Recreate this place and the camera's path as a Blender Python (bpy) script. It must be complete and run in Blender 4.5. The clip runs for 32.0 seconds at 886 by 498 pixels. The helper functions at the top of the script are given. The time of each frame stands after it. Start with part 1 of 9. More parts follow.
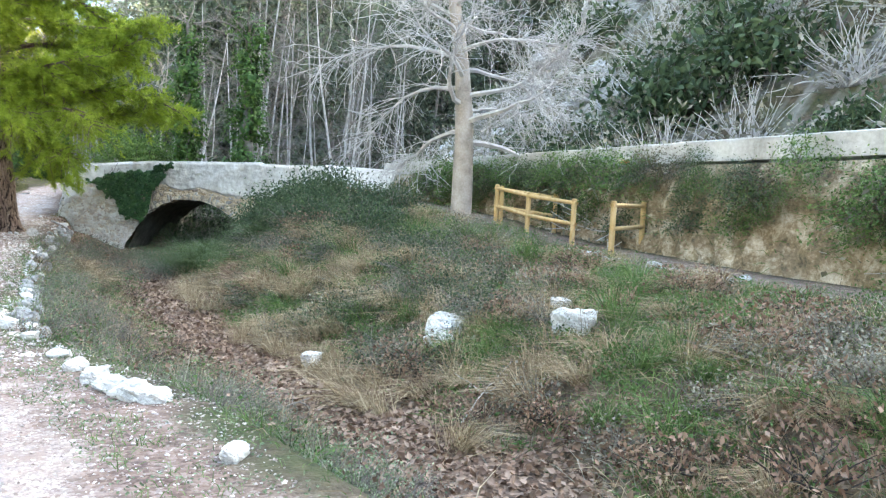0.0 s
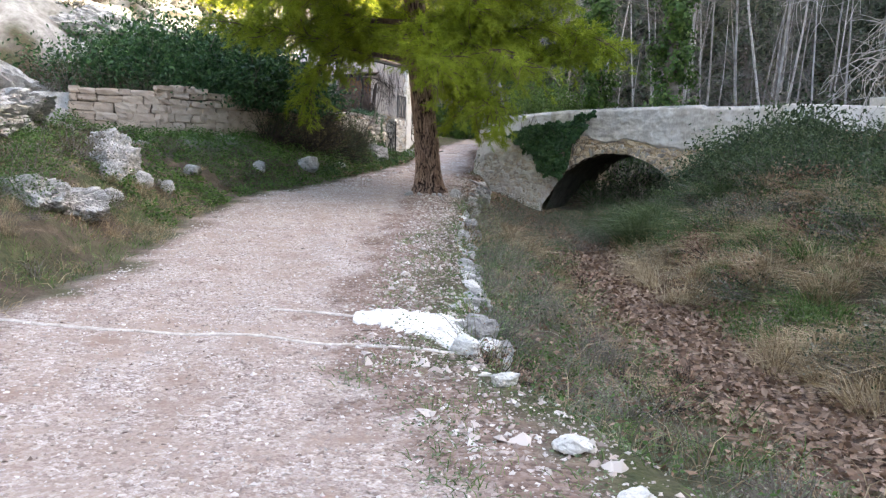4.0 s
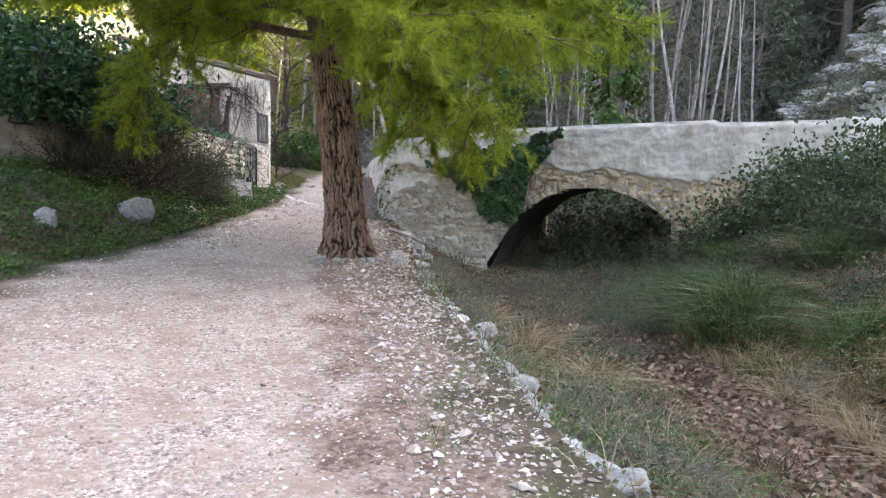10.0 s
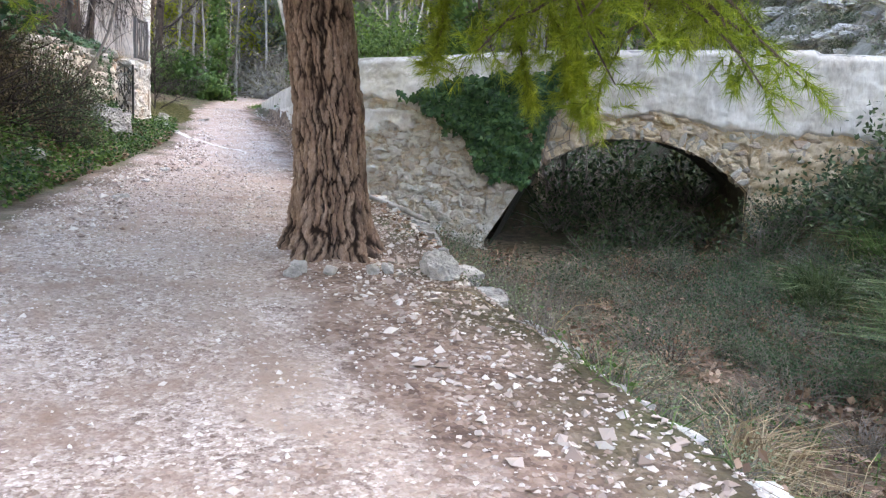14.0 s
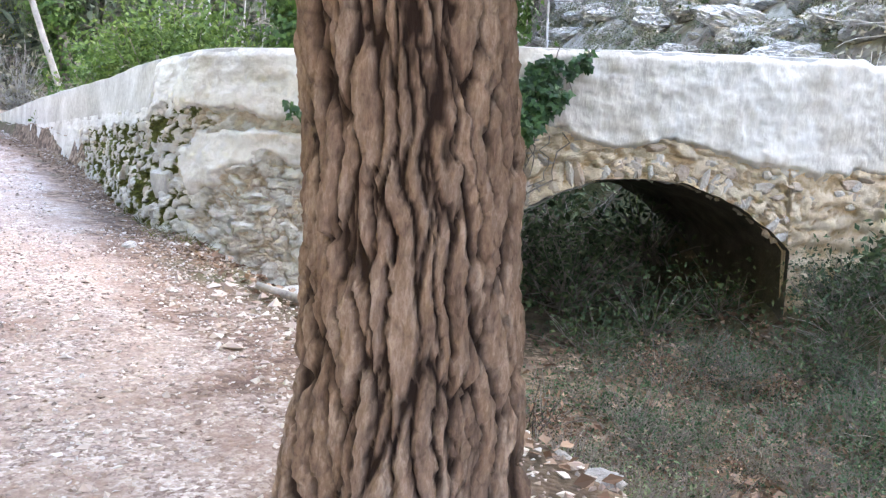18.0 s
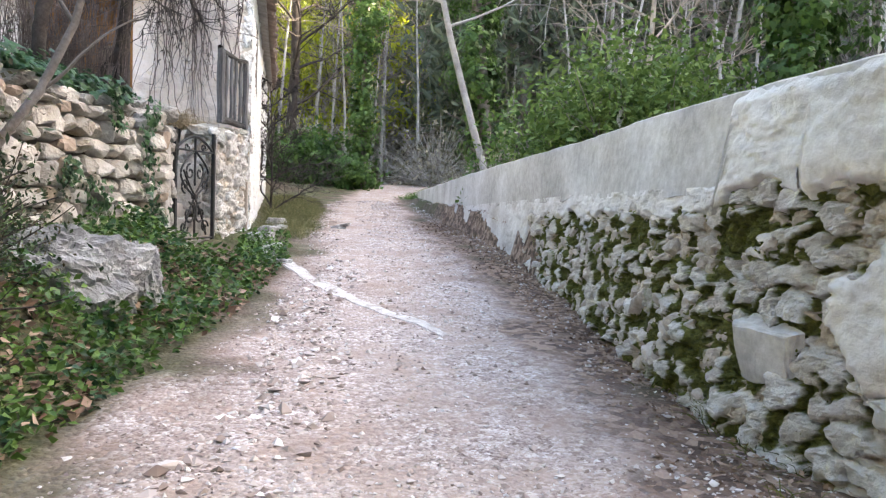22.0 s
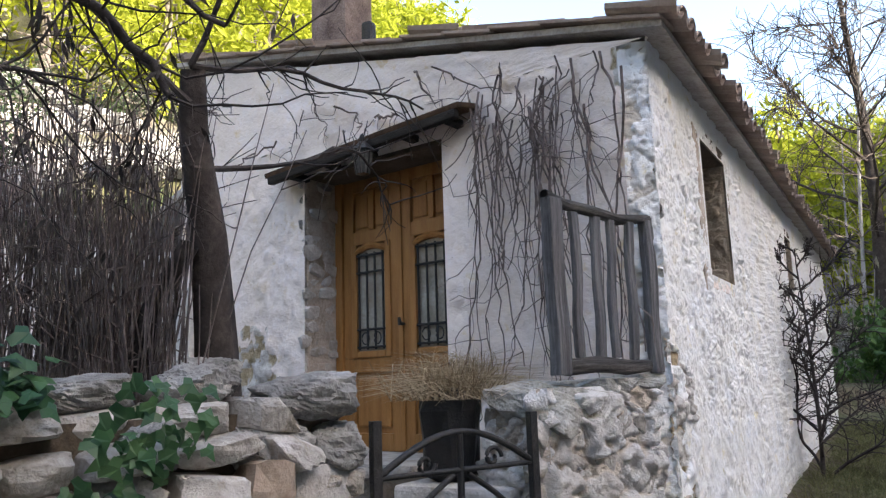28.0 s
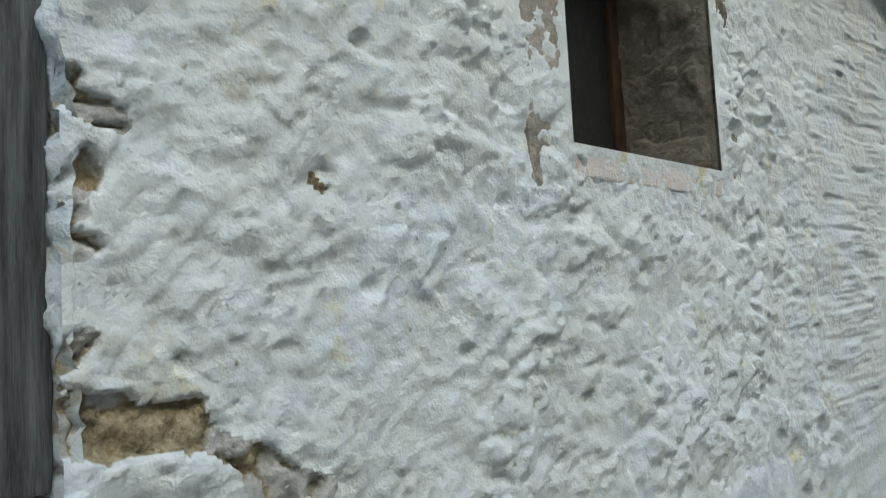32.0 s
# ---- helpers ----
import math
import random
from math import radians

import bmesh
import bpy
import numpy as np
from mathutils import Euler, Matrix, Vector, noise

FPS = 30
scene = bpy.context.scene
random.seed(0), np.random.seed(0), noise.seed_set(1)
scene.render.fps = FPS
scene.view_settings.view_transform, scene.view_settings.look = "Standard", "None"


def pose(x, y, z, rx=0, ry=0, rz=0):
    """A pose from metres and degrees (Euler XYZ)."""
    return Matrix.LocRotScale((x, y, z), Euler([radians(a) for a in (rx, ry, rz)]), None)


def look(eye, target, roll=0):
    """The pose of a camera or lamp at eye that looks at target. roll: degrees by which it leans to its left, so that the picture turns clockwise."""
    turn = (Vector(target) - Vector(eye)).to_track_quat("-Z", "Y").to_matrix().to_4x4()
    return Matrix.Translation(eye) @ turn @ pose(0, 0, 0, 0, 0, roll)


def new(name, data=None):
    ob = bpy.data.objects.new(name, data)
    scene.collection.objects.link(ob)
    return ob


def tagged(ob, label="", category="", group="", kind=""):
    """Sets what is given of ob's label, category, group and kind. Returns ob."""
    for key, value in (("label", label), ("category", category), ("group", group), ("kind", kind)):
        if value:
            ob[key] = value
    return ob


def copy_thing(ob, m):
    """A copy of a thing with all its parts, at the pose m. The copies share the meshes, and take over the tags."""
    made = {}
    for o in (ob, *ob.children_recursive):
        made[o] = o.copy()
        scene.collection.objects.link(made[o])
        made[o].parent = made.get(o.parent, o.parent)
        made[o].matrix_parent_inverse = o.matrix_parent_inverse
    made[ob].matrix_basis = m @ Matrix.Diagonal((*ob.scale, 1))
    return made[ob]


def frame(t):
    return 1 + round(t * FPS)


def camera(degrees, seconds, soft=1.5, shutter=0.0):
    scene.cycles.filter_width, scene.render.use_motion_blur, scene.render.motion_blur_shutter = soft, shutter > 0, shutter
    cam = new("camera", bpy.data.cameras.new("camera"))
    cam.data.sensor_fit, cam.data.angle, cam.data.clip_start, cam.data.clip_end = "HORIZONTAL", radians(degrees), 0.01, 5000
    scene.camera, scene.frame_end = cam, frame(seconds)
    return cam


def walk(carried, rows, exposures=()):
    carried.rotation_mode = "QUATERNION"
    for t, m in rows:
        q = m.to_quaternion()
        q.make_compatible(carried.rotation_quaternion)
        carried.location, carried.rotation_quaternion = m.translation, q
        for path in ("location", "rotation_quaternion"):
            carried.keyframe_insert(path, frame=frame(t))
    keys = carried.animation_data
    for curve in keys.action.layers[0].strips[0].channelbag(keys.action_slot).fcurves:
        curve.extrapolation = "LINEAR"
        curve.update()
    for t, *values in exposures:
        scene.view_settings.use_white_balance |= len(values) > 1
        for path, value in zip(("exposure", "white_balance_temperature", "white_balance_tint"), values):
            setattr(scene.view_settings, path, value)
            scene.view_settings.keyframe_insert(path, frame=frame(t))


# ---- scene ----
cam = camera(59.3, 32.0, soft=1.3)
PATH = [
    (0, (1.16, -5.675, 2.405), (2.081, -3.903, 2.305), 3.1),
    (0.5, (0.968, -5.261, 2.437), (1.663, -3.388, 2.337), 3.5),
    (1, (0.886, -4.732, 2.444), (1.403, -2.802, 2.35), 3.3),
    (1.5, (0.9, -4.093, 2.403), (1.283, -2.132, 2.303), 3.8),
    (2, (0.824, -3.392, 2.387), (1.046, -1.408, 2.266), 4.0),
    (2.5, (0.814, -2.554, 2.286), (0.762, -0.561, 2.127), 3.7),
    (4.5, (0.433, -0.206, 2.3), (0.463, 1.774, 2.023), 1.2),
    (5, (0.274, 0.505, 2.283), (0.326, 2.484, 1.996), 1.6),
    (5.5, (0.165, 1.187, 2.261), (0.282, 3.161, 1.963), 1.4),
    (6, (0.001, 1.867, 2.242), (0.197, 3.838, 1.963), 1.4),
    (6.5, (-0.087, 2.551, 2.25), (0.149, 4.516, 1.963), 2.1),
    (7, (-0.212, 3.241, 2.268), (0.037, 5.209, 2.012), 2.7),
    (7.5, (-0.306, 3.967, 2.256), (-0.027, 5.938, 2.058), 3.3),
    (8, (-0.453, 4.56, 2.262), (-0.164, 6.528, 2.051), 3.5),
    (8.5, (-0.578, 5.194, 2.292), (-0.286, 7.158, 2.05), 3.6),
    (9, (-0.663, 5.743, 2.323), (-0.368, 7.707, 2.082), 3.7),
    (9.5, (-0.77, 6.393, 2.329), (-0.437, 8.354, 2.116), 2.2),
    (10, (-0.839, 7.077, 2.284), (-0.411, 9.024, 2.12), 1.2),
    (10.5, (-0.896, 7.762, 2.283), (-0.374, 9.687, 2.129), 0.9),
    (11, (-0.896, 8.427, 2.296), (-0.34, 10.34, 2.126), 1.0),
    (11.5, (-0.968, 9.084, 2.321), (-0.411, 10.995, 2.129), 1.0),
    (12, (-1.057, 9.759, 2.29), (-0.502, 11.669, 2.079), 1.2),
    (12.5, (-1.173, 10.41, 2.302), (-0.615, 12.315, 2.058), 0.3),
    (13, (-1.27, 11.147, 2.259), (-0.64, 13.026, 1.996), 0.7),
    (13.5, (-1.32, 11.854, 2.293), (-0.627, 13.707, 2.0), 3.0),
    (14, (-1.339, 12.571, 2.318), (-0.603, 14.404, 2.007), 3.2),
    (14.5, (-1.329, 13.239, 2.32), (-0.547, 15.051, 1.999), 3.4),
    (16.5, (-1.206, 15.728, 2.25), (-0.089, 17.373, 2.033), 2.7),
    (17, (-1.109, 16.412, 2.294), (0.09, 17.998, 2.071), 1.0),
    (17.5, (-1.129, 17.024, 2.399), (0.148, 18.544, 2.163), 3.0),
    (18, (-1.077, 17.572, 2.408), (0.178, 19.111, 2.169), 3.4),
    (18.5, (-1.088, 18.16, 2.4), (0.107, 19.747, 2.163), 1.0),
    (19, (-1.099, 18.831, 2.406), (-0.134, 20.571, 2.2), 1.8),
    (19.5, (-1.098, 19.482, 2.41), (-0.211, 21.262, 2.199), 2.0),
    (20, (-1.088, 20.126, 2.439), (-0.244, 21.928, 2.236), 1.5),
    (20.5, (-1.015, 20.795, 2.469), (-0.221, 22.624, 2.313), 0.3),
    (21, (-0.89, 21.41, 2.528), (-0.176, 23.272, 2.372), -0.1),
    (21.5, (-0.754, 22.008, 2.575), (-0.174, 23.918, 2.454), 0.6),
    (22, (-0.519, 22.646, 2.62), (-0.107, 24.599, 2.497), 2.0),
    (22.5, (-0.286, 23.133, 2.708), (-0.14, 25.122, 2.56), 2.0),
    (23, (-0.14, 23.779, 2.828), (-0.235, 25.774, 2.739), 0.5),
    (23.5, (0.003, 24.389, 2.925), (-0.326, 26.362, 2.897), -0.4),
    (24, (0.115, 24.975, 3.018), (-0.307, 26.93, 3.051), -2.2),
    (24.5, (0.217, 25.578, 3.103), (-0.288, 27.508, 3.246), -3.2),
    (25, (0.318, 26.155, 3.168), (-0.265, 28.051, 3.428), -2.8),
    (25.5, (0.371, 26.754, 3.211), (-0.261, 28.628, 3.503), -2.8),
    (26, (0.328, 27.374, 3.254), (-0.459, 29.188, 3.554), -2.8),
    (26.5, (0.344, 27.886, 3.327), (-0.513, 29.669, 3.619), -2.5),
    (28.5, (0.249, 29.904, 3.524), (-0.806, 31.564, 3.883), -3.0),
    (29, (0.283, 30.497, 3.518), (-0.877, 32.103, 3.798), -5.4),
    (29.5, (0.283, 31.038, 3.558), (-1.007, 32.544, 3.819), -5.0),
    (30, (0.268, 31.582, 3.569), (-1.084, 33.041, 3.774), -4.9),
    (30.5, (0.284, 32.127, 3.593), (-1.166, 33.495, 3.748), -6.0),
    (31, (0.261, 32.667, 3.618), (-1.167, 34.058, 3.782), -6.5),
    (31.5, (0.307, 33.162, 3.689), (-1.149, 34.523, 3.852), -5.1),
    (32, (0.377, 33.65, 3.788), (-1.043, 35.049, 3.953), -3.0),
]
walk(cam, [(t, look(eye, target, roll)) for t, eye, target, roll in PATH],
     exposures=[(0, 3.55, 7100, 1), (2, 2.96, 7150, 6), (5, 2.82, 7682, 11), (7, 2.99, 7750, 11), (13, 3.22, 7500, 11), (16.5, 4.17, 7500, 13), (18, 4.08, 7500, 13), (19, 4.09, 7500, 12), (20, 3.75, 7500, 10), (21, 3.5, 7550, 10), (22.5, 3.3, 7600, 11), (24, 3.01, 7300, 11), (25, 2.34, 7300, 11), (26.5, 2.3, 7050, 14), (29, 2.36, 6700, 8), (30, 2.21, 6725, 5), (31, 2.2, 6620, 0), (32, 1.76, 6500, -7)])

# ---- light ----
world = bpy.data.worlds.new("sky")
scene.world = world
world.use_nodes = True
wn = world.node_tree.nodes
sky = wn.new("ShaderNodeTexSky")
sky.sky_type = "NISHITA"
sky.sun_disc = False
sky.sun_elevation = radians(31)
sky.sun_rotation = radians(100)
sky.air_density, sky.dust_density, sky.ozone_density = 1.0, 2.5, 1.0
wn["Background"].inputs["Strength"].default_value = 0.15
world.node_tree.links.new(sky.outputs["Color"], wn["Background"].inputs["Color"])
sun_data = bpy.data.lights.new("sun", "SUN")
sun_data.energy, sun_data.angle, sun_data.color = 4.3, radians(0.6), (1.0, 0.90, 0.75)
sun = new("sun", sun_data)
sun.matrix_world = look((60, -10, 48.5), (0, 0, 12))

# ---- tools ----
rng = np.random.default_rng(7)


def mesh_of(name, verts, faces, mat=None, smooth=False):
    me = bpy.data.meshes.new(name)
    me.from_pydata([tuple(v) for v in np.asarray(verts, float).tolist()], [], [tuple(f) for f in (faces.tolist() if hasattr(faces, "tolist") else faces)])
    if smooth:
        me.shade_smooth()
    if mat:
        me.materials.append(mat)
    me.update()
    return me


def solid(name, verts, faces, mat, parent=None, smooth=False):
    ob = new(name, mesh_of(name, verts, faces, mat, smooth))
    if parent:
        ob.parent = parent
    return ob


def part(name, bm, material, parent, label="", smooth=False):
    me = bpy.data.meshes.new(name)
    bm.to_mesh(me)
    bm.free()
    me.materials.append(material)
    if smooth:
        me.shade_smooth()
    ob = new(name, me)
    ob.parent = parent
    if label:
        ob["label"] = label
    return ob


def empty(name, at=(0, 0, 0)):
    ob = new(name)
    ob.empty_display_size = 0.2
    ob.location = at
    return ob


def box_bm(bm, x0, x1, y0, y1, z0, z1, bevel=0.0, m=None):
    geo = bmesh.ops.create_cube(bm, size=1.0)
    vs = geo["verts"]
    mat4 = Matrix.Translation(((x0 + x1) / 2, (y0 + y1) / 2, (z0 + z1) / 2)) @ Matrix.Diagonal((x1 - x0, y1 - y0, z1 - z0, 1))
    bmesh.ops.transform(bm, matrix=(m @ mat4) if m else mat4, verts=vs)
    if bevel:
        es = list({e for v in vs for e in v.link_edges})
        bmesh.ops.bevel(bm, geom=es, offset=bevel, segments=2, profile=0.6, affect="EDGES")
    return bm


def box_part(name, dims, mat, parent, bevel=0.01, label="", m=None):
    return part(name, box_bm(bmesh.new(), *dims, bevel=bevel, m=m), mat, parent, label)


class Pile:
    """Collects faces of one kind into one mesh."""

    def __init__(self):
        self.v, self.f, self.n = [], [], 0

    def add(self, v, f):
        v = np.asarray(v, float).reshape(-1, 3)
        self.v.append(v)
        self.f.append(np.asarray(f, int) + self.n)
        self.n += len(v)

    def done(self, name, mat, parent=None, smooth=False):
        v = np.concatenate(self.v)
        me = bpy.data.meshes.new(name)
        me.vertices.add(len(v))
        me.vertices.foreach_set("co", v.astype(np.float32).ravel())
        loops = np.concatenate([f.ravel() for f in self.f])
        sizes = np.concatenate([np.full(len(f), f.shape[1]) for f in self.f])
        starts = np.concatenate([[0], np.cumsum(sizes)[:-1]])
        me.loops.add(len(loops))
        me.loops.foreach_set("vertex_index", loops.astype(np.int32))
        me.polygons.add(len(sizes))
        me.polygons.foreach_set("loop_start", starts.astype(np.int32))
        me.update(calc_edges=True)
        me.validate()
        if smooth:
            me.shade_smooth()
        else:
            me.shade_flat()
        me.materials.append(mat)
        ob = new(name, me)
        if parent:
            ob.parent = parent
        return ob


def tube(points, radii, n=7, wob=0.0, cap=True):
    """A tapering tube round a line of points: vertices and quads."""
    p = np.asarray(points, float)
    r = np.broadcast_to(np.asarray(radii, float), (len(p),))
    d = np.gradient(p, axis=0)
    d /= np.linalg.norm(d, axis=1)[:, None] + 1e-9
    ref = np.array([0.0, 0.0, 1.0]) if abs(d[:, 2]).mean() < 0.8 else np.array([1.0, 0.0, 0.0])
    u = np.cross(d, ref)
    u /= np.linalg.norm(u, axis=1)[:, None] + 1e-9
    w = np.cross(d, u)
    a = np.arange(n) / n * 2 * np.pi
    rr = r[:, None] * (1 + wob * rng.normal(size=(len(p), n)))
    v = p[:, None] + rr[..., None] * (np.cos(a)[None, :, None] * u[:, None] + np.sin(a)[None, :, None] * w[:, None])
    i, j = np.meshgrid(np.arange(len(p) - 1), np.arange(n), indexing="ij")
    k = (j + 1) % n
    f = np.stack([i * n + j, i * n + k, (i + 1) * n + k, (i + 1) * n + j], -1).reshape(-1, 4)
    return v.reshape(-1, 3), f


def unit(v):
    v = np.asarray(v, float)
    return v / (np.linalg.norm(v, axis=-1, keepdims=True) + 1e-9)


def leaf_quads(c, ax, up, ln, wd, fold=0.0):
    """Pointed leaves: a diamond of two triangles-pairs each. c base, ax along, up the blade's normal."""
    ax, up = unit(ax), unit(up)
    sd = unit(np.cross(ax, up))
    ln, wd = np.broadcast_to(ln, len(c))[:, None], np.broadcast_to(wd, len(c))[:, None]
    nrm = np.cross(sd, ax)
    v = np.stack([c, c + ax * ln * 0.45 + sd * wd / 2 + nrm * wd * fold, c + ax * ln, c + ax * ln * 0.45 - sd * wd / 2 + nrm * wd * fold], 1)
    f = np.arange(len(c) * 4).reshape(-1, 4)
    return v.reshape(-1, 3), f


def blades(c, ax, ln, wd, droop=0.4):
    """Grass blades of two quads each, that bend over towards their tips."""
    ax = unit(ax)
    sd = unit(np.cross(ax, rng.normal(size=ax.shape)))
    ln, wd = np.broadcast_to(ln, len(c))[:, None], np.broadcast_to(wd, len(c))[:, None]
    out = ax * np.array([1, 1, 0.0])
    m = c + ax * ln * 0.55
    t = c + ax * ln * 0.95 + out * ln * droop * 0.8 - np.array([0, 0, 1.0]) * ln * droop * 0.35
    v = np.stack([c - sd * wd / 2, c + sd * wd / 2, m + sd * wd * 0.4, m - sd * wd * 0.4, t], 1)
    k = np.arange(len(c))[:, None] * 5
    return v.reshape(-1, 3), k + np.array([[0, 1, 2, 3]]), k + np.array([[3, 2, 4]])


def add_blades(pile, c, ax, ln, wd, droop=0.4):
    v, q, t = blades(c, ax, ln, wd, droop)
    n0 = pile.n
    pile.add(v, q)
    pile.f.append(t + n0)


def stone_mesh(name, mat, seed, rough=0.16, box=0.55, cuts=2):
    """An uneven stone about one unit across, between a ball and a block."""
    r = np.random.default_rng(seed)
    bm = bmesh.new()
    bmesh.ops.create_cube(bm, size=1.0)
    bmesh.ops.subdivide_edges(bm, edges=bm.edges[:], cuts=cuts, use_grid_fill=True)
    k = r.normal(size=(5, 3)) * 2.2
    ph = r.uniform(0, 6, 5)
    for v in bm.verts:
        p = np.array(v.co)
        s = unit(p) * 0.6
        q = p * box + s * (1 - box)
        q = q * (1 + rough * np.sin(k @ p * 1.6 + ph).sum() / 2.2)
        q += r.normal(size=3) * 0.02
        v.co = q
    me = bpy.data.meshes.new(name)
    bm.to_mesh(me)
    bm.free()
    me.materials.append(mat)
    return me


def crag_mesh(name, mat, seed, planes=16, res=5, grain=0.02, squash=0.5):
    """A broken stone about one unit across: a ball hewn by random planes."""
    r = np.random.default_rng(seed)
    bm = bmesh.new()
    bmesh.ops.create_cube(bm, size=1.0)
    bmesh.ops.subdivide_edges(bm, edges=bm.edges[:], cuts=res, use_grid_fill=True)
    nrm = unit(r.normal(size=(planes, 3)))
    off = r.uniform(0.36, 0.52, planes)
    box = np.array([(1, 0, 0), (-1, 0, 0), (0, 1, 0), (0, -1, 0), (0, 0, 1), (0, 0, -1)], float)
    box = unit(box + r.normal(size=(6, 3)) * 0.14)
    nrm, off = np.concatenate([nrm, box]), np.concatenate([off, r.uniform(0.40, 0.5, 6)])
    k = np.concatenate([r.normal(size=(6, 3)) * 7, r.normal(size=(6, 3)) * 17 * (res > 6), r.normal(size=(6, 3)) * 34 * (res > 8)])
    amp = np.repeat((1.0, 0.6, 0.4), 6)
    ph = r.uniform(0, 6, 18)
    for v in bm.verts:
        d = unit(np.array(v.co))
        c = nrm @ d
        rad = np.min(np.where(c > 0.05, off / np.maximum(c, 0.05), 9))
        v.co = d * min(rad, 0.75) * (1 + grain * (amp * np.sin(k @ d + ph)).sum()) + r.normal(size=3) * grain * 0.25
    me = bpy.data.meshes.new(name)
    bm.to_mesh(me)
    bm.free()
    me.materials.append(mat)
    return me


def fbm(x, y, seed=0, octaves=4, scale=1.0):
    """Smooth random relief from sums of waves turned every way."""
    r = np.random.default_rng(seed)
    out = np.zeros_like(x, dtype=float)
    amp, fr = 1.0, 1.0 / scale
    for _ in range(octaves):
        for _ in range(3):
            a, ph = r.uniform(0, 2 * np.pi), r.uniform(0, 2 * np.pi)
            b, ph2 = r.uniform(0, 2 * np.pi), r.uniform(0, 2 * np.pi)
            out += amp * np.sin(fr * (x * np.cos(a) + y * np.sin(a)) * 2 * np.pi + ph + 1.3 * np.sin(fr * (x * np.cos(b) + y * np.sin(b)) * 4 + ph2)) / 3
        amp *= 0.5
        fr *= 2.1
    return out

# ---- materials ----
def material(name, rough=0.85, metal=0.0):
    m = bpy.data.materials.new(name)
    m.use_nodes = True
    b = m.node_tree.nodes["Principled BSDF"]
    b.inputs["Roughness"].default_value = rough
    b.inputs["Metallic"].default_value = metal
    b.inputs["Specular IOR Level"].default_value = 0.3
    return m, m.node_tree, b


def node(tree, kind, **props):
    n = tree.nodes.new(kind)
    for k, v in props.items():
        if k == "scale":
            n.inputs["Scale"].default_value = v
        elif k == "detail":
            n.inputs["Detail"].default_value = v
        elif k == "mode":
            n.operation = v
        elif k == "blend":
            n.blend_type = v
    return n


def ramp(tree, fac, stops):
    n = tree.nodes.new("ShaderNodeValToRGB")
    el = n.color_ramp.elements
    while len(el) < len(stops):
        el.new(0.5)
    for e, (p, c) in zip(el, stops):
        e.position, e.color = p, (*c, 1.0)
    tree.links.new(fac, n.inputs["Fac"])
    return n.outputs["Color"]


def mix(tree, fac, a, b, blend="MIX"):
    n = tree.nodes.new("ShaderNodeMix")
    n.data_type, n.blend_type = "RGBA", blend
    for val, sock in ((fac, n.inputs[0]), (a, n.inputs[6]), (b, n.inputs[7])):
        if isinstance(val, (int, float)):
            sock.default_value = val
        elif isinstance(val, tuple):
            sock.default_value = (*val, 1.0)
        else:
            tree.links.new(val, sock)
    return n.outputs[2]


def where(tree):
    """World-sized coordinates."""
    g = tree.nodes.new("ShaderNodeNewGeometry")
    return g.outputs["Position"]


def noise_tex(tree, vec, scale, detail=4.0, rough=0.55):
    n = node(tree, "ShaderNodeTexNoise", scale=scale, detail=detail)
    n.inputs["Roughness"].default_value = rough
    tree.links.new(vec, n.inputs["Vector"])
    return n.outputs["Fac"]


def level(tree, val, lo, hi):
    n = tree.nodes.new("ShaderNodeMapRange")
    n.inputs["From Min"].default_value, n.inputs["From Max"].default_value = lo, hi
    tree.links.new(val, n.inputs["Value"])
    return n.outputs["Result"]


def bump(tree, bsdf, height, strength=0.5, dist=0.02):
    n = tree.nodes.new("ShaderNodeBump")
    n.inputs["Strength"].default_value, n.inputs["Distance"].default_value = strength, dist
    tree.links.new(height, n.inputs["Height"])
    tree.links.new(n.outputs["Normal"], bsdf.inputs["Normal"])


def scaled(tree, vec, s, turn=0.0):
    n = tree.nodes.new("ShaderNodeMapping")
    n.inputs["Rotation"].default_value = (0, 0, turn)
    n.inputs["Scale"].default_value = s
    tree.links.new(vec, n.inputs["Vector"])
    return n.outputs["Vector"]


def add(tree, a, b, ka=1.0, kb=1.0):
    out = []
    for v, k in ((a, ka), (b, kb)):
        n = node(tree, "ShaderNodeMath", mode="MULTIPLY")
        tree.links.new(v, n.inputs[0])
        n.inputs[1].default_value = k
        out.append(n.outputs[0])
    s = node(tree, "ShaderNodeMath", mode="ADD")
    tree.links.new(out[0], s.inputs[0])
    tree.links.new(out[1], s.inputs[1])
    return s.outputs[0]


def mottled(name, dark, mid, light, scale=6.0, fine=60.0, rough=0.9, relief=0.6, dist=0.02, vary=0.0, stain=None, stretch=None, turn=0.0):
    """A rough natural surface: two sizes of mottling, a fine grain and relief."""
    m, t, b = material(name, rough)
    p = where(t)
    if stretch:
        if turn:
            p = scaled(t, p, (1, 1, 1), turn)
        p = scaled(t, p, stretch)
    big, small = noise_tex(t, p, scale, 5), noise_tex(t, p, fine, 6, 0.65)
    col = ramp(t, add(t, big, small, 0.6, 0.4), [(0.33, dark), (0.5, mid), (0.68, light)])
    if vary:
        oi = t.nodes.new("ShaderNodeObjectInfo")
        col = mix(t, vary, col, ramp(t, oi.outputs["Random"], [(0.0, dark), (0.5, mid), (1.0, light)]))
    if stain:
        col = mix(t, level(t, noise_tex(t, p, scale * 0.45, 6, 0.7), 0.55, 0.7), col, stain)
    t.links.new(col, b.inputs["Base Color"])
    bump(t, b, add(t, big, small, 1.0, 0.6), relief, dist)
    return m


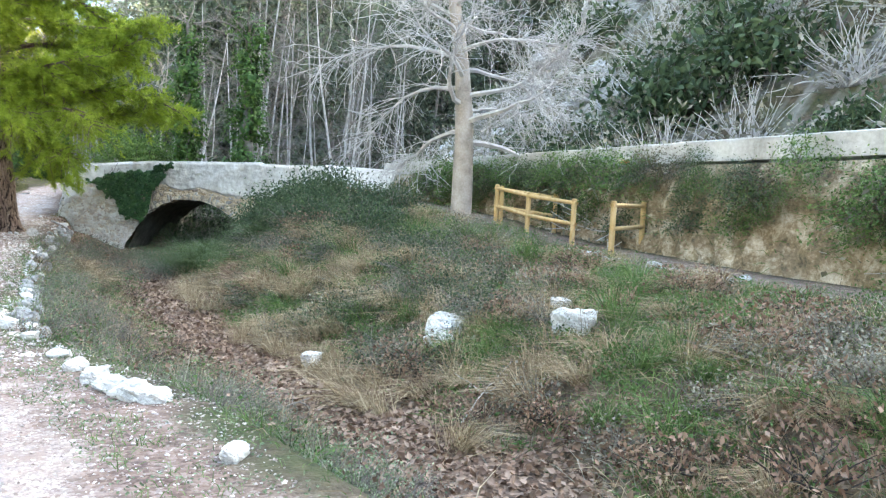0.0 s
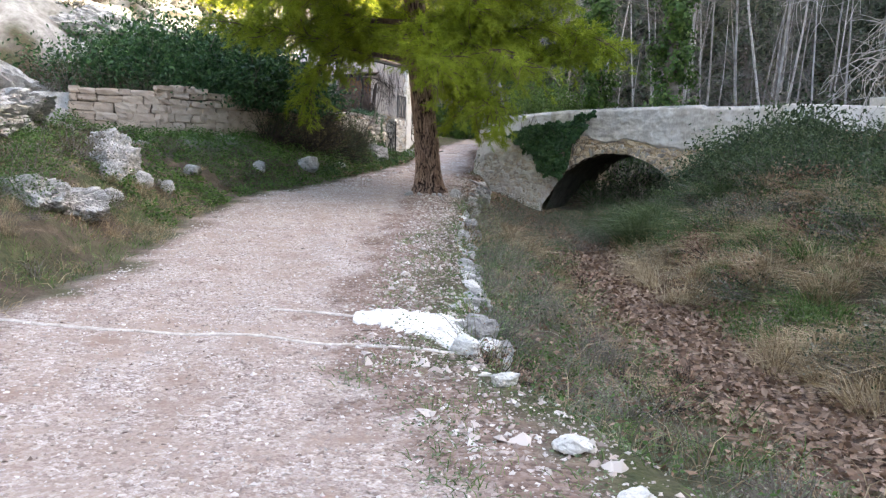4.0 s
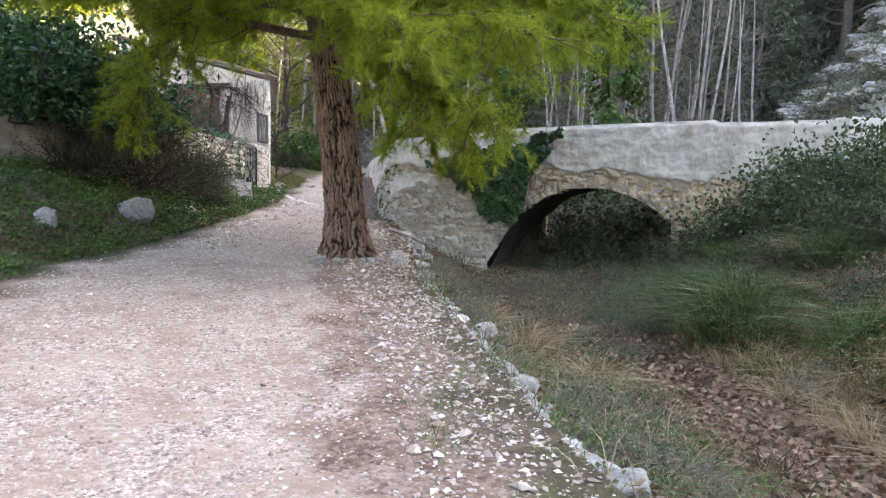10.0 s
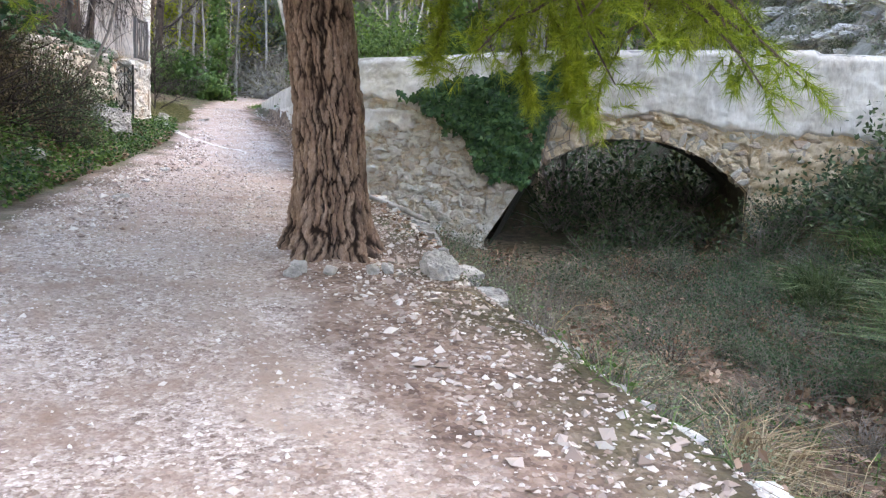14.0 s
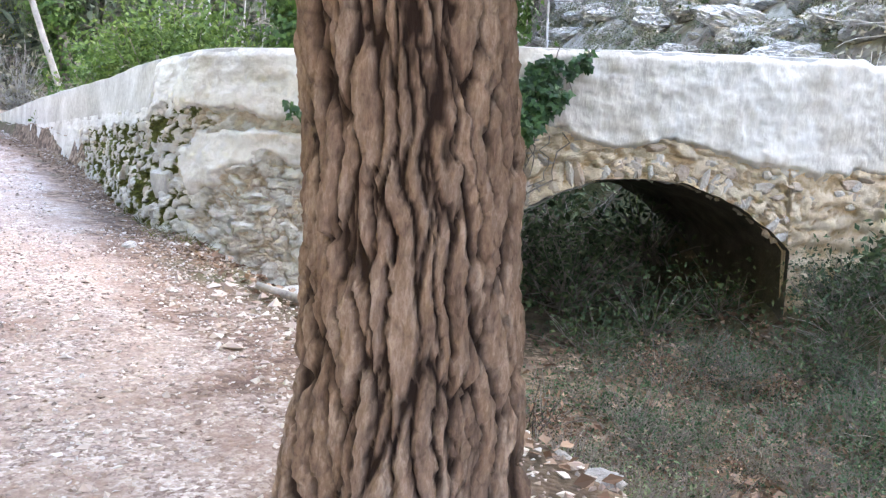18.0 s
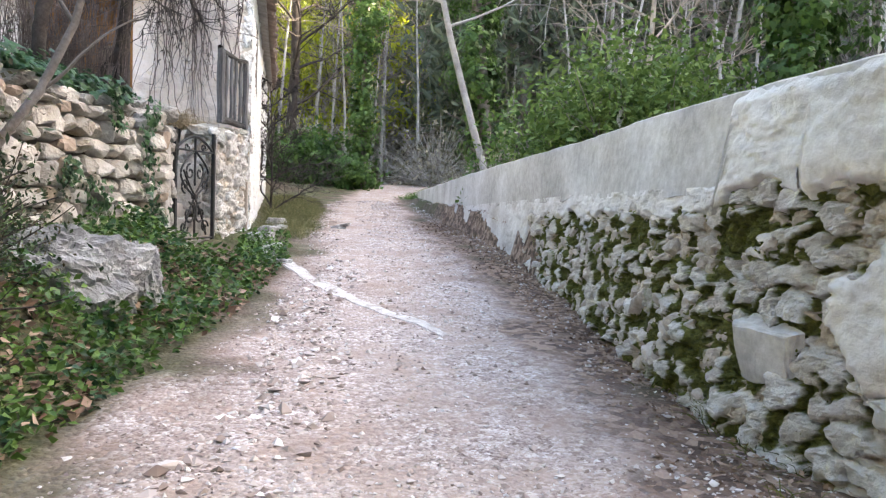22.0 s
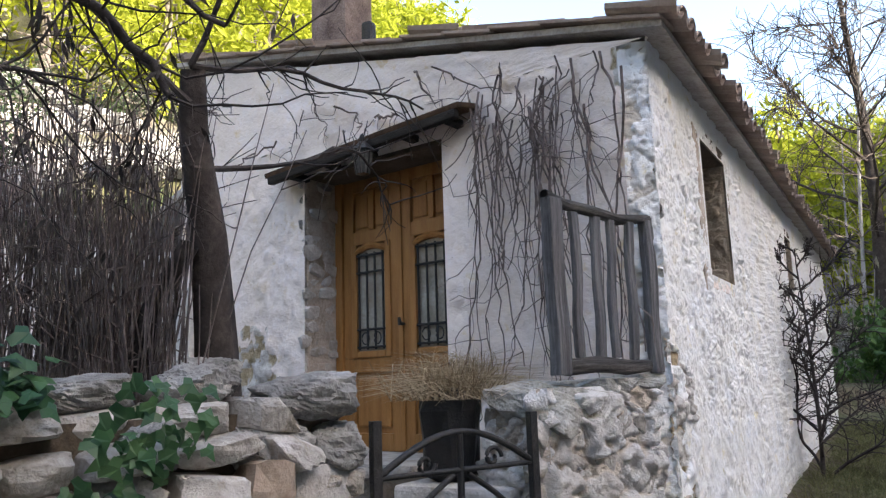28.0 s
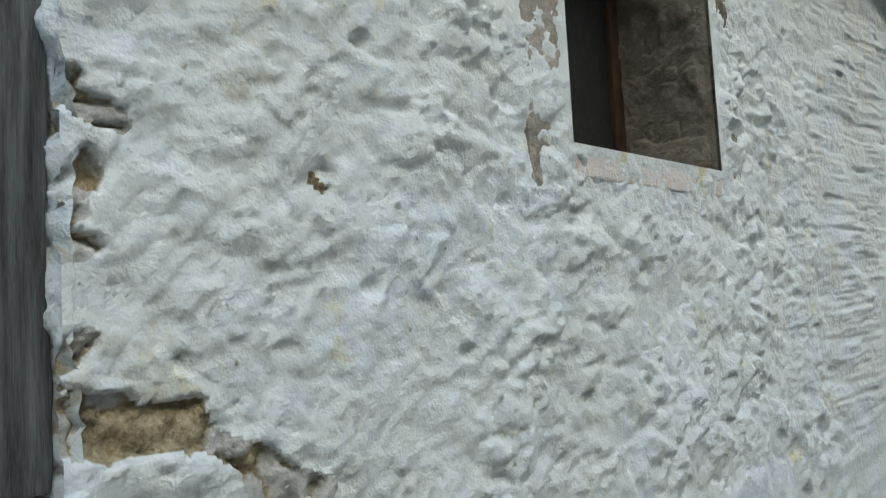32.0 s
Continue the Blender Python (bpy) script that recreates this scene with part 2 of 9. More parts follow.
def foliage(name, dark, mid, light, rough=0.6, thin=0.25):
    """Leaves: each leaf its own shade, a little light through."""
    m, t, b = material(name, rough)
    g = t.nodes.new("ShaderNodeNewGeometry")
    n = noise_tex(t, g.outputs["Position"], 1.3, 3)
    col = ramp(t, add(t, g.outputs["Random Per Island"], n, 0.5, 0.55), [(0.2, dark), (0.52, mid), (0.85, light)])
    t.links.new(col, b.inputs["Base Color"])
    tr = t.nodes.new("ShaderNodeBsdfTranslucent")
    t.links.new(col, tr.inputs["Color"])
    ms = t.nodes.new("ShaderNodeMixShader")
    ms.inputs[0].default_value = thin
    t.links.new(b.outputs[0], ms.inputs[1])
    t.links.new(tr.outputs[0], ms.inputs[2])
    t.links.new(ms.outputs[0], t.nodes["Material Output"].inputs["Surface"])
    return m


def ground_material():
    m, t, b = material("ground_earth", 0.95)
    p = where(t)
    at = t.nodes.new("ShaderNodeAttribute")
    at.attribute_name = "cover"
    sep = t.nodes.new("ShaderNodeSeparateColor")
    t.links.new(at.outputs["Color"], sep.inputs[0])
    gravel, leaf, rock = sep.outputs[0], sep.outputs[1], sep.outputs[2]
    # gravel of crushed pale stone, fines between
    v1 = node(t, "ShaderNodeTexVoronoi", scale=28.0)
    t.links.new(p, v1.inputs["Vector"])
    v2 = node(t, "ShaderNodeTexVoronoi", scale=75.0)
    t.links.new(p, v2.inputs["Vector"])
    sp = t.nodes.new("ShaderNodeSeparateColor")
    t.links.new(v1.outputs["Color"], sp.inputs[0])
    sp2 = t.nodes.new("ShaderNodeSeparateColor")
    t.links.new(v2.outputs["Color"], sp2.inputs[0])
    stones = ramp(t, add(t, sp.outputs[0], sp2.outputs[0], 0.5, 0.5), [(0.12, (0.16, 0.115, 0.10)), (0.4, (0.33, 0.265, 0.24)), (0.65, (0.47, 0.40, 0.37)), (0.9, (0.66, 0.62, 0.60))])
    fines = ramp(t, noise_tex(t, p, 1.1, 6, 0.65), [(0.3, (0.27, 0.19, 0.155)), (0.52, (0.38, 0.295, 0.25)), (0.72, (0.5, 0.43, 0.39))])
    gcol = mix(t, level(t, noise_tex(t, p, 2.2, 5, 0.7), 0.35, 0.62), fines, stones)
    earth = ramp(t, noise_tex(t, p, 5.0, 7, 0.7), [(0.3, (0.035, 0.026, 0.018)), (0.5, (0.085, 0.063, 0.044)), (0.7, (0.16, 0.125, 0.088))])
    green = ramp(t, noise_tex(t, p, 9.0, 6, 0.7), [(0.3, (0.03, 0.036, 0.015)), (0.55, (0.072, 0.078, 0.034)), (0.75, (0.14, 0.12, 0.07))])
    soil = mix(t, level(t, noise_tex(t, p, 0.8, 5, 0.6), 0.42, 0.58), earth, green)
    lf = node(t, "ShaderNodeTexVoronoi", scale=16.0)
    t.links.new(p, lf.inputs["Vector"])
    spl = t.nodes.new("ShaderNodeSeparateColor")
    t.links.new(lf.outputs["Color"], spl.inputs[0])
    litter = ramp(t, spl.outputs[0], [(0.1, (0.06, 0.036, 0.026)), (0.5, (0.17, 0.105, 0.075)), (0.85, (0.32, 0.225, 0.17))])
    shoulder = ramp(t, add(t, noise_tex(t, p, 3.2, 7, 0.7), sp.outputs[0], 0.75, 0.25), [(0.34, (0.095, 0.058, 0.045)), (0.5, (0.20, 0.132, 0.105)), (0.64, (0.29, 0.215, 0.182)), (0.78, (0.52, 0.475, 0.445))])
    gcol = mix(t, at.outputs["Alpha"], gcol, shoulder)
    col = mix(t, gravel, soil, gcol)
    col = mix(t, leaf, col, litter)
    stone = ramp(t, noise_tex(t, p, 3.0, 8, 0.7), [(0.3, (0.16, 0.15, 0.14)), (0.5, (0.36, 0.35, 0.335)), (0.7, (0.55, 0.545, 0.53))])
    col = mix(t, rock, col, stone)
    t.links.new(col, b.inputs["Base Color"])
    bump(t, b, add(t, v1.outputs["Distance"], noise_tex(t, p, 40, 5), -0.8, 0.7), 0.7, 0.025)
    return m


M_GROUND = ground_material()
M_STONE = mottled("limestone", (0.20, 0.18, 0.15), (0.46, 0.43, 0.39), (0.73, 0.71, 0.685), 6, 40, relief=1.0, dist=0.03, vary=0.45, stain=(0.26, 0.21, 0.145))
M_RUBBLE = mottled("rubble_stone", (0.30, 0.255, 0.215), (0.50, 0.45, 0.40), (0.68, 0.645, 0.605), 5, 40, relief=0.9, vary=0.4)
M_VAULT = mottled("shaded_vault", (0.035, 0.035, 0.028), (0.085, 0.08, 0.065), (0.17, 0.155, 0.13), 4, 40)
M_WORNCEMENT = mottled("worn_cement", (0.28, 0.235, 0.205), (0.50, 0.46, 0.43), (0.74, 0.72, 0.70), 12, 60)
M_STONE_PINK = mottled("warm_limestone", (0.27, 0.2, 0.15), (0.46, 0.37, 0.30), (0.60, 0.51, 0.44), 5, 45, vary=0.35)
M_ROCK = mottled("grey_rock", (0.15, 0.148, 0.145), (0.33, 0.33, 0.33), (0.56, 0.56, 0.56), 2.2, 25, relief=0.9, dist=0.05, stain=(0.12, 0.12, 0.105))
M_WHITE = mottled("limewash", (0.50, 0.48, 0.45), (0.70, 0.695, 0.69), (0.80, 0.80, 0.81), 2.2, 26, relief=0.8, dist=0.03)
M_PLASTER = mottled("old_render", (0.32, 0.305, 0.285), (0.52, 0.51, 0.49), (0.73, 0.725, 0.715), 1.3, 14, relief=0.7, stain=(0.27, 0.26, 0.235))
M_COAT = mottled("flaking_limecoat", (0.46, 0.435, 0.41), (0.69, 0.68, 0.67), (0.80, 0.80, 0.80), 2.3, 18, relief=0.9, dist=0.03, stain=(0.43, 0.40, 0.37))
M_OLDCOAT = mottled("stained_grey_render", (0.38, 0.34, 0.295), (0.60, 0.56, 0.51), (0.74, 0.715, 0.68), 2.6, 22, relief=0.8, dist=0.02, stain=(0.45, 0.41, 0.35), stretch=(1.0, 1.0, 0.45))
M_CEMENT = mottled("cement", (0.60, 0.58, 0.55), (0.74, 0.73, 0.71), (0.82, 0.81, 0.80), 6, 60)
M_MORTAR = mottled("mortar", (0.27, 0.22, 0.175), (0.47, 0.405, 0.34), (0.63, 0.575, 0.51), 4, 40, relief=0.9, dist=0.03)
# near-black for wall cores and for shade put inside door and window openings
M_SOILSHADE = mottled("soil_and_shade", (0.045, 0.035, 0.025), (0.085, 0.065, 0.045), (0.13, 0.10, 0.075), 5, 40)
M_OLDWOOD = mottled("weathered_wood", (0.025, 0.024, 0.025), (0.11, 0.106, 0.108), (0.25, 0.243, 0.245), 3, 26, relief=1.0, dist=0.015, stretch=(12, 12, 0.7))
M_YWOOD = mottled("new_pine_rail", (0.36, 0.24, 0.10), (0.50, 0.35, 0.17), (0.60, 0.45, 0.25), 3, 30, relief=0.3, stretch=(4, 4, 1))
M_DOOR = mottled("varnished_door", (0.19, 0.082, 0.022), (0.30, 0.14, 0.042), (0.38, 0.19, 0.065), 2, 30, rough=0.45, relief=0.2, dist=0.004, stretch=(8, 8, 0.9))
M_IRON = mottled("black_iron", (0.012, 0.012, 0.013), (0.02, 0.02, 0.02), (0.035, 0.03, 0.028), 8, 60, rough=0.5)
M_TILE = mottled("roof_tile", (0.16, 0.12, 0.095), (0.30, 0.225, 0.18), (0.42, 0.35, 0.29), 4, 40, vary=0.4)
M_LEAFDARK = foliage("ivy_leaf", (0.010, 0.032, 0.012), (0.034, 0.095, 0.034), (0.095, 0.19, 0.065), 0.4)
M_NEEDLE = foliage("pine_needles", (0.08, 0.12, 0.012), (0.24, 0.33, 0.028), (0.46, 0.54, 0.07), 0.55, 0.45)
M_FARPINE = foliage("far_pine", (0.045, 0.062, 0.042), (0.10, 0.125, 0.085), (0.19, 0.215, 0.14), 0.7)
# bright copy of far_pine, with sunlight put into its leaf colour
M_SUNPINE = foliage("sunlit_pine", (0.13, 0.16, 0.012), (0.33, 0.38, 0.03), (0.52, 0.54, 0.07), 0.7, 0.45)
M_GRASS = foliage("green_grass", (0.03, 0.062, 0.014), (0.10, 0.175, 0.05), (0.23, 0.31, 0.12), 0.7)
M_DRY = foliage("dry_grass", (0.11, 0.075, 0.04), (0.34, 0.26, 0.165), (0.62, 0.52, 0.36), 0.8)
M_GREY = foliage("grey_scrub", (0.07, 0.07, 0.048), (0.21, 0.20, 0.15), (0.42, 0.40, 0.33), 0.8)
M_SHRUB = foliage("shrub_leaf", (0.020, 0.038, 0.018), (0.055, 0.09, 0.042), (0.13, 0.175, 0.085), 0.6)
M_WEED = foliage("weed_leaf", (0.03, 0.065, 0.014), (0.065, 0.13, 0.03), (0.13, 0.21, 0.06), 0.5)
M_LITTER = foliage("dead_leaf", (0.07, 0.04, 0.028), (0.21, 0.135, 0.095), (0.42, 0.31, 0.24), 0.8, 0.1)
M_TWIG = mottled("bare_twig", (0.10, 0.085, 0.08), (0.19, 0.165, 0.15), (0.28, 0.255, 0.24), 6, 40)
M_PALETWIG = mottled("pale_twig", (0.34, 0.32, 0.31), (0.50, 0.48, 0.465), (0.64, 0.63, 0.62), 4, 40)
M_WOODGREY = mottled("grey_wood_bark", (0.17, 0.16, 0.155), (0.34, 0.325, 0.315), (0.50, 0.49, 0.48), 3, 30)
M_DARKTWIG = mottled("dark_twig", (0.016, 0.013, 0.012), (0.042, 0.034, 0.031), (0.09, 0.075, 0.068), 6, 40)
M_BARK = mottled("pine_bark", (0.055, 0.036, 0.028), (0.13, 0.09, 0.072), (0.23, 0.175, 0.145), 9, 60, relief=1.0, dist=0.03, stretch=(2.2, 2.2, 0.6))

# ---- the lie of the land ----
def road_z(y):
    return np.interp(y, [-30, -8, 0, 5.4, 10.6, 19, 25, 30, 31.7, 33.9, 37, 46, 60, 90], [0.75, 0.74, 0.68, 0.62, 0.78, 1.13, 1.40, 1.65, 1.85, 2.05, 2.12, 2.55, 3.4, 5])


def road_left(y):
    return np.interp(y, [-30, 0, 4, 6.85, 9, 14.3, 17.9, 20.9, 22.2, 25.9, 27.6, 31.4, 34.7, 38.8, 43.2, 52, 70], [-3.0, -3.2, -3.4, -3.5, -3.45, -3.95, -3.85, -2.65, -2.4, -1.62, -1.2, -0.45, -0.2, 0.1, 0.55, 2.2, 7])


def road_right(y):
    return np.interp(y, [-30, -8, 0.2, 1.9, 4.1, 5.4, 12, 15, 18, 19.3, 21, 24.4, 25.8, 30, 34.6, 46, 52, 70], [6, 3.9, 2.65, 2.25, 1.4, 0.85, 0.82, 0.98, 1.1, 1.3, 1.56, 1.75, 2.0, 2.45, 2.55, 3.4, 5.4, 11])


def stream_x(y):
    return np.interp(y, [-30, -2, 4, 10, 15, 19, 22.5, 26, 32, 60], [6, 4.6, 4.2, 3.75, 4.1, 5.0, 6.1, 7.6, 10, 16])


def stream_z(y):
    return np.interp(y, [-30, -2, 4, 10, 15, 19, 22.5, 26, 60], [0.0, 0.1, 0.0, 0.0, 0.1, 0.3, 0.45, 0.7, 2.5])


def sm(a, b, x):
    t = np.clip((x - a) / (b - a), 0, 1)
    return t * t * (3 - 2 * t)


def land(x, y):
    x, y = np.asarray(x, float), np.asarray(y, float)
    rz, xl, xr = road_z(y), road_left(y), road_right(y)
    sx, sz = stream_x(y), stream_z(y)
    z = rz + 0.025 * fbm(x, y, 3, 3, 2.5)
    # ditch and its far bank
    side = np.clip(x - xr, 0, None)
    drop = sm(0.0, 0.45, side)
    near = rz - 0.42 * drop
    steep = np.interp(y, [11, 16.5], [0.0, 1.0])
    reach = side / np.maximum(sx - 0.55 - xr, 0.6)
    nb = near + (sz - 0.12 * steep - near) * ((1 - steep) * sm(0.25, 1.0, reach) + steep * sm(0.03, 0.52, reach))
    path2 = np.interp(y, [-30, -3, 3, 8, 12, 16, 20, 60], [1.3, 1.5, 1.6, 1.85, 2.3, 2.6, 2.85, 4])
    far = sz + (path2 - sz) * (0.72 * sm(0.5, 3.6, x - sx) + 0.28 * sm(3.0, 6.6, x - sx))
    far = far + (0.10 * fbm(x, y, 5, 4, 3.1) + 0.05 * fbm(x, y, 6, 2, 0.9)) * sm(0.3, 1.5, x - sx) * (1 - sm(9.6, 10.3, x))
    right = np.where(x < sx, nb, far)
    # beyond the bridge the stream runs between steep sides
    yb = 24.2 - 0.62 * (x - 4.0)
    beyond = sm(0.0, 1.5, y - yb - 1.2) * (x > xr)
    field = 2.3 + 0.016 * (y - 26) + 0.10 * fbm(x, y, 9, 3, 6) + 0.05 * np.clip(y - 50, 0, 40)
    cut = sm(1.2, 2.6, abs(x - sx))
    right = right * (1 - beyond) + beyond * (sz * (1 - cut) + field * cut)
    z = np.where(x > xr, right, z)
    # wooded slope to the east
    z = z + 0.95 * np.clip(x - 12.9 - 0.5 * np.clip(y - 22, 0, 70), 0, 60) * (0.55 + 0.45 * sm(0, 12, x - 13)) * (1 + 0.08 * fbm(x, y, 11, 4, 9))
    # bank, terraces and rocky slope to the west
    u = np.clip(xl - x, 0, None)
    bank = 0.55 * sm(0.1, 1.3, u) + 0.55 * sm(1.0, 2.7, u) * (1 - sm(24, 27, y)) + 0.03 * u
    bank = bank * (1 - 0.85 * sm(30.4, 31.6, y))
    wall_x = np.interp(y, [-30, 8, 14, 18.8, 19.6, 20.4, 21.15, 22.7, 24.5, 26, 29.4, 32.2, 34, 60], [-9.4, -9.2, -9.2, -9.2, -9.0, -7.0, -6.06, -4.85, -4.2, -3.4, -2.36, -1.68, -1.2, 0])
    terr_z = np.interp(y, [-30, 12, 20, 25, 28, 60], [3.0, 3.3, 3.45, 3.25, 3.0, 3.2])
    v = wall_x - 0.25 - x
    west = rz + bank + 0.12 * fbm(x, y, 13, 4, 1.7) * sm(0.3, 1.0, u)
    west = west + (terr_z - west) * np.where(y < 19.3, sm(-1.6, 0.8, v), sm(0.0, 0.12 + 1.7 * sm(31.6, 31.9, y) * (1 - sm(33.0, 33.2, y)), v))
    west = west + 0.62 * np.clip(v - 3.2, 0, 120) * (1 + 0.12 * fbm(x, y, 15, 4, 7)) * sm(0, 3, v - 3.2) + 0.28 * fbm(x, y, 17, 5, 3.3) * sm(2, 5, v)
    in_house = sm(-0.2, 0.1, y - 33.2) * (1 - sm(46, 48, y))
    verge = rz + 0.06 * sm(0.05, 0.8, u)
    z = np.where(x < xl, west * (1 - in_house) + in_house * np.where(x > -1.3, verge, np.where(x > -5.6, 2.9, west)), z)
    # the valley closes far ahead and behind
    z = z + 0.22 * np.clip(y - 62, 0, 160) * sm(0, 15, y - 62) + 0.3 * np.clip(-14 - y, 0, 60)
    return np.clip(z, -2, 95)


def axis(core_a, core_b, step, far_a, far_b):
    core = np.arange(core_a, core_b, step)
    lo, hi, s = [core_a], [core_b], step
    while lo[-1] > far_a or hi[-1] < far_b:
        s *= 1.13
        lo.append(lo[-1] - s)
        hi.append(hi[-1] + s)
    return np.concatenate([lo[:0:-1], core, hi])


def build_ground():
    xs, ys = axis(-8.5, 13.5, 0.11, -420, 420), axis(-6.5, 50, 0.14, -420, 420)
    gx, gy = np.meshgrid(xs, ys, indexing="ij")
    gz = land(gx, gy)
    n, m = gx.shape
    v = np.stack([gx, gy, gz], -1).reshape(-1, 3)
    i, j = np.meshgrid(np.arange(n - 1), np.arange(m - 1), indexing="ij")
    f = np.stack([i * m + j, (i + 1) * m + j, (i + 1) * m + j + 1, i * m + j + 1], -1).reshape(-1, 4)
    pile = Pile()
    pile.add(v, f)
    ob = pile.done("ground", M_GROUND, smooth=True)
    x, y = v[:, 0], v[:, 1]
    xl, xr = road_left(y), road_right(y)
    wob = 0.28 * fbm(x, y, 21, 4, 1.3)
    gravel = sm(-0.15, 0.5, x - xl + wob) * sm(-0.2, 0.45, xr - 0.25 - x + wob)
    p2 = sm(10.2, 10.7, x + wob) * (1 - sm(11.7, 12.0, x)) * 0.8 * (y < 21)
    sx = stream_x(y)
    leaf = sm(-0.1, 0.6, 1.25 - abs(x - sx - 0.1) + 1.6 * wob) * np.interp(y, [13, 18], [0.9, 0.5]) * (y < 23)
    leaf = np.maximum(leaf, 0.85 * sm(0.05, 0.4, fbm(x, y, 27, 4, 2.2)) * sm(0.2, 0.6, x - xr) * (x < 10.2) * (y < 20))
    leaf = np.maximum(leaf, sm(0, 0.3, x - xr + 0.1) * (1 - sm(0.8, 1.5, x - xr)) * sm(18.6, 19.6, y) * (1 - sm(25, 26, y)))
    leaf = np.maximum(leaf, 0.5 * sm(0.35, 0.8, x - xr) * sm(15.5, 17.0, y) * (y < 24.6 - 0.62 * (x - 4.0)) * (x < sx + 1.0))
    rock = sm(-0.05, 0.35, fbm(x, y, 23, 4, 2.9) - 0.02) * np.where(x < xl, sm(1.5, 3.2, xl - x), 0) * (y < 33) * 0.95
    rock = np.maximum(rock, sm(np.where(y > 14, -0.35, 0.05), np.where(y > 14, 0.15, 0.45), fbm(x, y, 25, 6, 2.2)) * sm(13, 14, x) * 0.6 * (y < 66))
    rock = np.maximum(rock, 0.95 * sm(-0.35, 0.1, fbm(x, y * 0.35, 29, 5, 3.0)) * np.where(y > 31, sm(-5.7, -6.5, x), sm(-8.2, -9.2, x)))
    far = sm(60, 90, np.hypot(x, y - 20))
    rock = rock * (1 - 0.6 * far)
    foot = sm(0.0, 0.5, x - (xr - 1.05) + 1.6 * wob) * sm(23, 25, y) * (1 - sm(38, 42, y)) * (x < xr + 0.6)
    leaf = np.maximum(leaf, 0.85 * foot)
    wid = np.interp(y, [-8, 0, 1.5, 4, 8, 11, 17, 19, 24, 30], [1.5, 1.3, 1.25, 1.2, 1.35, 1.3, 1.4, 1.3, 0.9, 0.7])
    shoulder = sm(0.15, -0.25, xr - wid - x + 1.3 * wob) * 0.9
    shoulder = np.maximum(shoulder, 0.5 * sm(0.4, 0.0, x - xl - 0.15 + wob))
    col = np.stack([np.maximum(gravel, p2), leaf, rock, shoulder], -1)
    at = ob.data.color_attributes.new("cover", "FLOAT_COLOR", "POINT")
    at.data.foreach_set("color", col.astype(np.float32).ravel())
    tagged(ob, "stony ground with a pale gravel track, ditch and banks", "ground", kind="structure")
    return ob


ground = build_ground()

# ---- walls of the bridge and along the track ----
FACE = np.array([(4.2, 50.0), (3.75, 46.4), (2.75, 36.0), (2.6, 33.0), (2.5, 30.0), (2.2, 28.0), (2.05, 26.6), (2.1, 25.6), (2.45, 25.05), (3.1, 24.6), (4.48, 23.72), (8.2, 21.35), (9.9, 20.27)])
FSEG = np.concatenate([[0], np.cumsum(np.linalg.norm(np.diff(FACE, axis=0), axis=1))])
S_PIER = FSEG[10]
S_ALL = FSEG[-1]


def face_at(s):
    """Point on the face line, and the way out from it, smoothed round the corner."""
    s = np.asarray(s, float)
    p = np.stack([np.interp(s, FSEG, FACE[:, k]) for k in (0, 1)], -1)
    a = np.stack([np.interp(s - 0.35, FSEG, FACE[:, k]) for k in (0, 1)], -1)
    b = np.stack([np.interp(s + 0.35, FSEG, FACE[:, k]) for k in (0, 1)], -1)
    d = unit(b - a)
    return (a + b + 2 * p) / 4, np.stack([d[..., 1], -d[..., 0]], -1)


def top_z(s):
    return np.interp(s, [0, FSEG[1], FSEG[2], FSEG[4], FSEG[6], S_PIER - 2, S_PIER, S_PIER + 4.1, S_PIER + 4.15, S_ALL], [2.85, 2.90, 3.10, 3.28, 3.31, 3.40, 3.57, 3.72, 3.66, 3.7])


def arch_z(u):
    """Underside of the arch at u metres from its left springing; nan outside."""
    r, c = 2.31, 1.675
    z = 2.28 - r + np.sqrt(np.clip(r * r - (u - c) ** 2, 0, None))
    return np.where((u >= 0) & (u <= 3.35), np.maximum(z, 1.5), np.nan)


def foot_z(s):
    p, nrm = face_at(s)
    g = land(p[..., 0] + 0.12 * nrm[..., 0], p[..., 1] + 0.12 * nrm[..., 1]) - 0.35
    u = s - S_PIER
    z = np.where((u > -0.55) & (u < 0), 0.55 + (u + 0.55) / 0.55 * 0.95, np.minimum(g, 2.2))
    z = np.where(u >= 0, np.where(u <= 3.35, np.nan_to_num(arch_z(u), nan=0.3), np.minimum(g, 1.6)), z)
    return z


def batter(s, z):
    return 0.13 * np.clip(top_z(s) - z, 0, 3) * np.interp(s, [FSEG[3], FSEG[5], S_PIER - 0.5, S_PIER + 0.6], [0.3, 1.0, 1.0, 0.35])


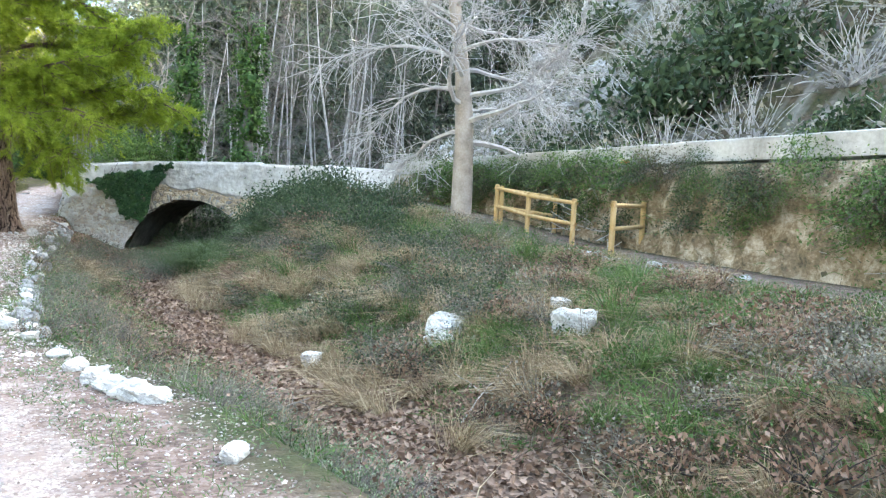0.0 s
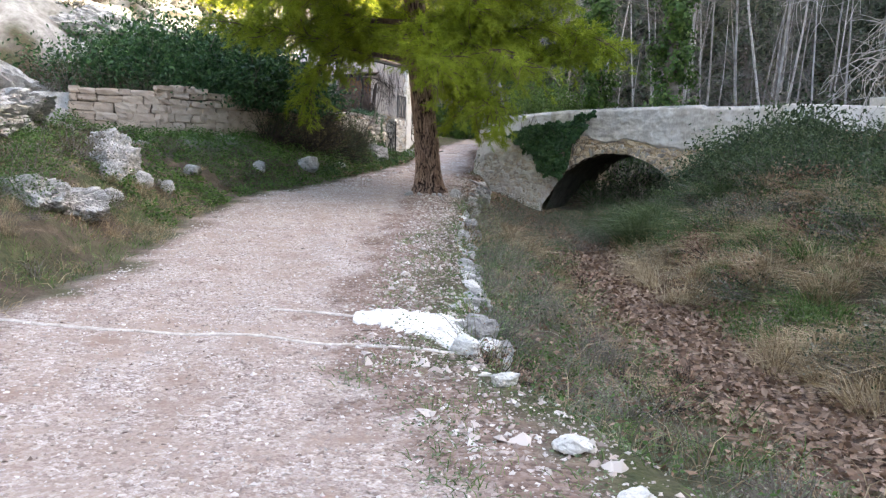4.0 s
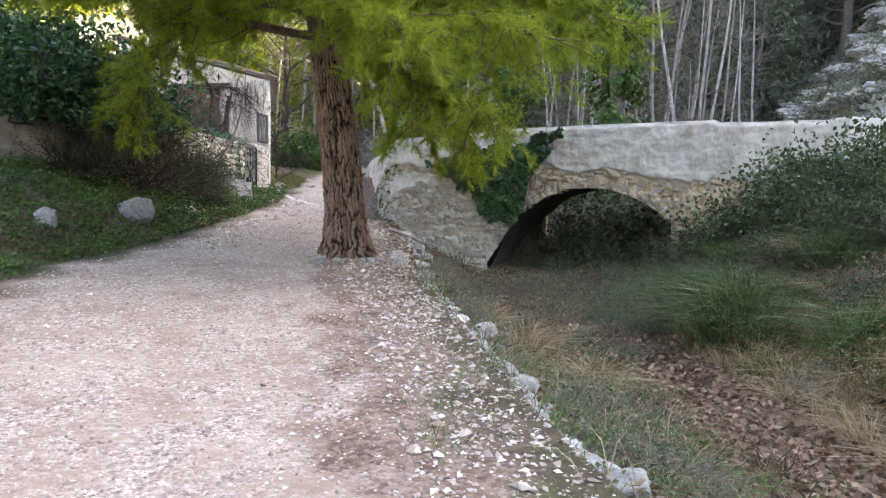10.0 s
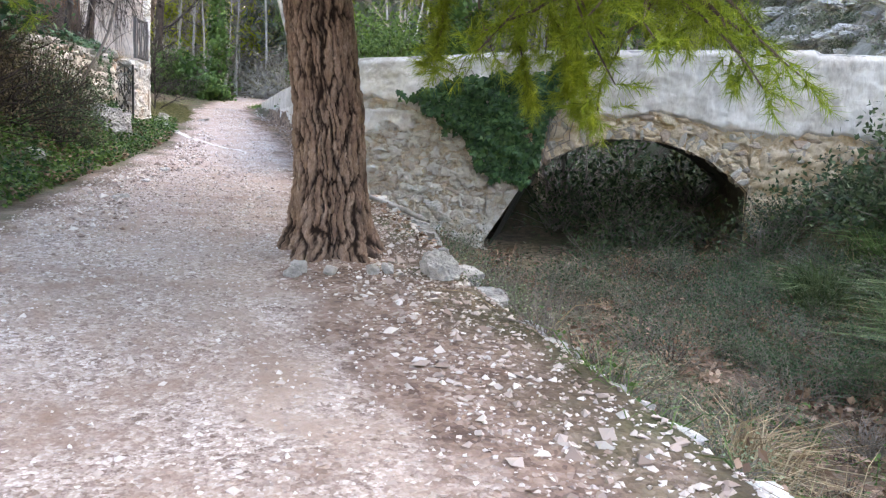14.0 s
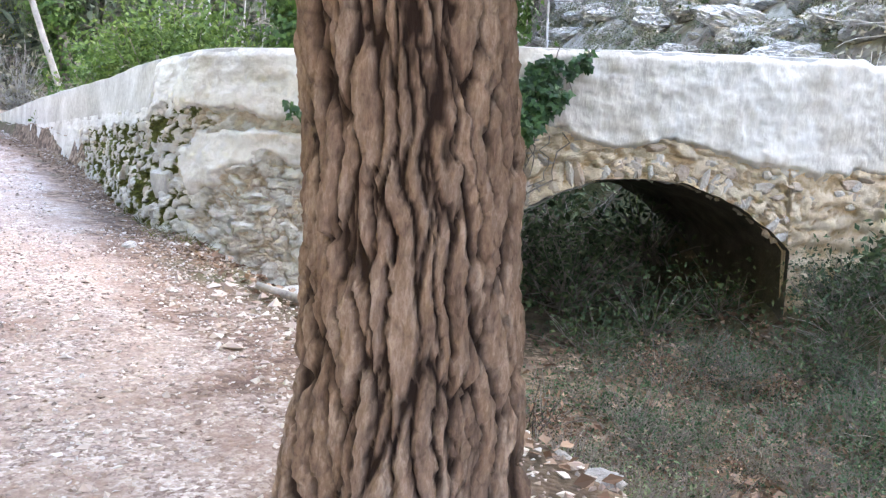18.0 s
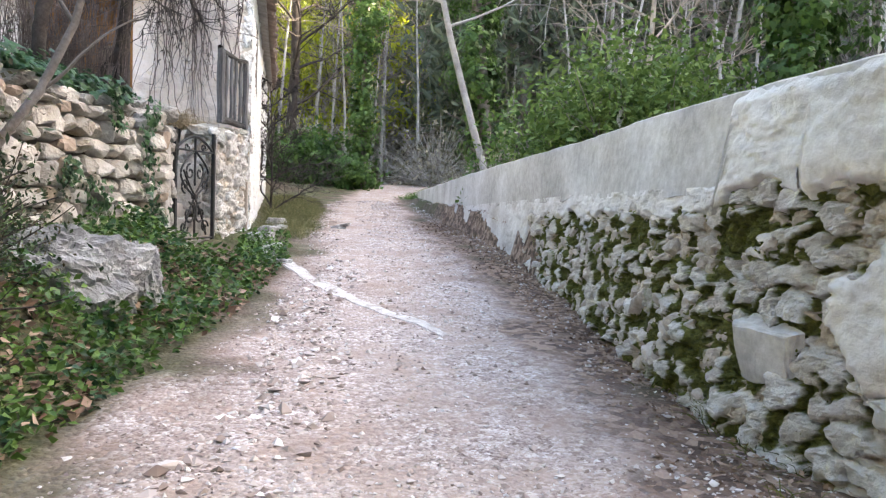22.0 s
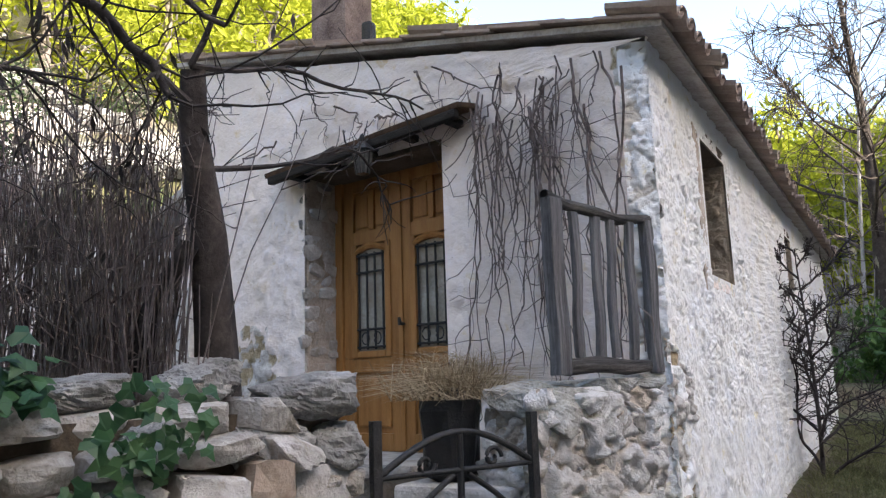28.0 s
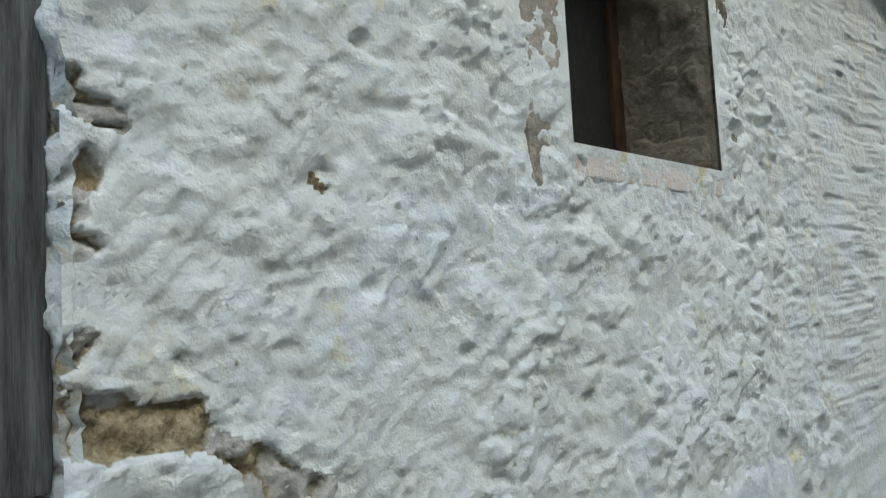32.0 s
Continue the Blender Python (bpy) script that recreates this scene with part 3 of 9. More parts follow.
def sheet(name, s0, s1, step, z_low, z_high, push, mat, parent, keep=None, label=""):
    """A skin on the face line between two heights; push gives how far it stands out."""
    s = np.arange(s0, s1 + step * 0.5, step)
    lo, hi = z_low(s), z_high(s)
    rows = max(4, int(np.max(hi - lo) / step))
    t = np.linspace(0, 1, rows + 1)
    ss, tt = np.meshgrid(s, t, indexing="ij")
    zz = lo[:, None] + (hi - lo)[:, None] * tt
    p, nrm = face_at(ss)
    off = batter(ss, zz) + push(ss, zz)
    v = np.concatenate([p + nrm * off[..., None], zz[..., None]], -1).reshape(-1, 3)
    n, m = ss.shape
    i, j = np.meshgrid(np.arange(n - 1), np.arange(m - 1), indexing="ij")
    f = np.stack([i * m + j, i * m + j + 1, (i + 1) * m + j + 1, (i + 1) * m + j], -1)
    if keep is not None:
        mid = keep((ss[:-1, :-1] + ss[1:, 1:]) / 2, (zz[:-1, :-1] + zz[1:, 1:]) / 2)
        f = f[mid]
    pile = Pile()
    pile.add(v, f.reshape(-1, 4))
    ob = pile.done(name, mat, parent, smooth=True)
    if label:
        ob["label"] = label
    return ob


def coat_low(s):
    """Lower edge of what is left of the upper lime coat."""
    u = np.asarray(s, float) - S_PIER
    base = np.interp(u, [-28, -9.7, -9.3, -4.4, -3.9, -3.3, -2.66, -2.2, -1.75, -1.2, 0.6, 1.35, 2.0, 2.7, 3.4, 4.3, 6.4], [0.5, 0.5, 2.46, 2.58, 2.72, 2.76, 2.72, 2.63, 2.6, 2.7, 2.77, 2.56, 2.7, 2.52, 2.4, 2.48, 2.3])
    return base + 0.04 * fbm(u, u * 0.3, 31, 3, 0.9)


PATCH = [(-3.28, 2.33), (-2.94, 2.52), (-2.34, 2.57), (-1.85, 2.53), (-1.80, 2.31), (-1.95, 2.15), (-2.22, 2.31), (-2.62, 2.13), (-2.75, 1.95), (-3.0, 1.84), (-3.19, 2.0)]


def inside(u, z, poly):
    """Signed distance to the rim of a polygon, positive inside."""
    u, z = np.broadcast_arrays(np.asarray(u, float), np.asarray(z, float))
    d, odd = np.full(u.shape, 9.0), np.zeros(u.shape, bool)
    for (x0, y0), (x1, y1) in zip(poly, poly[1:] + poly[:1]):
        ex, ey = x1 - x0, y1 - y0
        t = np.clip(((u - x0) * ex + (z - y0) * ey) / (ex * ex + ey * ey), 0, 1)
        d = np.minimum(d, np.hypot(u - x0 - t * ex, z - y0 - t * ey))
        cross = (y0 > z) != (y1 > z)
        odd ^= cross & (u < x0 + ex * (z - y0) / (ey if ey else 1e-9))
    return np.where(odd, d, -d)


def coat_m(s, z):
    """How far inside the lime coat a place of the face lies, with a broken rim."""
    m = np.maximum(z - coat_low(s), inside(s - S_PIER, z, PATCH))
    return m + 0.045 * fbm(s, z, 36, 4, 0.34) + 0.014 * fbm(s * 3, z * 3, 30, 3, 0.3)


def cells(u, v, size, seed):
    """Nearest and next distance to scattered points, and a number for each cell."""
    r = np.random.default_rng(seed)
    iu, iv = np.floor(u / size).astype(int), np.floor(v / size).astype(int)
    lo_u, lo_v = iu.min() - 2, iv.min() - 2
    jit = r.uniform(0.05, 0.95, (iu.max() - lo_u + 3, iv.max() - lo_v + 3, 3))
    d1, d2, num = np.full(u.shape, 9.0), np.full(u.shape, 9.0), np.zeros(u.shape)
    for a in (-1, 0, 1):
        for b in (-1, 0, 1):
            q = jit[iu + a - lo_u, iv + b - lo_v]
            d = np.hypot(u / size - iu - a - q[..., 0], v / size - iv - b - q[..., 1])
            num = np.where(d < d1, q[..., 2], num)
            d2 = np.where(d < d1, d1, np.minimum(d2, d))
            d1 = np.minimum(d, d1)
    return d1, d2, num


def rubble(s, z):
    """Relief of the bare masonry, with how much of it is stone and which stone."""
    wu, wz = s + 0.06 * fbm(s, z, 131, 3, 0.35), z + 0.05 * fbm(s, z, 132, 3, 0.3)
    a1, a2, an = cells(wu, wz * 1.5, 0.21, 133)
    b1, b2, bn = cells(wu, wz * 1.3, 0.085, 134)
    ga, gb = np.clip((a2 - a1) * 4.2 - 0.35, 0, 1), np.clip((b2 - b1) * 3.4 - 0.3, 0, 1)
    big = sm(0.35, 0.5, an)
    rel = 0.075 * ga ** 0.7 * big * (0.55 + 0.6 * an) + 0.032 * gb ** 0.7 * (1 - 0.6 * big * ga)
    rel = rel + 0.008 * fbm(s, z, 135, 2, 0.11) + 0.022 * fbm(s, z, 136, 3, 0.7)
    return rel - 0.02, np.maximum(ga * big, 0.75 * gb * sm(0.3, 0.6, bn)), np.where(ga * big > 0.1, an, bn)


def wall_material(name="rubble_masonry", tint=None):
    m, t, b = material(name, 0.95)
    p = where(t)
    at = t.nodes.new("ShaderNodeAttribute")
    at.attribute_name = "masonry"
    sep = t.nodes.new("ShaderNodeSeparateColor")
    t.links.new(at.outputs["Color"], sep.inputs[0])
    n1, n2, n3 = noise_tex(t, p, 3.2, 5, 0.6), noise_tex(t, p, 22, 6, 0.7), noise_tex(t, p, 90, 4, 0.6)
    mortar = ramp(t, add(t, n1, n2, 0.5, 0.5), [(0.34, (0.36, 0.29, 0.22)), (0.5, (0.62, 0.535, 0.44)), (0.66, (0.77, 0.71, 0.63))])
    stone = ramp(t, add(t, sep.outputs[2], n2, 0.45, 0.55), [(0.25, (0.38, 0.34, 0.30)), (0.45, (0.61, 0.565, 0.515)), (0.65, (0.74, 0.72, 0.69)), (0.8, (0.80, 0.795, 0.785))])
    col = mix(t, level(t, sep.outputs[0], 0.05, 0.35), mortar, stone)
    if tint:
        col = mix(t, 1.0, col, tint, "MULTIPLY")
    moss = ramp(t, n2, [(0.3, (0.045, 0.05, 0.014)), (0.55, (0.13, 0.14, 0.035)), (0.75, (0.22, 0.22, 0.07))])
    col = mix(t, level(t, add(t, sep.outputs[1], n2, 1.0, 0.35), 0.40, 0.62), col, moss)
    t.links.new(col, b.inputs["Base Color"])
    bump(t, b, add(t, n2, n3, 1.0, 0.6), 1.0, 0.035)
    return m


M_WALL = wall_material()
M_WALLWARM = wall_material("ochre_masonry", (1.0, 0.85, 0.66))
bridge = empty("stone_bridge", (5, 24, 2))
bridge.location = (0, 0, 0)
tagged(bridge, "old rubble stone bridge with arch and rendered parapet", "bridge")


def moss_at(s, z):
    u = s - S_PIER
    lush = np.interp(u, [-9.6, -8.6, -4.0, -3.3, -2.6, -1.5, 0], [0.4, 0.95, 1.0, 0.7, 0.15, 0.1, 0.1])
    return np.clip(lush * sm(-0.45, 0.25, fbm(s, z, 371, 4, 0.5) + 0.25 * lush), 0, 1)


def masonry(s0, s1, step, grow, mat=M_WALL):
    """Bare rubble masonry between two places of the face line."""
    s = np.arange(s0, s1 + step * 0.5, step)
    lo, hi = foot_z(s), top_z(s) - 0.25
    t = np.linspace(0, 1, int(np.max(hi - lo) / step))
    ss, tt = np.meshgrid(s, t, indexing="ij")
    zz = lo[:, None] + (hi - lo)[:, None] * tt
    p, nrm = face_at(ss)
    rel, stone, num = rubble(ss, zz)
    off = batter(ss, zz) + rel * grow * (1 - 0.85 * sm(-0.02, 0.10, coat_m(ss, zz)))
    v = np.concatenate([p + nrm * off[..., None], zz[..., None]], -1).reshape(-1, 3)
    n, m = ss.shape
    i, j = np.meshgrid(np.arange(n - 1), np.arange(m - 1), indexing="ij")
    pile = Pile()
    pile.add(v, np.stack([i * m + j, i * m + j + 1, (i + 1) * m + j + 1, (i + 1) * m + j], -1).reshape(-1, 4))
    ob = pile.done("rubble_face", mat, bridge, smooth=step > 0.03)
    ob["label"] = "bare rubble masonry in crumbling mortar"
    col = np.stack([stone, moss_at(ss, zz) * (1 - 0.75 * stone), num, np.ones_like(num)], -1)
    at = ob.data.color_attributes.new("masonry", "FLOAT_COLOR", "POINT")
    at.data.foreach_set("color", col.astype(np.float32).ravel())


masonry(0, S_PIER - 10.5, 0.10, 0.6)
masonry(S_PIER - 10.5, S_PIER - 0.02, 0.021, 1.0)
masonry(S_PIER - 0.02, S_ALL, 0.032, 0.9, M_WALLWARM)


def coat_push(s, z):
    """The lime coat bulges, has lost its top layer here and there, and thins out at its rim."""
    near = sm(-4.25, -4.1, s - S_PIER)
    peel = 0.012 * sm(-0.02, 0.03, fbm(s, z, 137, 4, 0.7)) + 0.008 * sm(0.05, 0.09, fbm(s, z, 138, 4, 0.4))
    body = 0.040 + 0.016 * near + peel + (0.008 + 0.010 * near) * fbm(s, z, 35, 4, 0.55) + 0.003 * fbm(s * 2, z * 2, 139, 3, 0.2)
    rim = sm(-0.02, 0.05, coat_m(s, z))
    return -0.03 + (body + 0.03) * rim - 0.05 * sm(0.10, 0.0, top_z(s) - z)


def coat_top(s):
    return np.where(s - S_PIER > -4.2, top_z(s) - 0.015, top_z(s) - 0.55)


sheet("render_coat", 0, S_PIER - 10.5, 0.09, lambda s: np.maximum(coat_low(s) - 0.2, foot_z(s)), coat_top, coat_push, M_COAT, bridge, label="flaking pale lime render")
sheet("render_coat", S_PIER - 10.5, S_PIER - 0.5, 0.024, lambda s: np.maximum(np.minimum(coat_low(s) - 0.2, np.where(abs(s - S_PIER + 2.5) < 1.0, 1.75, 9)), foot_z(s)), coat_top, coat_push, M_COAT, bridge,
      keep=lambda s, z: coat_m(s, z) > -0.03, label="flaking pale lime render")
sheet("render_coat", S_PIER - 0.5, S_ALL, 0.032, lambda s: np.maximum(coat_low(s) - 0.2, foot_z(s)), coat_top, coat_push, M_OLDCOAT, bridge,
      keep=lambda s, z: coat_m(s, z) > -0.03, label="stained grey lime render over the arch")


def ribbon(name, s0, s1, step, prof, mat, parent, label=""):
    """A closed profile of (out, z) swept along the face line."""
    s = np.arange(s0, s1 + step * 0.5, step)
    p, nrm = face_at(s)
    rows = []
    for o, z in prof(s):
        rows.append(np.concatenate([p + nrm * o[:, None], z[:, None]], -1))
    v = np.stack(rows, 1)
    n, m = v.shape[:2]
    i, j = np.meshgrid(np.arange(n - 1), np.arange(m), indexing="ij")
    k = (j + 1) % m
    f = np.stack([i * m + j, i * m + k, (i + 1) * m + k, (i + 1) * m + j], -1).reshape(-1, 4)
    pile = Pile()
    pile.add(v.reshape(-1, 3), f)
    pile.f.append(np.arange(m)[None, :])
    pile.f.append(((n - 1) * m + np.arange(m))[None, ::-1])
    ob = pile.done(name, mat, parent)
    if label:
        ob["label"] = label
    return ob


def parapet_prof(s):
    z = top_z(s) + 0.008 * fbm(s, s * 0, 37, 3, 1.1)
    o = 0.046 - 0.03 * sm(-4.3, -4.05, s - S_PIER) + 0.005 * fbm(s, s * 0 + 3, 38, 3, 1.7)
    h = np.interp(s, [0, FSEG[3], S_PIER, S_ALL], [0.5, 0.6, 0.58, 0.55]) + 0.03 * fbm(s, s * 0 + 9, 39, 3, 0.8)
    return [(o - 0.03 + batter(s, z - h), z - h - 0.004), (o + batter(s, z - h), z - h), (o + batter(s, z - h * 0.5), z - h * 0.5), (o + 0.003, z - 0.012), (o - 0.008, z - 0.002), (o - 0.15, z + 0.006), (o - 0.30, z), (o - 0.33, z - 0.02), (o - 0.34, z - h), (o - 0.34, z - h - 0.7)]


ribbon("parapet", 0, S_PIER + 4.1, 0.12, parapet_prof, M_PLASTER, bridge, "smooth grey cement parapet")
ribbon("parapet", S_PIER + 4.1, S_ALL, 0.12, parapet_prof, M_PLASTER, bridge, "patched end of the parapet")


def arch_ring():
    """Underside of the arch, running back below the deck, and the ring of its edge."""
    u = np.concatenate([[-0.52, -0.25], np.linspace(0, 3.35, 40), [3.36]])
    z = np.concatenate([[0.4, 1.0], arch_z(np.linspace(0, 3.35, 40)), [0.6]])
    p, nrm = face_at(S_PIER + u)
    d = unit(FACE[11] - FACE[10])
    out = np.array([d[1], -d[0]])
    rows = []
    for k, back in enumerate(np.linspace(-0.22, 3.2, 12)):
        q = p - out * back
        zz = z + 0.03 * fbm(u * 1.0, u * 0 + back * 2, 41, 3, 0.6)
        rows.append(np.concatenate([q, zz[:, None]], -1))
    v = np.stack(rows, 1)
    n, m = v.shape[:2]
    i, j = np.meshgrid(np.arange(n - 1), np.arange(m - 1), indexing="ij")
    f = np.stack([i * m + j, (i + 1) * m + j, (i + 1) * m + j + 1, i * m + j + 1], -1).reshape(-1, 4)
    pile = Pile()
    pile.add(v.reshape(-1, 3), f)
    # vault coloured near-black: the shade under the arch is put into its colour
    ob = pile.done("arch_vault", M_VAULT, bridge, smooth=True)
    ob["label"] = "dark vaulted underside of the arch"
    # deck and back wall over the vault
    bm = bmesh.new()
    a = math.atan2(d[1], d[0])
    m4 = Matrix.Translation((4.48, 23.72, 0)) @ Matrix.Rotation(a, 4, "Z")
    box_bm(bm, -2.5, 7.0, 0.35, 3.0, 2.5, 2.95, m=m4)
    part("deck", bm, M_MORTAR, bridge, "earth covered deck of the bridge")
    bm = bmesh.new()
    box_bm(bm, -2.5, 0.0, 3.0, 3.3, 0.3, 3.5, m=m4)
    box_bm(bm, 3.35, 7.0, 3.0, 3.3, 0.8, 3.5, m=m4)
    box_bm(bm, 0.0, 3.35, 3.0, 3.3, 2.35, 3.5, m=m4)
    part("rear_wall", bm, M_MORTAR, bridge)


arch_ring()

# ---- channel wall on the far bank ----
channel = empty("channel_wall")
tagged(channel, "long low rendered water channel wall along the hillside", "wall")


def long_wall():
    ys = np.arange(-14, 21.2, 0.35)
    top = 4.0 + 0.012 * fbm(ys, ys * 0, 51, 3, 2)
    x = 12.4 + 0.03 * fbm(ys, ys * 0 + 2, 52, 3, 3)
    pile = Pile()
    prof = [(0.03, -0.40), (0.02, -0.2), (0.0, -0.02), (0.02, 0.0), (0.42, 0.0), (0.45, -0.9)]
    v = np.stack([np.stack([x + o, ys, top + dz], -1) for o, dz in prof], 1)
    n, m = v.shape[:2]
    i, j = np.meshgrid(np.arange(n - 1), np.arange(m - 1), indexing="ij")
    f = np.stack([i * m + j, (i + 1) * m + j, (i + 1) * m + j + 1, i * m + j + 1], -1).reshape(-1, 4)
    pile.add(v.reshape(-1, 3), f)
    pile.done("render_face", M_PLASTER, channel)["label"] = "grey lime render with a pale worn top"
    # rock and masonry it stands on
    g = np.arange(0, 1.001, 0.06)
    yy, tt = np.meshgrid(np.arange(-14, 21.2, 0.12), g, indexing="ij")
    zb = land(yy * 0 + 12.0, yy) - 0.3
    zz = zb + (3.62 - zb) * tt
    xx = 12.40 - 0.30 * (1 - tt) - 0.20 * np.abs(fbm(yy, zz, 53, 5, 1.1)) * np.minimum(1, (1 - tt) * 6) + 0.04
    v = np.stack([xx, yy, zz], -1)
    n, m = v.shape[:2]
    i, j = np.meshgrid(np.arange(n - 1), np.arange(m - 1), indexing="ij")
    f = np.stack([i * m + j, (i + 1) * m + j, (i + 1) * m + j + 1, i * m + j + 1], -1).reshape(-1, 4)
    pile = Pile()
    pile.add(v.reshape(-1, 3), f)
    pile.done("rock_footing", M_CLIFF, channel, smooth=True)["label"] = "ochre and grey weathered rock footing"
    bm = box_bm(bmesh.new(), 9.75, 12.5, 19.9, 20.3, 2.0, 3.72, bevel=0.03)
    part("return_wall", bm, M_CEMENT, channel, "pale stub wall at the bridge end")
    bm = box_bm(bmesh.new(), 12.385, 12.44, 7.5, 7.75, 3.7, 3.76, bevel=0.005)
    part("waymark", bm, M_CEMENT, channel, "white painted trail mark")
    bm = box_bm(bmesh.new(), 12.385, 12.44, 7.5, 7.75, 3.63, 3.69, bevel=0.005)
    part("waymark", bm, M_ORANGE, channel, "orange painted trail mark")


M_CLIFF = mottled("ochre_rock", (0.045, 0.045, 0.03), (0.30, 0.235, 0.155), (0.70, 0.64, 0.53), 2.6, 15, relief=1.0, dist=0.08, stain=(0.045, 0.055, 0.025))
M_ORANGE = mottled("orange_paint", (0.55, 0.16, 0.04), (0.65, 0.22, 0.06), (0.7, 0.28, 0.1), 5, 40)
long_wall()

# ---- house ----
def limewash_material(name="limewashed_rubble", warm=0.0):
    """Many coats of limewash on rubble, with bare stone where it has fallen."""
    m, t, b = material(name, 0.92)
    p = where(t)
    at = t.nodes.new("ShaderNodeAttribute")
    at.attribute_name = "bare"
    sep = t.nodes.new("ShaderNodeSeparateColor")
    t.links.new(at.outputs["Color"], sep.inputs[0])
    n1, n2, n3 = noise_tex(t, p, 2.4, 6, 0.6), noise_tex(t, p, 17, 6, 0.65), noise_tex(t, p, 90, 5, 0.65)
    col = ramp(t, add(t, n1, n2, 0.55, 0.45), [(0.32, (0.66, 0.63, 0.57)), (0.42, (0.77, 0.765, 0.735)), (0.52, (0.79, 0.79, 0.78)), (0.66, (0.79, 0.82, 0.86))])
    col = mix(t, level(t, noise_tex(t, p, 3.1, 8, 0.75), 0.58, 0.68), col, (0.68, 0.635, 0.53))
    col = mix(t, level(t, noise_tex(t, p, 5.3, 5, 0.6), 0.63, 0.72), col, (0.70, 0.63, 0.42))
    col = mix(t, level(t, add(t, noise_tex(t, p, 30, 5, 0.7), n1, 0.8, 0.2), 0.63, 0.69), col, (0.36, 0.32, 0.22))
    if warm:
        col = mix(t, warm, col, (1.0, 0.89, 0.83), "MULTIPLY")
    earth = ramp(t, add(t, n2, n3, 0.5, 0.5), [(0.33, (0.13, 0.095, 0.05)), (0.5, (0.36, 0.285, 0.18)), (0.66, (0.56, 0.48, 0.345))])
    stone = ramp(t, add(t, n2, n3, 0.6, 0.4), [(0.33, (0.29, 0.265, 0.23)), (0.5, (0.50, 0.475, 0.435)), (0.66, (0.68, 0.665, 0.64))])
    col = mix(t, level(t, sep.outputs[0], 0.35, 0.6), col, mix(t, level(t, sep.outputs[1], 0.1, 0.4), earth, stone))
    t.links.new(col, b.inputs["Base Color"])
    bump(t, b, add(t, noise_tex(t, p, 30, 3, 0.5), noise_tex(t, p, 120, 3, 0.5), 1.0, 0.25), 0.8, 0.012)
    return m


M_LIME = limewash_material()
# the same limewash multiplied by a warm tint
M_WARMLIME = limewash_material("warm_limewash", 1.0)


def worley(u, v, size, seed):
    """Distance to the nearest and the next of scattered points, in units of size."""
    r = np.random.default_rng(seed)
    iu, iv = np.floor(u / size).astype(int), np.floor(v / size).astype(int)
    lo_u, lo_v = iu.min() - 2, iv.min() - 2
    jit = r.uniform(0.1, 0.9, (iu.max() - lo_u + 3, iv.max() - lo_v + 3, 2))
    d1, d2 = np.full(u.shape, 9.0), np.full(u.shape, 9.0)
    for a in (-1, 0, 1):
        for b in (-1, 0, 1):
            q = jit[iu + a - lo_u, iv + b - lo_v]
            d = np.hypot(u / size - iu - a - q[..., 0], v / size - iv - b - q[..., 1])
            d2 = np.where(d < d1, d1, np.minimum(d2, d))
            d1 = np.minimum(d, d1)
    return d1, d2


def lumps(u, v, seed=61):
    """Relief of rubble below coats of limewash: stones, plates, knobs and holes."""
    w1, w2 = worley(u + 0.07 * fbm(u, v, seed + 1, 2, 0.5), (v + 0.06 * fbm(u, v, seed + 2, 2, 0.4)) * 1.35, 0.24, seed)
    w3, w4 = worley(u + 0.03 * fbm(u, v, seed + 7, 3, 0.12), v + 0.03 * fbm(u, v, seed + 8, 3, 0.12), 0.085, seed + 3)
    k1, _ = worley(u + 0.01 * fbm(u, v, seed + 9, 2, 0.05), v * 1.2, 0.042, seed + 10)
    h1, _ = worley(u * 0.75, v, 0.36, seed + 11)
    amp = 0.25 + 0.75 * sm(-0.1, 0.5, fbm(u, v, seed + 4, 3, 1.3))
    small = sm(0.05, 0.25, fbm(u, v, seed + 6, 4, 0.7) + 0.25 * sm(1.1, 1.9, u))
    knob = sm(0.02, 0.3, fbm(u, v, seed + 12, 3, 0.35))
    d = amp * 0.020 * np.clip((w2 - w1) * 2.6, 0, 1)
    d = d + small * (0.4 + 0.6 * amp) * 0.020 * np.clip((w4 - w3) * 2.6, 0, 1) ** 0.65
    d = d + knob * 0.008 * np.sqrt(np.clip(1 - (k1 / 0.5) ** 2, 0, 1))
    d = d + 0.006 * sm(0.02, 0.06, fbm(u, v, seed + 13, 5, 0.3)) + 0.005 * sm(0.0, 0.04, fbm(u, v, seed + 14, 5, 0.16))
    d = d - 0.030 * sm(0.07, 0.03, h1 + 0.015 * fbm(u, v, seed + 15, 2, 0.04))
    return d + 0.013 * fbm(u, v, seed + 5, 3, 0.45) + 0.0016 * fbm(u, v, seed + 16, 3, 0.035) - 0.024


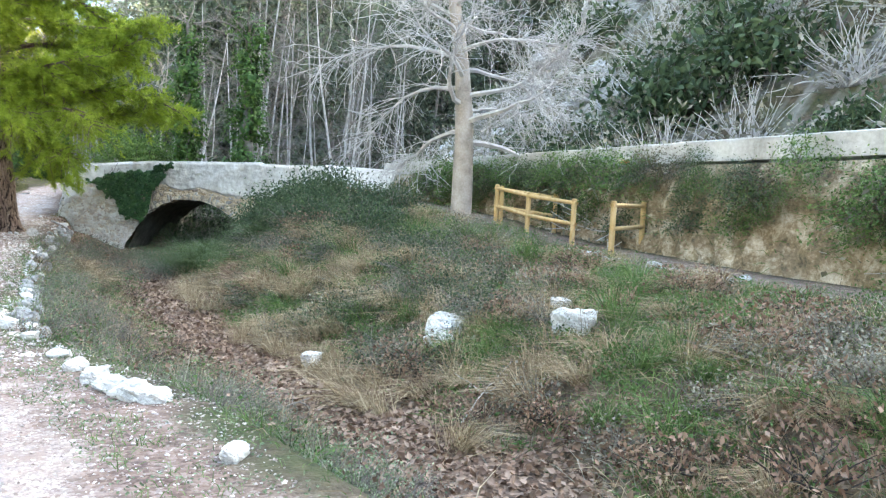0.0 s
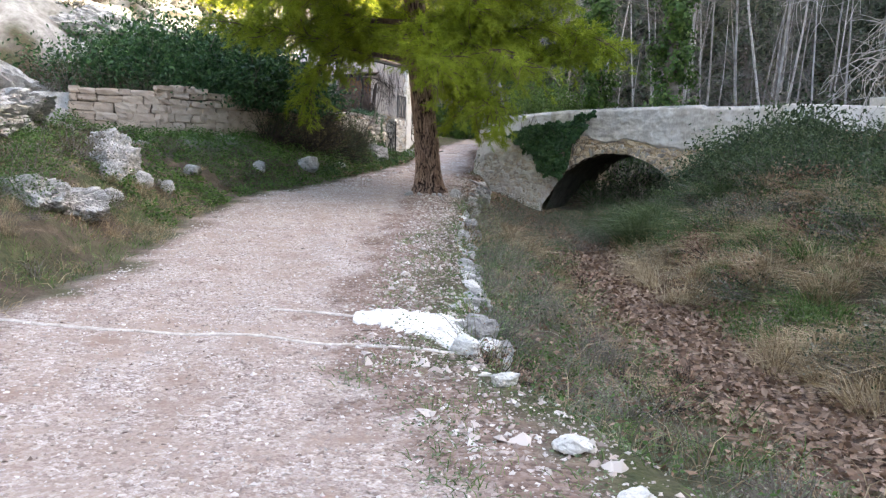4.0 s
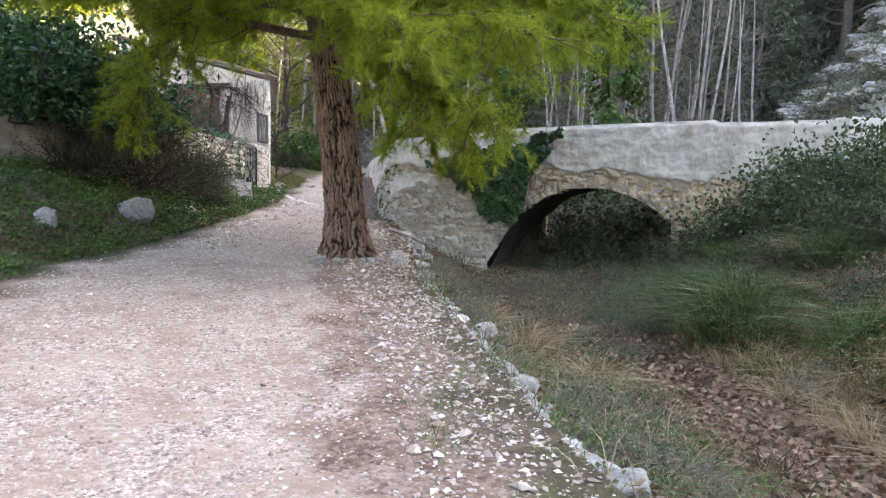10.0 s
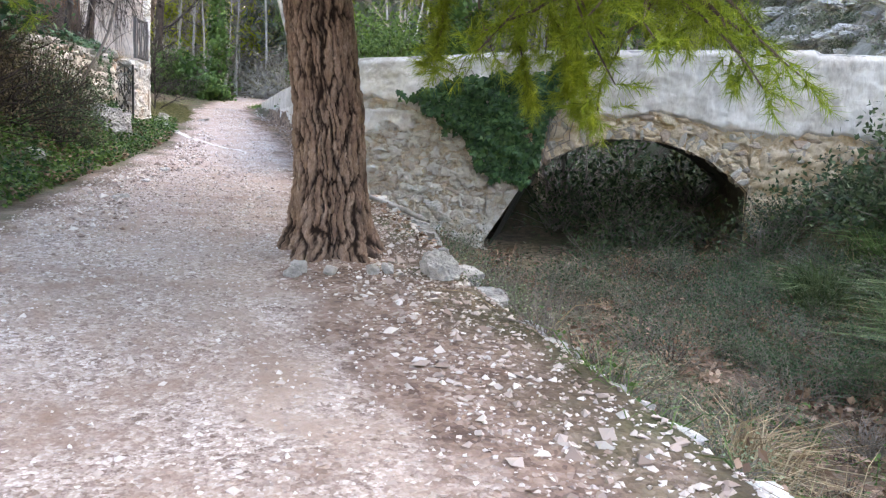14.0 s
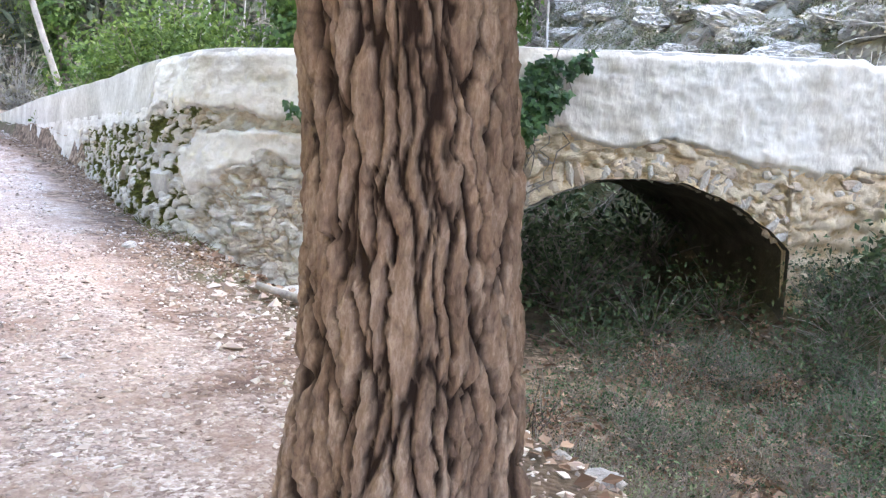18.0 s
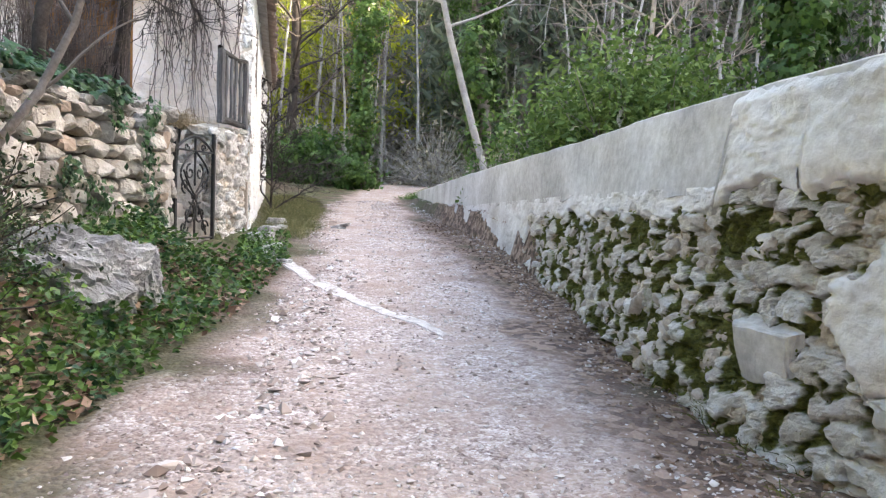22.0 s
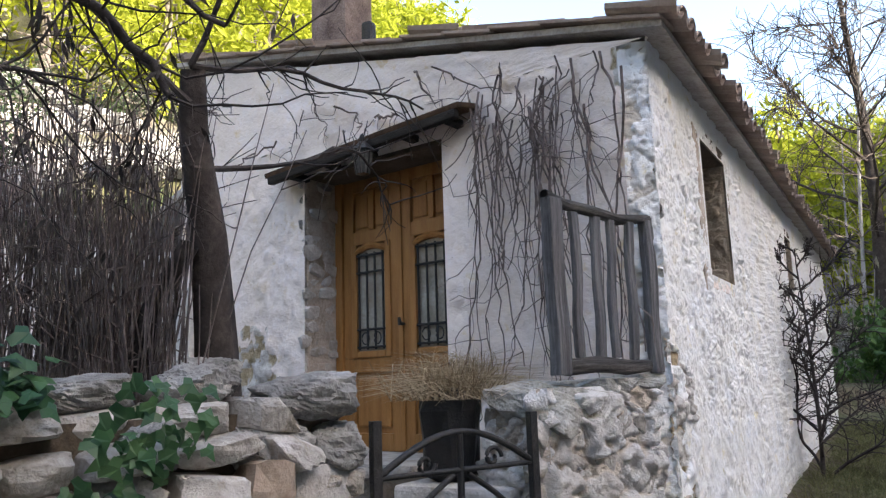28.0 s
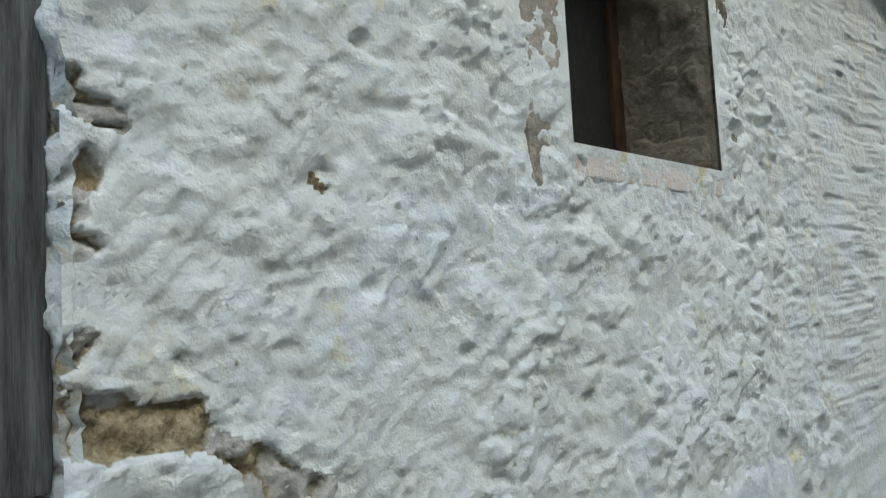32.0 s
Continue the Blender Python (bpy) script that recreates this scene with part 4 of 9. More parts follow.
def rough_wall(name, origin, along, out, us, vs, holes, parent, seed, bare=None, top=None, label="", mat=None):
    """A wall face of uneven masonry on lines us, vs, with openings left out."""
    uu, vv = np.meshgrid(us, vs, indexing="ij")
    if top is not None:
        vv = vs[0] + (vv - vs[0]) * ((top(uu) - vs[0]) / (vs[-1] - vs[0]))
    d = 0.8 * lumps(uu, vv, seed)
    d = d * sm(-0.02, 0.10, uu - us[0])
    b, stone = np.zeros_like(uu), np.zeros_like(uu)
    if bare is not None:
        b = bare(uu, vv)
        rel, stone, _ = rubble(uu * 0.9 + 30, vv * 0.9)
        d = d * (1 - b) + b * (0.6 * rel - 0.030 + 0.004 * fbm(uu, vv, seed + 17, 3, 0.04))
    for a0, a1, b0, b1 in holes:
        near = np.maximum(np.maximum(a0 - uu, uu - a1), np.maximum(b0 - vv, vv - b1))
        d = d * sm(0.0, 0.06, near)
    p = np.asarray(origin, float) + uu[..., None] * np.asarray(along, float) + vv[..., None] * np.array([0, 0, 1.0]) + d[..., None] * np.asarray(out, float)
    n, m = uu.shape
    i, j = np.meshgrid(np.arange(n - 1), np.arange(m - 1), indexing="ij")
    f = np.stack([i * m + j, (i + 1) * m + j, (i + 1) * m + j + 1, i * m + j + 1], -1)
    if np.dot(np.cross(along, (0, 0, 1)), out) < 0:
        f = f[..., ::-1]
    cu, cv = (uu[:-1, :-1] + uu[1:, 1:]) / 2, (vv[:-1, :-1] + vv[1:, 1:]) / 2
    keep = np.ones(cu.shape, bool)
    for a0, a1, b0, b1 in holes:
        keep &= ~((cu > a0) & (cu < a1) & (cv > b0) & (cv < b1))
    pile = Pile()
    pile.add(p.reshape(-1, 3), f[keep])
    ob = pile.done(name, mat or M_LIME, parent, smooth=True)
    at = ob.data.color_attributes.new("bare", "FLOAT_COLOR", "POINT")
    col = np.stack([b, stone, b * 0, b * 0 + 1], -1).reshape(-1)
    at.data.foreach_set("color", col.astype(np.float32))
    if label:
        ob["label"] = label
    return ob


def lines(a, b, step, *marks):
    k = np.concatenate([np.arange(a, b, step), [b]])
    for mk in marks:
        k = k[abs(k - mk) > step * 0.5]
    return np.sort(np.concatenate([k, [mk for mk in marks if a < mk < b]]))


house = empty("whitewashed_house")
tagged(house, "old whitewashed rubble stone house with tiled roof", "house")
HX, HY = -0.95, 34.0
# the front stands a little out of square with the side wall
FT = Matrix.Translation((HX, HY, 0)) @ Matrix.Rotation(-0.13, 4, "Z") @ Matrix.Translation((-HX, -HY, 0))


def turn_front(*obs):
    for o in obs:
        o.matrix_basis = FT @ o.matrix_basis


def side_bare(u, v):
    # u runs along the side wall from the front corner, v is height
    def near(u0, v0, u1, v1, rad):
        t = np.clip(((u - u0) * (u1 - u0) + (v - v0) * (v1 - v0)) / ((u1 - u0) ** 2 + (v1 - v0) ** 2), 0, 1)
        return np.hypot(u - u0 - t * (u1 - u0), v - v0 - t * (v1 - v0)) / rad

    n = 0.35 * fbm(u, v, 72, 5, 0.16)
    gaps = ((0.06, 3.63, 0.30, 3.61, 0.05), (0.30, 3.61, 0.60, 3.44, 0.026), (0.46, 3.50, 0.50, 3.30, 0.045), (0.34, 3.30, 0.58, 3.27, 0.06), (0.12, 3.40, 0.20, 3.2, 0.10), (0.1, 3.1, 0.3, 3.0, 0.08), (0.45, 2.75, 0.5, 2.6, 0.09), (0.13, 4.17, 0.19, 4.16, 0.022), (0.60, 4.09, 0.63, 4.07, 0.016))
    marks = [sm(1.05, 0.92, near(*m) + n) for m in gaps]
    strip = sm(0.085, 0.065, u - 0.09 + 0.05 * fbm(u, v, 76, 4, 0.22) + 0.03) * sm(0.05, -0.1, fbm(u, v, 77, 3, 0.4))
    return np.clip(np.maximum.reduce(marks + [strip]), 0, 1)


side_us = np.concatenate([lines(0.09, 2.9, 0.0095, 1.52, 2.46), lines(2.92, 3.4, 0.02), lines(3.44, 12.0, 0.08, 6.4, 7.0)])
side_vs = np.concatenate([lines(1.7, 3.1, 0.022), lines(3.11, 5.38, 0.0095, 4.27, 5.36), lines(5.40, 5.68, 0.03)])
rough_wall("side_wall", (HX, HY, 0), (0, 1, 0), (1, 0, 0), side_us, side_vs, [(1.52, 2.46, 4.27, 5.36), (6.4, 7.0, 4.6, 5.3)], house, 61, bare=side_bare, label="lumpy whitewashed rubble side wall")


def corner_bare(u, v):
    return 0.5 * sm(0.1, 0.2, fbm(u, v, 78, 4, 0.3) + 0.1)


# the worn corner is rounded off behind the rail post
corner_us = np.arange(0, 0.192, 0.0095)
rough_wall("worn_corner", (HX - 0.17, HY + 0.022, 0), (0.909, 0.417, 0), (0.417, -0.909, 0), corner_us, lines(1.7, 5.64, 0.011), [], house, 95, bare=corner_bare, label="rough worn house corner of yellowish stone")


def front_top(u):
    return 5.62 + (u / 4.95) * 1.12


def front_bare(u, v):
    a = np.hypot((u - 3.85) / 0.34, (v - 3.62) / 0.4) + 0.4 * fbm(u, v, 73, 4, 0.3)
    c = sm(0.3, 0.12, u + 0.16 * fbm(u, v, 74, 3, 0.3)) * sm(5.0, 5.4, v) * 0.9
    e = sm(3.52, 3.38, v + 0.1 * fbm(u, v, 75, 3, 0.4)) * (u > 3.1)
    c = np.maximum(c, e)
    return np.clip(np.maximum(sm(1.1, 0.8, a), c), 0, 1)


# the front is drawn from the corner towards the west
front_wall = rough_wall("front_wall", (HX, HY, 0), (-1, 0, 0), (0, -1, 0), lines(0.17, 4.95, 0.026, 1.62, 3.13), lines(2.6, 5.62, 0.034, 3.0, 5.28), [(1.62, 3.13, 2.6, 5.31)], house, 81, bare=front_bare, top=None, mat=M_WARMLIME, label="uneven whitewashed front wall")
gable_strip = rough_wall("gable_strip", (HX, HY, 0), (-1, 0, 0), (0, -1, 0), lines(0, 4.95, 0.06), lines(5.62, 6.74, 0.06), [], house, 81, top=lambda u: np.maximum(front_top(u), 5.625), mat=M_WARMLIME, label="whitewashed wall below the roof line")
# other walls and inner linings
front_foot = box_part("footing", (-5.85, -0.98, 34.03, 34.3, 1.4, 2.8), M_MORTAR, house)
box_part("footing", (-1.3, -0.97, 33.85, 36, 1.3, 1.8), M_MORTAR, house)
box_part("rear_wall", (-5.25, -0.98, 45.8, 46.1, 1.6, 6.0), M_WHITE, house)
box_part("west_wall", (-5.78, -5.5, 34.72, 45.8, 2.0, 6.65), M_WHITE, house)
white_reveal = box_part("reveal", (-2.57, -2.34, 34.03, 34.75, 2.8, 5.4), M_WHITE, house, 0.015, "whitewashed door reveal")
stone_reveal = box_part("reveal", (-4.35, -4.08, 34.03, 34.75, 2.8, 5.4), M_MORTAR, house, 0.02, "bare stone door reveal")
# dark sheet and block put in for the shade of the door recess
lining = box_part("dark_lining", (-4.4, -2.2, 34.6, 34.75, 2.7, 5.7), M_SOILSHADE, house)
head = box_part("door_head", (-4.3, -2.3, 34.05, 34.7, 5.3, 5.6), M_SOILSHADE, house, 0.02, "near-black block put in for the shade over the door")
turn_front(front_wall, gable_strip, front_foot, white_reveal, stone_reveal, lining, head)
M_EARTH = mottled("earth_mortar", (0.14, 0.115, 0.085), (0.27, 0.225, 0.17), (0.40, 0.345, 0.275), 7, 45, relief=1.0, dist=0.03)
M_DARKWOOD = mottled("dark_brown_wood", (0.03, 0.016, 0.009), (0.065, 0.036, 0.02), (0.11, 0.065, 0.038), 3, 30, stretch=(6, 6, 0.8))
M_DARKBEAM = mottled("shaded_timber", (0.008, 0.007, 0.006), (0.02, 0.017, 0.015), (0.045, 0.04, 0.035), 3, 30, stretch=(0.8, 6, 6))
JAMBS = []
for u0, u1, v0, v1 in ((1.52, 2.46, 4.27, 5.36), (6.4, 7.0, 4.6, 5.3)):
    wnd = empty("window_1")
    wnd.parent = house
    y0, y1 = HY + u0, HY + u1
    far_jamb = box_part("jamb", (HX - 0.46, HX - 0.012, y1, y1 + 0.2, v0 - 0.15, v1 + 0.1), M_EARTH, wnd, 0.02, "bare stone jamb")
    JAMBS.append((far_jamb, y1, v0, v1))
    box_part("jamb", (HX - 0.46, HX - 0.005, y0 - 0.2, y0 + 0.005, v0 - 0.15, v1 + 0.1), M_MORTAR, wnd, 0.02)
    box_part("sill", (HX - 0.46, HX - 0.006, y0 - 0.005, y1 + 0.005, v0 - 0.1, v0 + 0.004), M_WARMLIME, wnd, 0.008, "worn whitewashed sill")
    # head coloured near-black for the shade in the opening
    box_part("head", (HX - 0.46, HX - 0.005, y0 - 0.1, y1 + 0.1, v1 - 0.01, v1 + 0.12), M_SOILSHADE, wnd, 0.01)
    box_part("window_frame", (HX - 0.44, HX - 0.40, y0, y0 + 0.07, v0, v1), M_DARKWOOD, wnd, 0.006, "brown wooden frame")
    box_part("window_frame", (HX - 0.44, HX - 0.40, y1 - 0.07, y1, v0, v1), M_DARKWOOD, wnd, 0.006)
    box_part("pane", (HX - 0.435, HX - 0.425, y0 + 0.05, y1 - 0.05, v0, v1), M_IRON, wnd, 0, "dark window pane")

# roof: boards, tiles in channels that fall to the east
roof = empty("roof")
roof.parent = house
RS = 0.235


def roof_z(x):
    return 5.64 + (-0.62 - x) * RS


def verge_y(x):
    """The line of the front wall, out of square with the side."""
    return HY + 0.13 * (HX - x)


def roof_parts():
    v = []
    for back in (False, True):
        for x in (-0.80, -5.95):
            y, z = (46.3 if back else verge_y(x) - 0.05), roof_z(x)
            v += [(x, y, z - 0.045), (x, y, z)]
    f = [(0, 1, 3, 2), (4, 6, 7, 5), (0, 4, 5, 1), (2, 3, 7, 6), (1, 5, 7, 3), (0, 2, 6, 4)]
    solid("roof_slab", v, f, M_CEMENT2, roof)["label"] = "grey mortar bed below the tiles"

    def tile_mesh(name, flip):
        n, ln = 7, 0.46
        vs, fs = [], []
        for k, (x, r) in enumerate(((0.0, 0.105), (-ln, 0.082))):
            for a in np.linspace(0, math.pi, n):
                for th in (0.0, 0.014):
                    rr = r - th
                    zc = rr * math.sin(a) * 0.75
                    vs.append((x, rr * math.cos(a), -zc + 0.075 if flip else zc))
        for q in range(n - 1):
            a = q * 2
            b = n * 2 + q * 2
            fs += [(a, a + 2, b + 2, b), (a + 1, b + 1, b + 3, a + 3), (a, a + 1, a + 3, a + 2), (b, b + 2, b + 3, b + 1)]
        fs += [(0, n * 2, n * 2 + 1, 1), (n * 2 - 2, n * 2 - 1, n * 4 - 1, n * 4 - 2)]
        return mesh_of(name, vs, fs, M_TILE)

    caps, pans = tile_mesh("tile", False), tile_mesh("tile", True)
    tilt = -math.atan(RS)
    rest = Pile()
    r = np.random.default_rng(5)
    for c in range(56):
        y = 33.96 + c * 0.222
        for row in range(13):
            x = -0.68 - row * 0.40 + r.normal() * 0.022
            if y < verge_y(x) - 0.02:
                continue
            for me, dy, dz in ((pans, 0.0, 0.015), (caps, 0.111, 0.055)):
                m4 = Matrix.Translation((x, y + dy + r.normal() * 0.008, roof_z(x) + dz + 0.012 * row * 0 + r.normal() * 0.006)) @ Matrix.Rotation(-tilt, 4, "Y") @ Matrix.Rotation(r.normal() * 0.03, 4, "Z")
                if row < 2 or y < verge_y(x) + 0.5:
                    ob = new("tile", me)
                    ob.parent, ob.matrix_basis = roof, m4
                else:
                    vv = np.array([m4 @ vtx.co for vtx in me.vertices])
                    for size in (4,):
                        rest.add(vv, np.array([tuple(pg.vertices) for pg in me.polygons]))
    ob = rest.done("tile_field", M_TILE, roof)
    tagged(ob, "weathered clay roof tiles", kind="stuff")
    # row of flat edge tiles along the front
    for k in range(12):
        x = -1.0 - k * 0.41
        bm = box_bm(bmesh.new(), -0.225, 0.225, -0.13, 0.13, -0.012, 0.012, bevel=0.006)
        ob = part("verge_tile", bm, M_TILE, roof)
        ob.matrix_basis = Matrix.Translation((x, verge_y(x) + 0.03, roof_z(x) + 0.022 + r.normal() * 0.006)) @ Matrix.Rotation(-0.13 + r.normal() * 0.02, 4, "Z") @ Matrix.Rotation(-tilt + 0.03, 4, "Y")


M_CEMENT2 = mottled("roof_mortar", (0.22, 0.20, 0.175), (0.36, 0.33, 0.30), (0.48, 0.46, 0.43), 5, 40)
roof_parts()
chim = empty("chimney")
chim.parent = roof
M_CHIMNEY = mottled("brown_masonry", (0.085, 0.062, 0.055), (0.19, 0.145, 0.125), (0.31, 0.25, 0.22), 5, 40, relief=1.0, dist=0.03)
box_part("shaft", (-4.98, -4.5, 35.6, 36.1, 6.3, 8.9), M_CHIMNEY, chim, 0.03, "bare masonry chimney shaft")
box_part("flue_pipe", (-4.3, -4.18, 35.6, 35.72, 6.4, 7.3), M_IRON, chim, 0.03, "thin dark flue pipe")

# front door
M_GLASS2 = mottled("dusty_glass", (0.25, 0.22, 0.17), (0.36, 0.33, 0.27), (0.5, 0.47, 0.41), 5, 40, rough=0.2, relief=0.05)
door = empty("door_1")
door.parent = house
box_part("door_frame", (-4.08, -4.0, 34.36, 34.46, 2.98, 5.30), M_DOOR, door, 0.006)
box_part("door_frame", (-2.68, -2.57, 34.36, 34.46, 2.98, 5.30), M_DOOR, door, 0.006)
for x0, x1 in ((-4.0, -3.345), (-3.335, -2.68)):
    leaf = box_part("door_leaf", (x0, x1, 34.42, 34.46, 2.98, 5.30), M_DOOR, door, 0.004, "brown varnished wooden leaf")
    w = x1 - x0
    st = 0.115
    xm = (x0 + x1) / 2
    for a, b, c, d in ((x0, x0 + st, 2.98, 5.30), (x1 - st, x1, 2.98, 5.30), (x0 + st, x1 - st, 2.98, 3.12), (x0 + st, x1 - st, 3.62, 3.74), (x0 + st, x1 - st, 4.72, 4.84), (x0 + st, x1 - st, 5.2, 5.30)):
        box_part("rail", (a + 0.001, b - 0.001, 34.39, 34.425, c, d), M_DOOR, leaf, 0.006)
    box_part("mullion", (xm - 0.03, xm + 0.03, 34.392, 34.425, 4.842, 5.198), M_DOOR, leaf, 0.006)
    box_part("panel", (x0 + st + 0.03, x1 - st - 0.03, 34.40, 34.43, 3.17, 3.57), M_DOOR, leaf, 0.016)
    for a, b in ((x0 + st + 0.02, xm - 0.045), (xm + 0.045, x1 - st - 0.02)):
        box_part("panel", (a, b, 34.402, 34.43, 4.87, 5.17), M_DOOR, leaf, 0.014)
    # moulding with a bowed head round the glass
    for a, b, c, d in ((x0 + st - 0.012, x0 + st + 0.05, 3.742, 4.718), (x1 - st - 0.05, x1 - st + 0.012, 3.742, 4.718), (x0 + st + 0.051, x1 - st - 0.051, 3.742, 3.80)):
        box_part("moulding", (a, b, 34.372, 34.41, c, d), M_DOOR, leaf, 0.012)
    bow = [(x0 + st + 0.03 + (w - 2 * st - 0.06) * t, 34.388, 4.655 + 0.045 * math.sin(math.pi * t)) for t in np.linspace(0, 1, 9)]
    v, f = tube(bow, 0.028, 6)
    solid("moulding", v, f, M_DOOR, leaf)
    box_part("glass", (x0 + st + 0.04, x1 - st - 0.04, 34.408, 34.422, 3.79, 4.67), M_GLASS2, leaf, 0, "dusty glass light")
    gx0, gx1 = x0 + st + 0.075, x1 - st - 0.075
    for k in range(4):
        gx = gx0 + k * (gx1 - gx0) / 3
        v, f = tube([(gx, 34.382, 3.81), (gx, 34.382, 4.2), (gx, 34.382, 4.64)], 0.010, 6)
        solid("grille_bar", v, f, M_IRON, leaf)
    for gz in (3.83, 3.98, 4.47, 4.62):
        v, f = tube([(gx0 - 0.02, 34.38, gz), (gx1 + 0.02, 34.38, gz)], 0.011, 6)
        solid("grille_bar", v, f, M_IRON, leaf)
    for k in (0, 1):
        ang = np.linspace(0, 2 * math.pi, 15)
        cx = gx0 + (gx1 - gx0) * (0.25 + 0.5 * k)
        v, f = tube([(cx + 0.04 * math.cos(a), 34.38, 3.905 + 0.05 * math.sin(a)) for a in ang], 0.006, 5)
        solid("grille_scroll", v, f, M_IRON, leaf)
box_part("cover_strip", (-3.365, -3.315, 34.372, 34.39, 2.99, 5.29), M_DOOR, door, 0.008)
v, f = tube([(-3.31, 34.38, 4.0), (-3.31, 34.33, 4.0), (-3.31, 34.32, 4.05)], [0.012, 0.02, 0.012], 8)
solid("door_knob", v, f, M_IRON, door)
turn_front(door)

# board canopy over the door
canopy = empty("door_canopy")
canopy.parent = house
m4 = Matrix.Translation((-3.27, 33.86, 5.40)) @ Matrix.Rotation(-0.06, 4, "Y")
part("canopy_board", box_bm(bmesh.new(), -1.06, 1.04, -0.10, 0.20, -0.02, 0.025, bevel=0.012, m=m4 @ Matrix.Rotation(0.22, 4, "X")), M_DARKWOOD, canopy, "dark weathered board")
# beam and rafters coloured near-black: shade below the board put into the colour
part("beam", box_bm(bmesh.new(), -1.03, 1.0, -0.095, -0.03, -0.10, -0.03, bevel=0.015, m=m4), M_DARKBEAM, canopy, "timber beam coloured dark for the shade under the canopy")
for k in range(5):
    part("rafter", box_bm(bmesh.new(), -0.85 + k * 0.42, -0.78 + k * 0.42, -0.029, 0.18, -0.085, -0.03, bevel=0.01, m=m4), M_DARKBEAM, canopy, "short dark rafter")
turn_front(canopy)

M_LAMPGLASS = mottled("dark_lamp_glass", (0.03, 0.03, 0.03), (0.06, 0.06, 0.06), (0.12, 0.12, 0.12), 8, 40, rough=0.15, relief=0.05)
# lantern below the canopy
LX, LY, LZ = -3.10, 33.70, 5.18
lantern = empty("wall_lantern")
tagged(lantern, "small black iron lantern hanging by the door", "lantern")
bm = bmesh.new()
bmesh.ops.create_cone(bm, segments=6, radius1=0.05, radius2=0.08, depth=0.18, cap_ends=True, matrix=Matrix.Translation((LX, LY, LZ)))
part("lamp_body", bm, M_LAMPGLASS, lantern, "dark dusty glass body")
bm = bmesh.new()
bmesh.ops.create_cone(bm, segments=6, radius1=0.105, radius2=0.03, depth=0.07, cap_ends=True, matrix=Matrix.Translation((LX, LY, LZ + 0.126)))
part("cap", bm, M_IRON, lantern)
bm = bmesh.new()
bmesh.ops.create_uvsphere(bm, u_segments=8, v_segments=6, radius=0.022, matrix=Matrix.Translation((LX, LY, LZ + 0.19)) @ Matrix.Diagonal((1, 1, 1.8, 1)))
part("finial", bm, M_IRON, lantern)
v, f = tube([(LX, LY, LZ + 0.15), (LX, LY + 0.06, LZ + 0.2), (LX, LY + 0.14, LZ + 0.17), (LX, LY + 0.18, LZ + 0.13)], 0.01, 6)
solid("bracket", v, f, M_IRON, lantern)
for a in range(6):
    c, s = math.cos(a * math.pi / 3), math.sin(a * math.pi / 3)
    v, f = tube([(LX + 0.051 * c, LY + 0.051 * s, LZ - 0.09), (LX + 0.082 * c, LY + 0.082 * s, LZ + 0.09)], 0.006, 5)
    solid("lamp_rib", v, f, M_IRON, lantern)
turn_front(lantern)

# meter box, ledge and shed
box = empty("meter_box")
tagged(box, "grey cement meter box against the house front", "meter box")
box_part("cabinet", (-5.80, -5.34, 33.74, 33.96, 3.72, 4.46), M_PLASTER, box, 0.015)
box_part("cabinet_door", (-5.77, -5.40, 33.722, 33.742, 3.78, 4.40), M_PLASTER, box, 0.008)
box_part("pipe_cover", (-5.33, -5.24, 33.80, 33.96, 3.34, 4.40), M_CEMENT2, box, 0.015)
box_part("plinth", (-6.05, -5.342, 33.62, 33.96, 3.43, 3.715), M_CEMENT2, box, 0.025, "low cement block below the box")
turn_front(box)
ledge = empty("stone_ledge")
tagged(ledge, "low masonry ledge at the foot of the house front", "ledge")
box_part("masonry", (-6.0, -4.95, 33.66, 33.95, 2.75, 3.36), M_MORTAR, ledge, 0.04)
box_part("coping", (-6.1, -4.90, 33.58, 33.96, 3.365, 3.425), M_CEMENT2, ledge, 0.02)
turn_front(ledge)
step = empty("door_step")
tagged(step, "worn stone step before the house door", "step")
box_part("tread", (-4.15, -2.6, 33.6, 34.4, 2.8, 2.98), M_STONE, step, 0.03)
turn_front(step)
shed = empty("lean_to_shed")
tagged(shed, "small whitewashed lean-to shed behind the house corner", "shed")
box_part("wall", (-7.0, -5.82, 35.15, 35.4, 2.8, 5.05), M_WHITE, shed, 0.03)
box_part("wall", (-7.0, -6.76, 35.41, 38.6, 2.8, 5.0), M_WHITE, shed, 0.03)
m4 = Matrix.Translation((-6.55, 36.75, 5.42)) @ Matrix.Rotation(-0.46, 4, "Y")
part("roof", box_bm(bmesh.new(), -0.80, 0.78, -1.85, 1.9, -0.05, 0.05, bevel=0.03, m=m4), M_CEMENT2, shed, "sloping fibre cement roof")
box_part("vent", (-6.38, -6.26, 35.135, 35.16, 4.25, 4.42), M_IRON, shed, 0.01, "small dark vent hole")

# ---- pier, rail and gate ----
M_COPING = mottled("lichen_grey_stone", (0.17, 0.165, 0.14), (0.36, 0.35, 0.315), (0.56, 0.55, 0.52), 9, 70, relief=1.0, dist=0.02, stain=(0.29, 0.275, 0.19))
M_GREYMORTAR = mottled("grey_mortar", (0.27, 0.25, 0.225), (0.42, 0.395, 0.365), (0.56, 0.54, 0.51), 5, 40, relief=0.9, dist=0.03)
M_POLE = mottled("split_grey_pole", (0.012, 0.011, 0.010), (0.065, 0.060, 0.056), (0.19, 0.18, 0.17), 3, 26, relief=1.0, dist=0.02, stretch=(0.8, 14, 14), turn=-1.258)
GA, GB, GC = np.array((-1.64, 32.28)), np.array((-1.33, 33.02)), np.array((-1.02, 33.98))
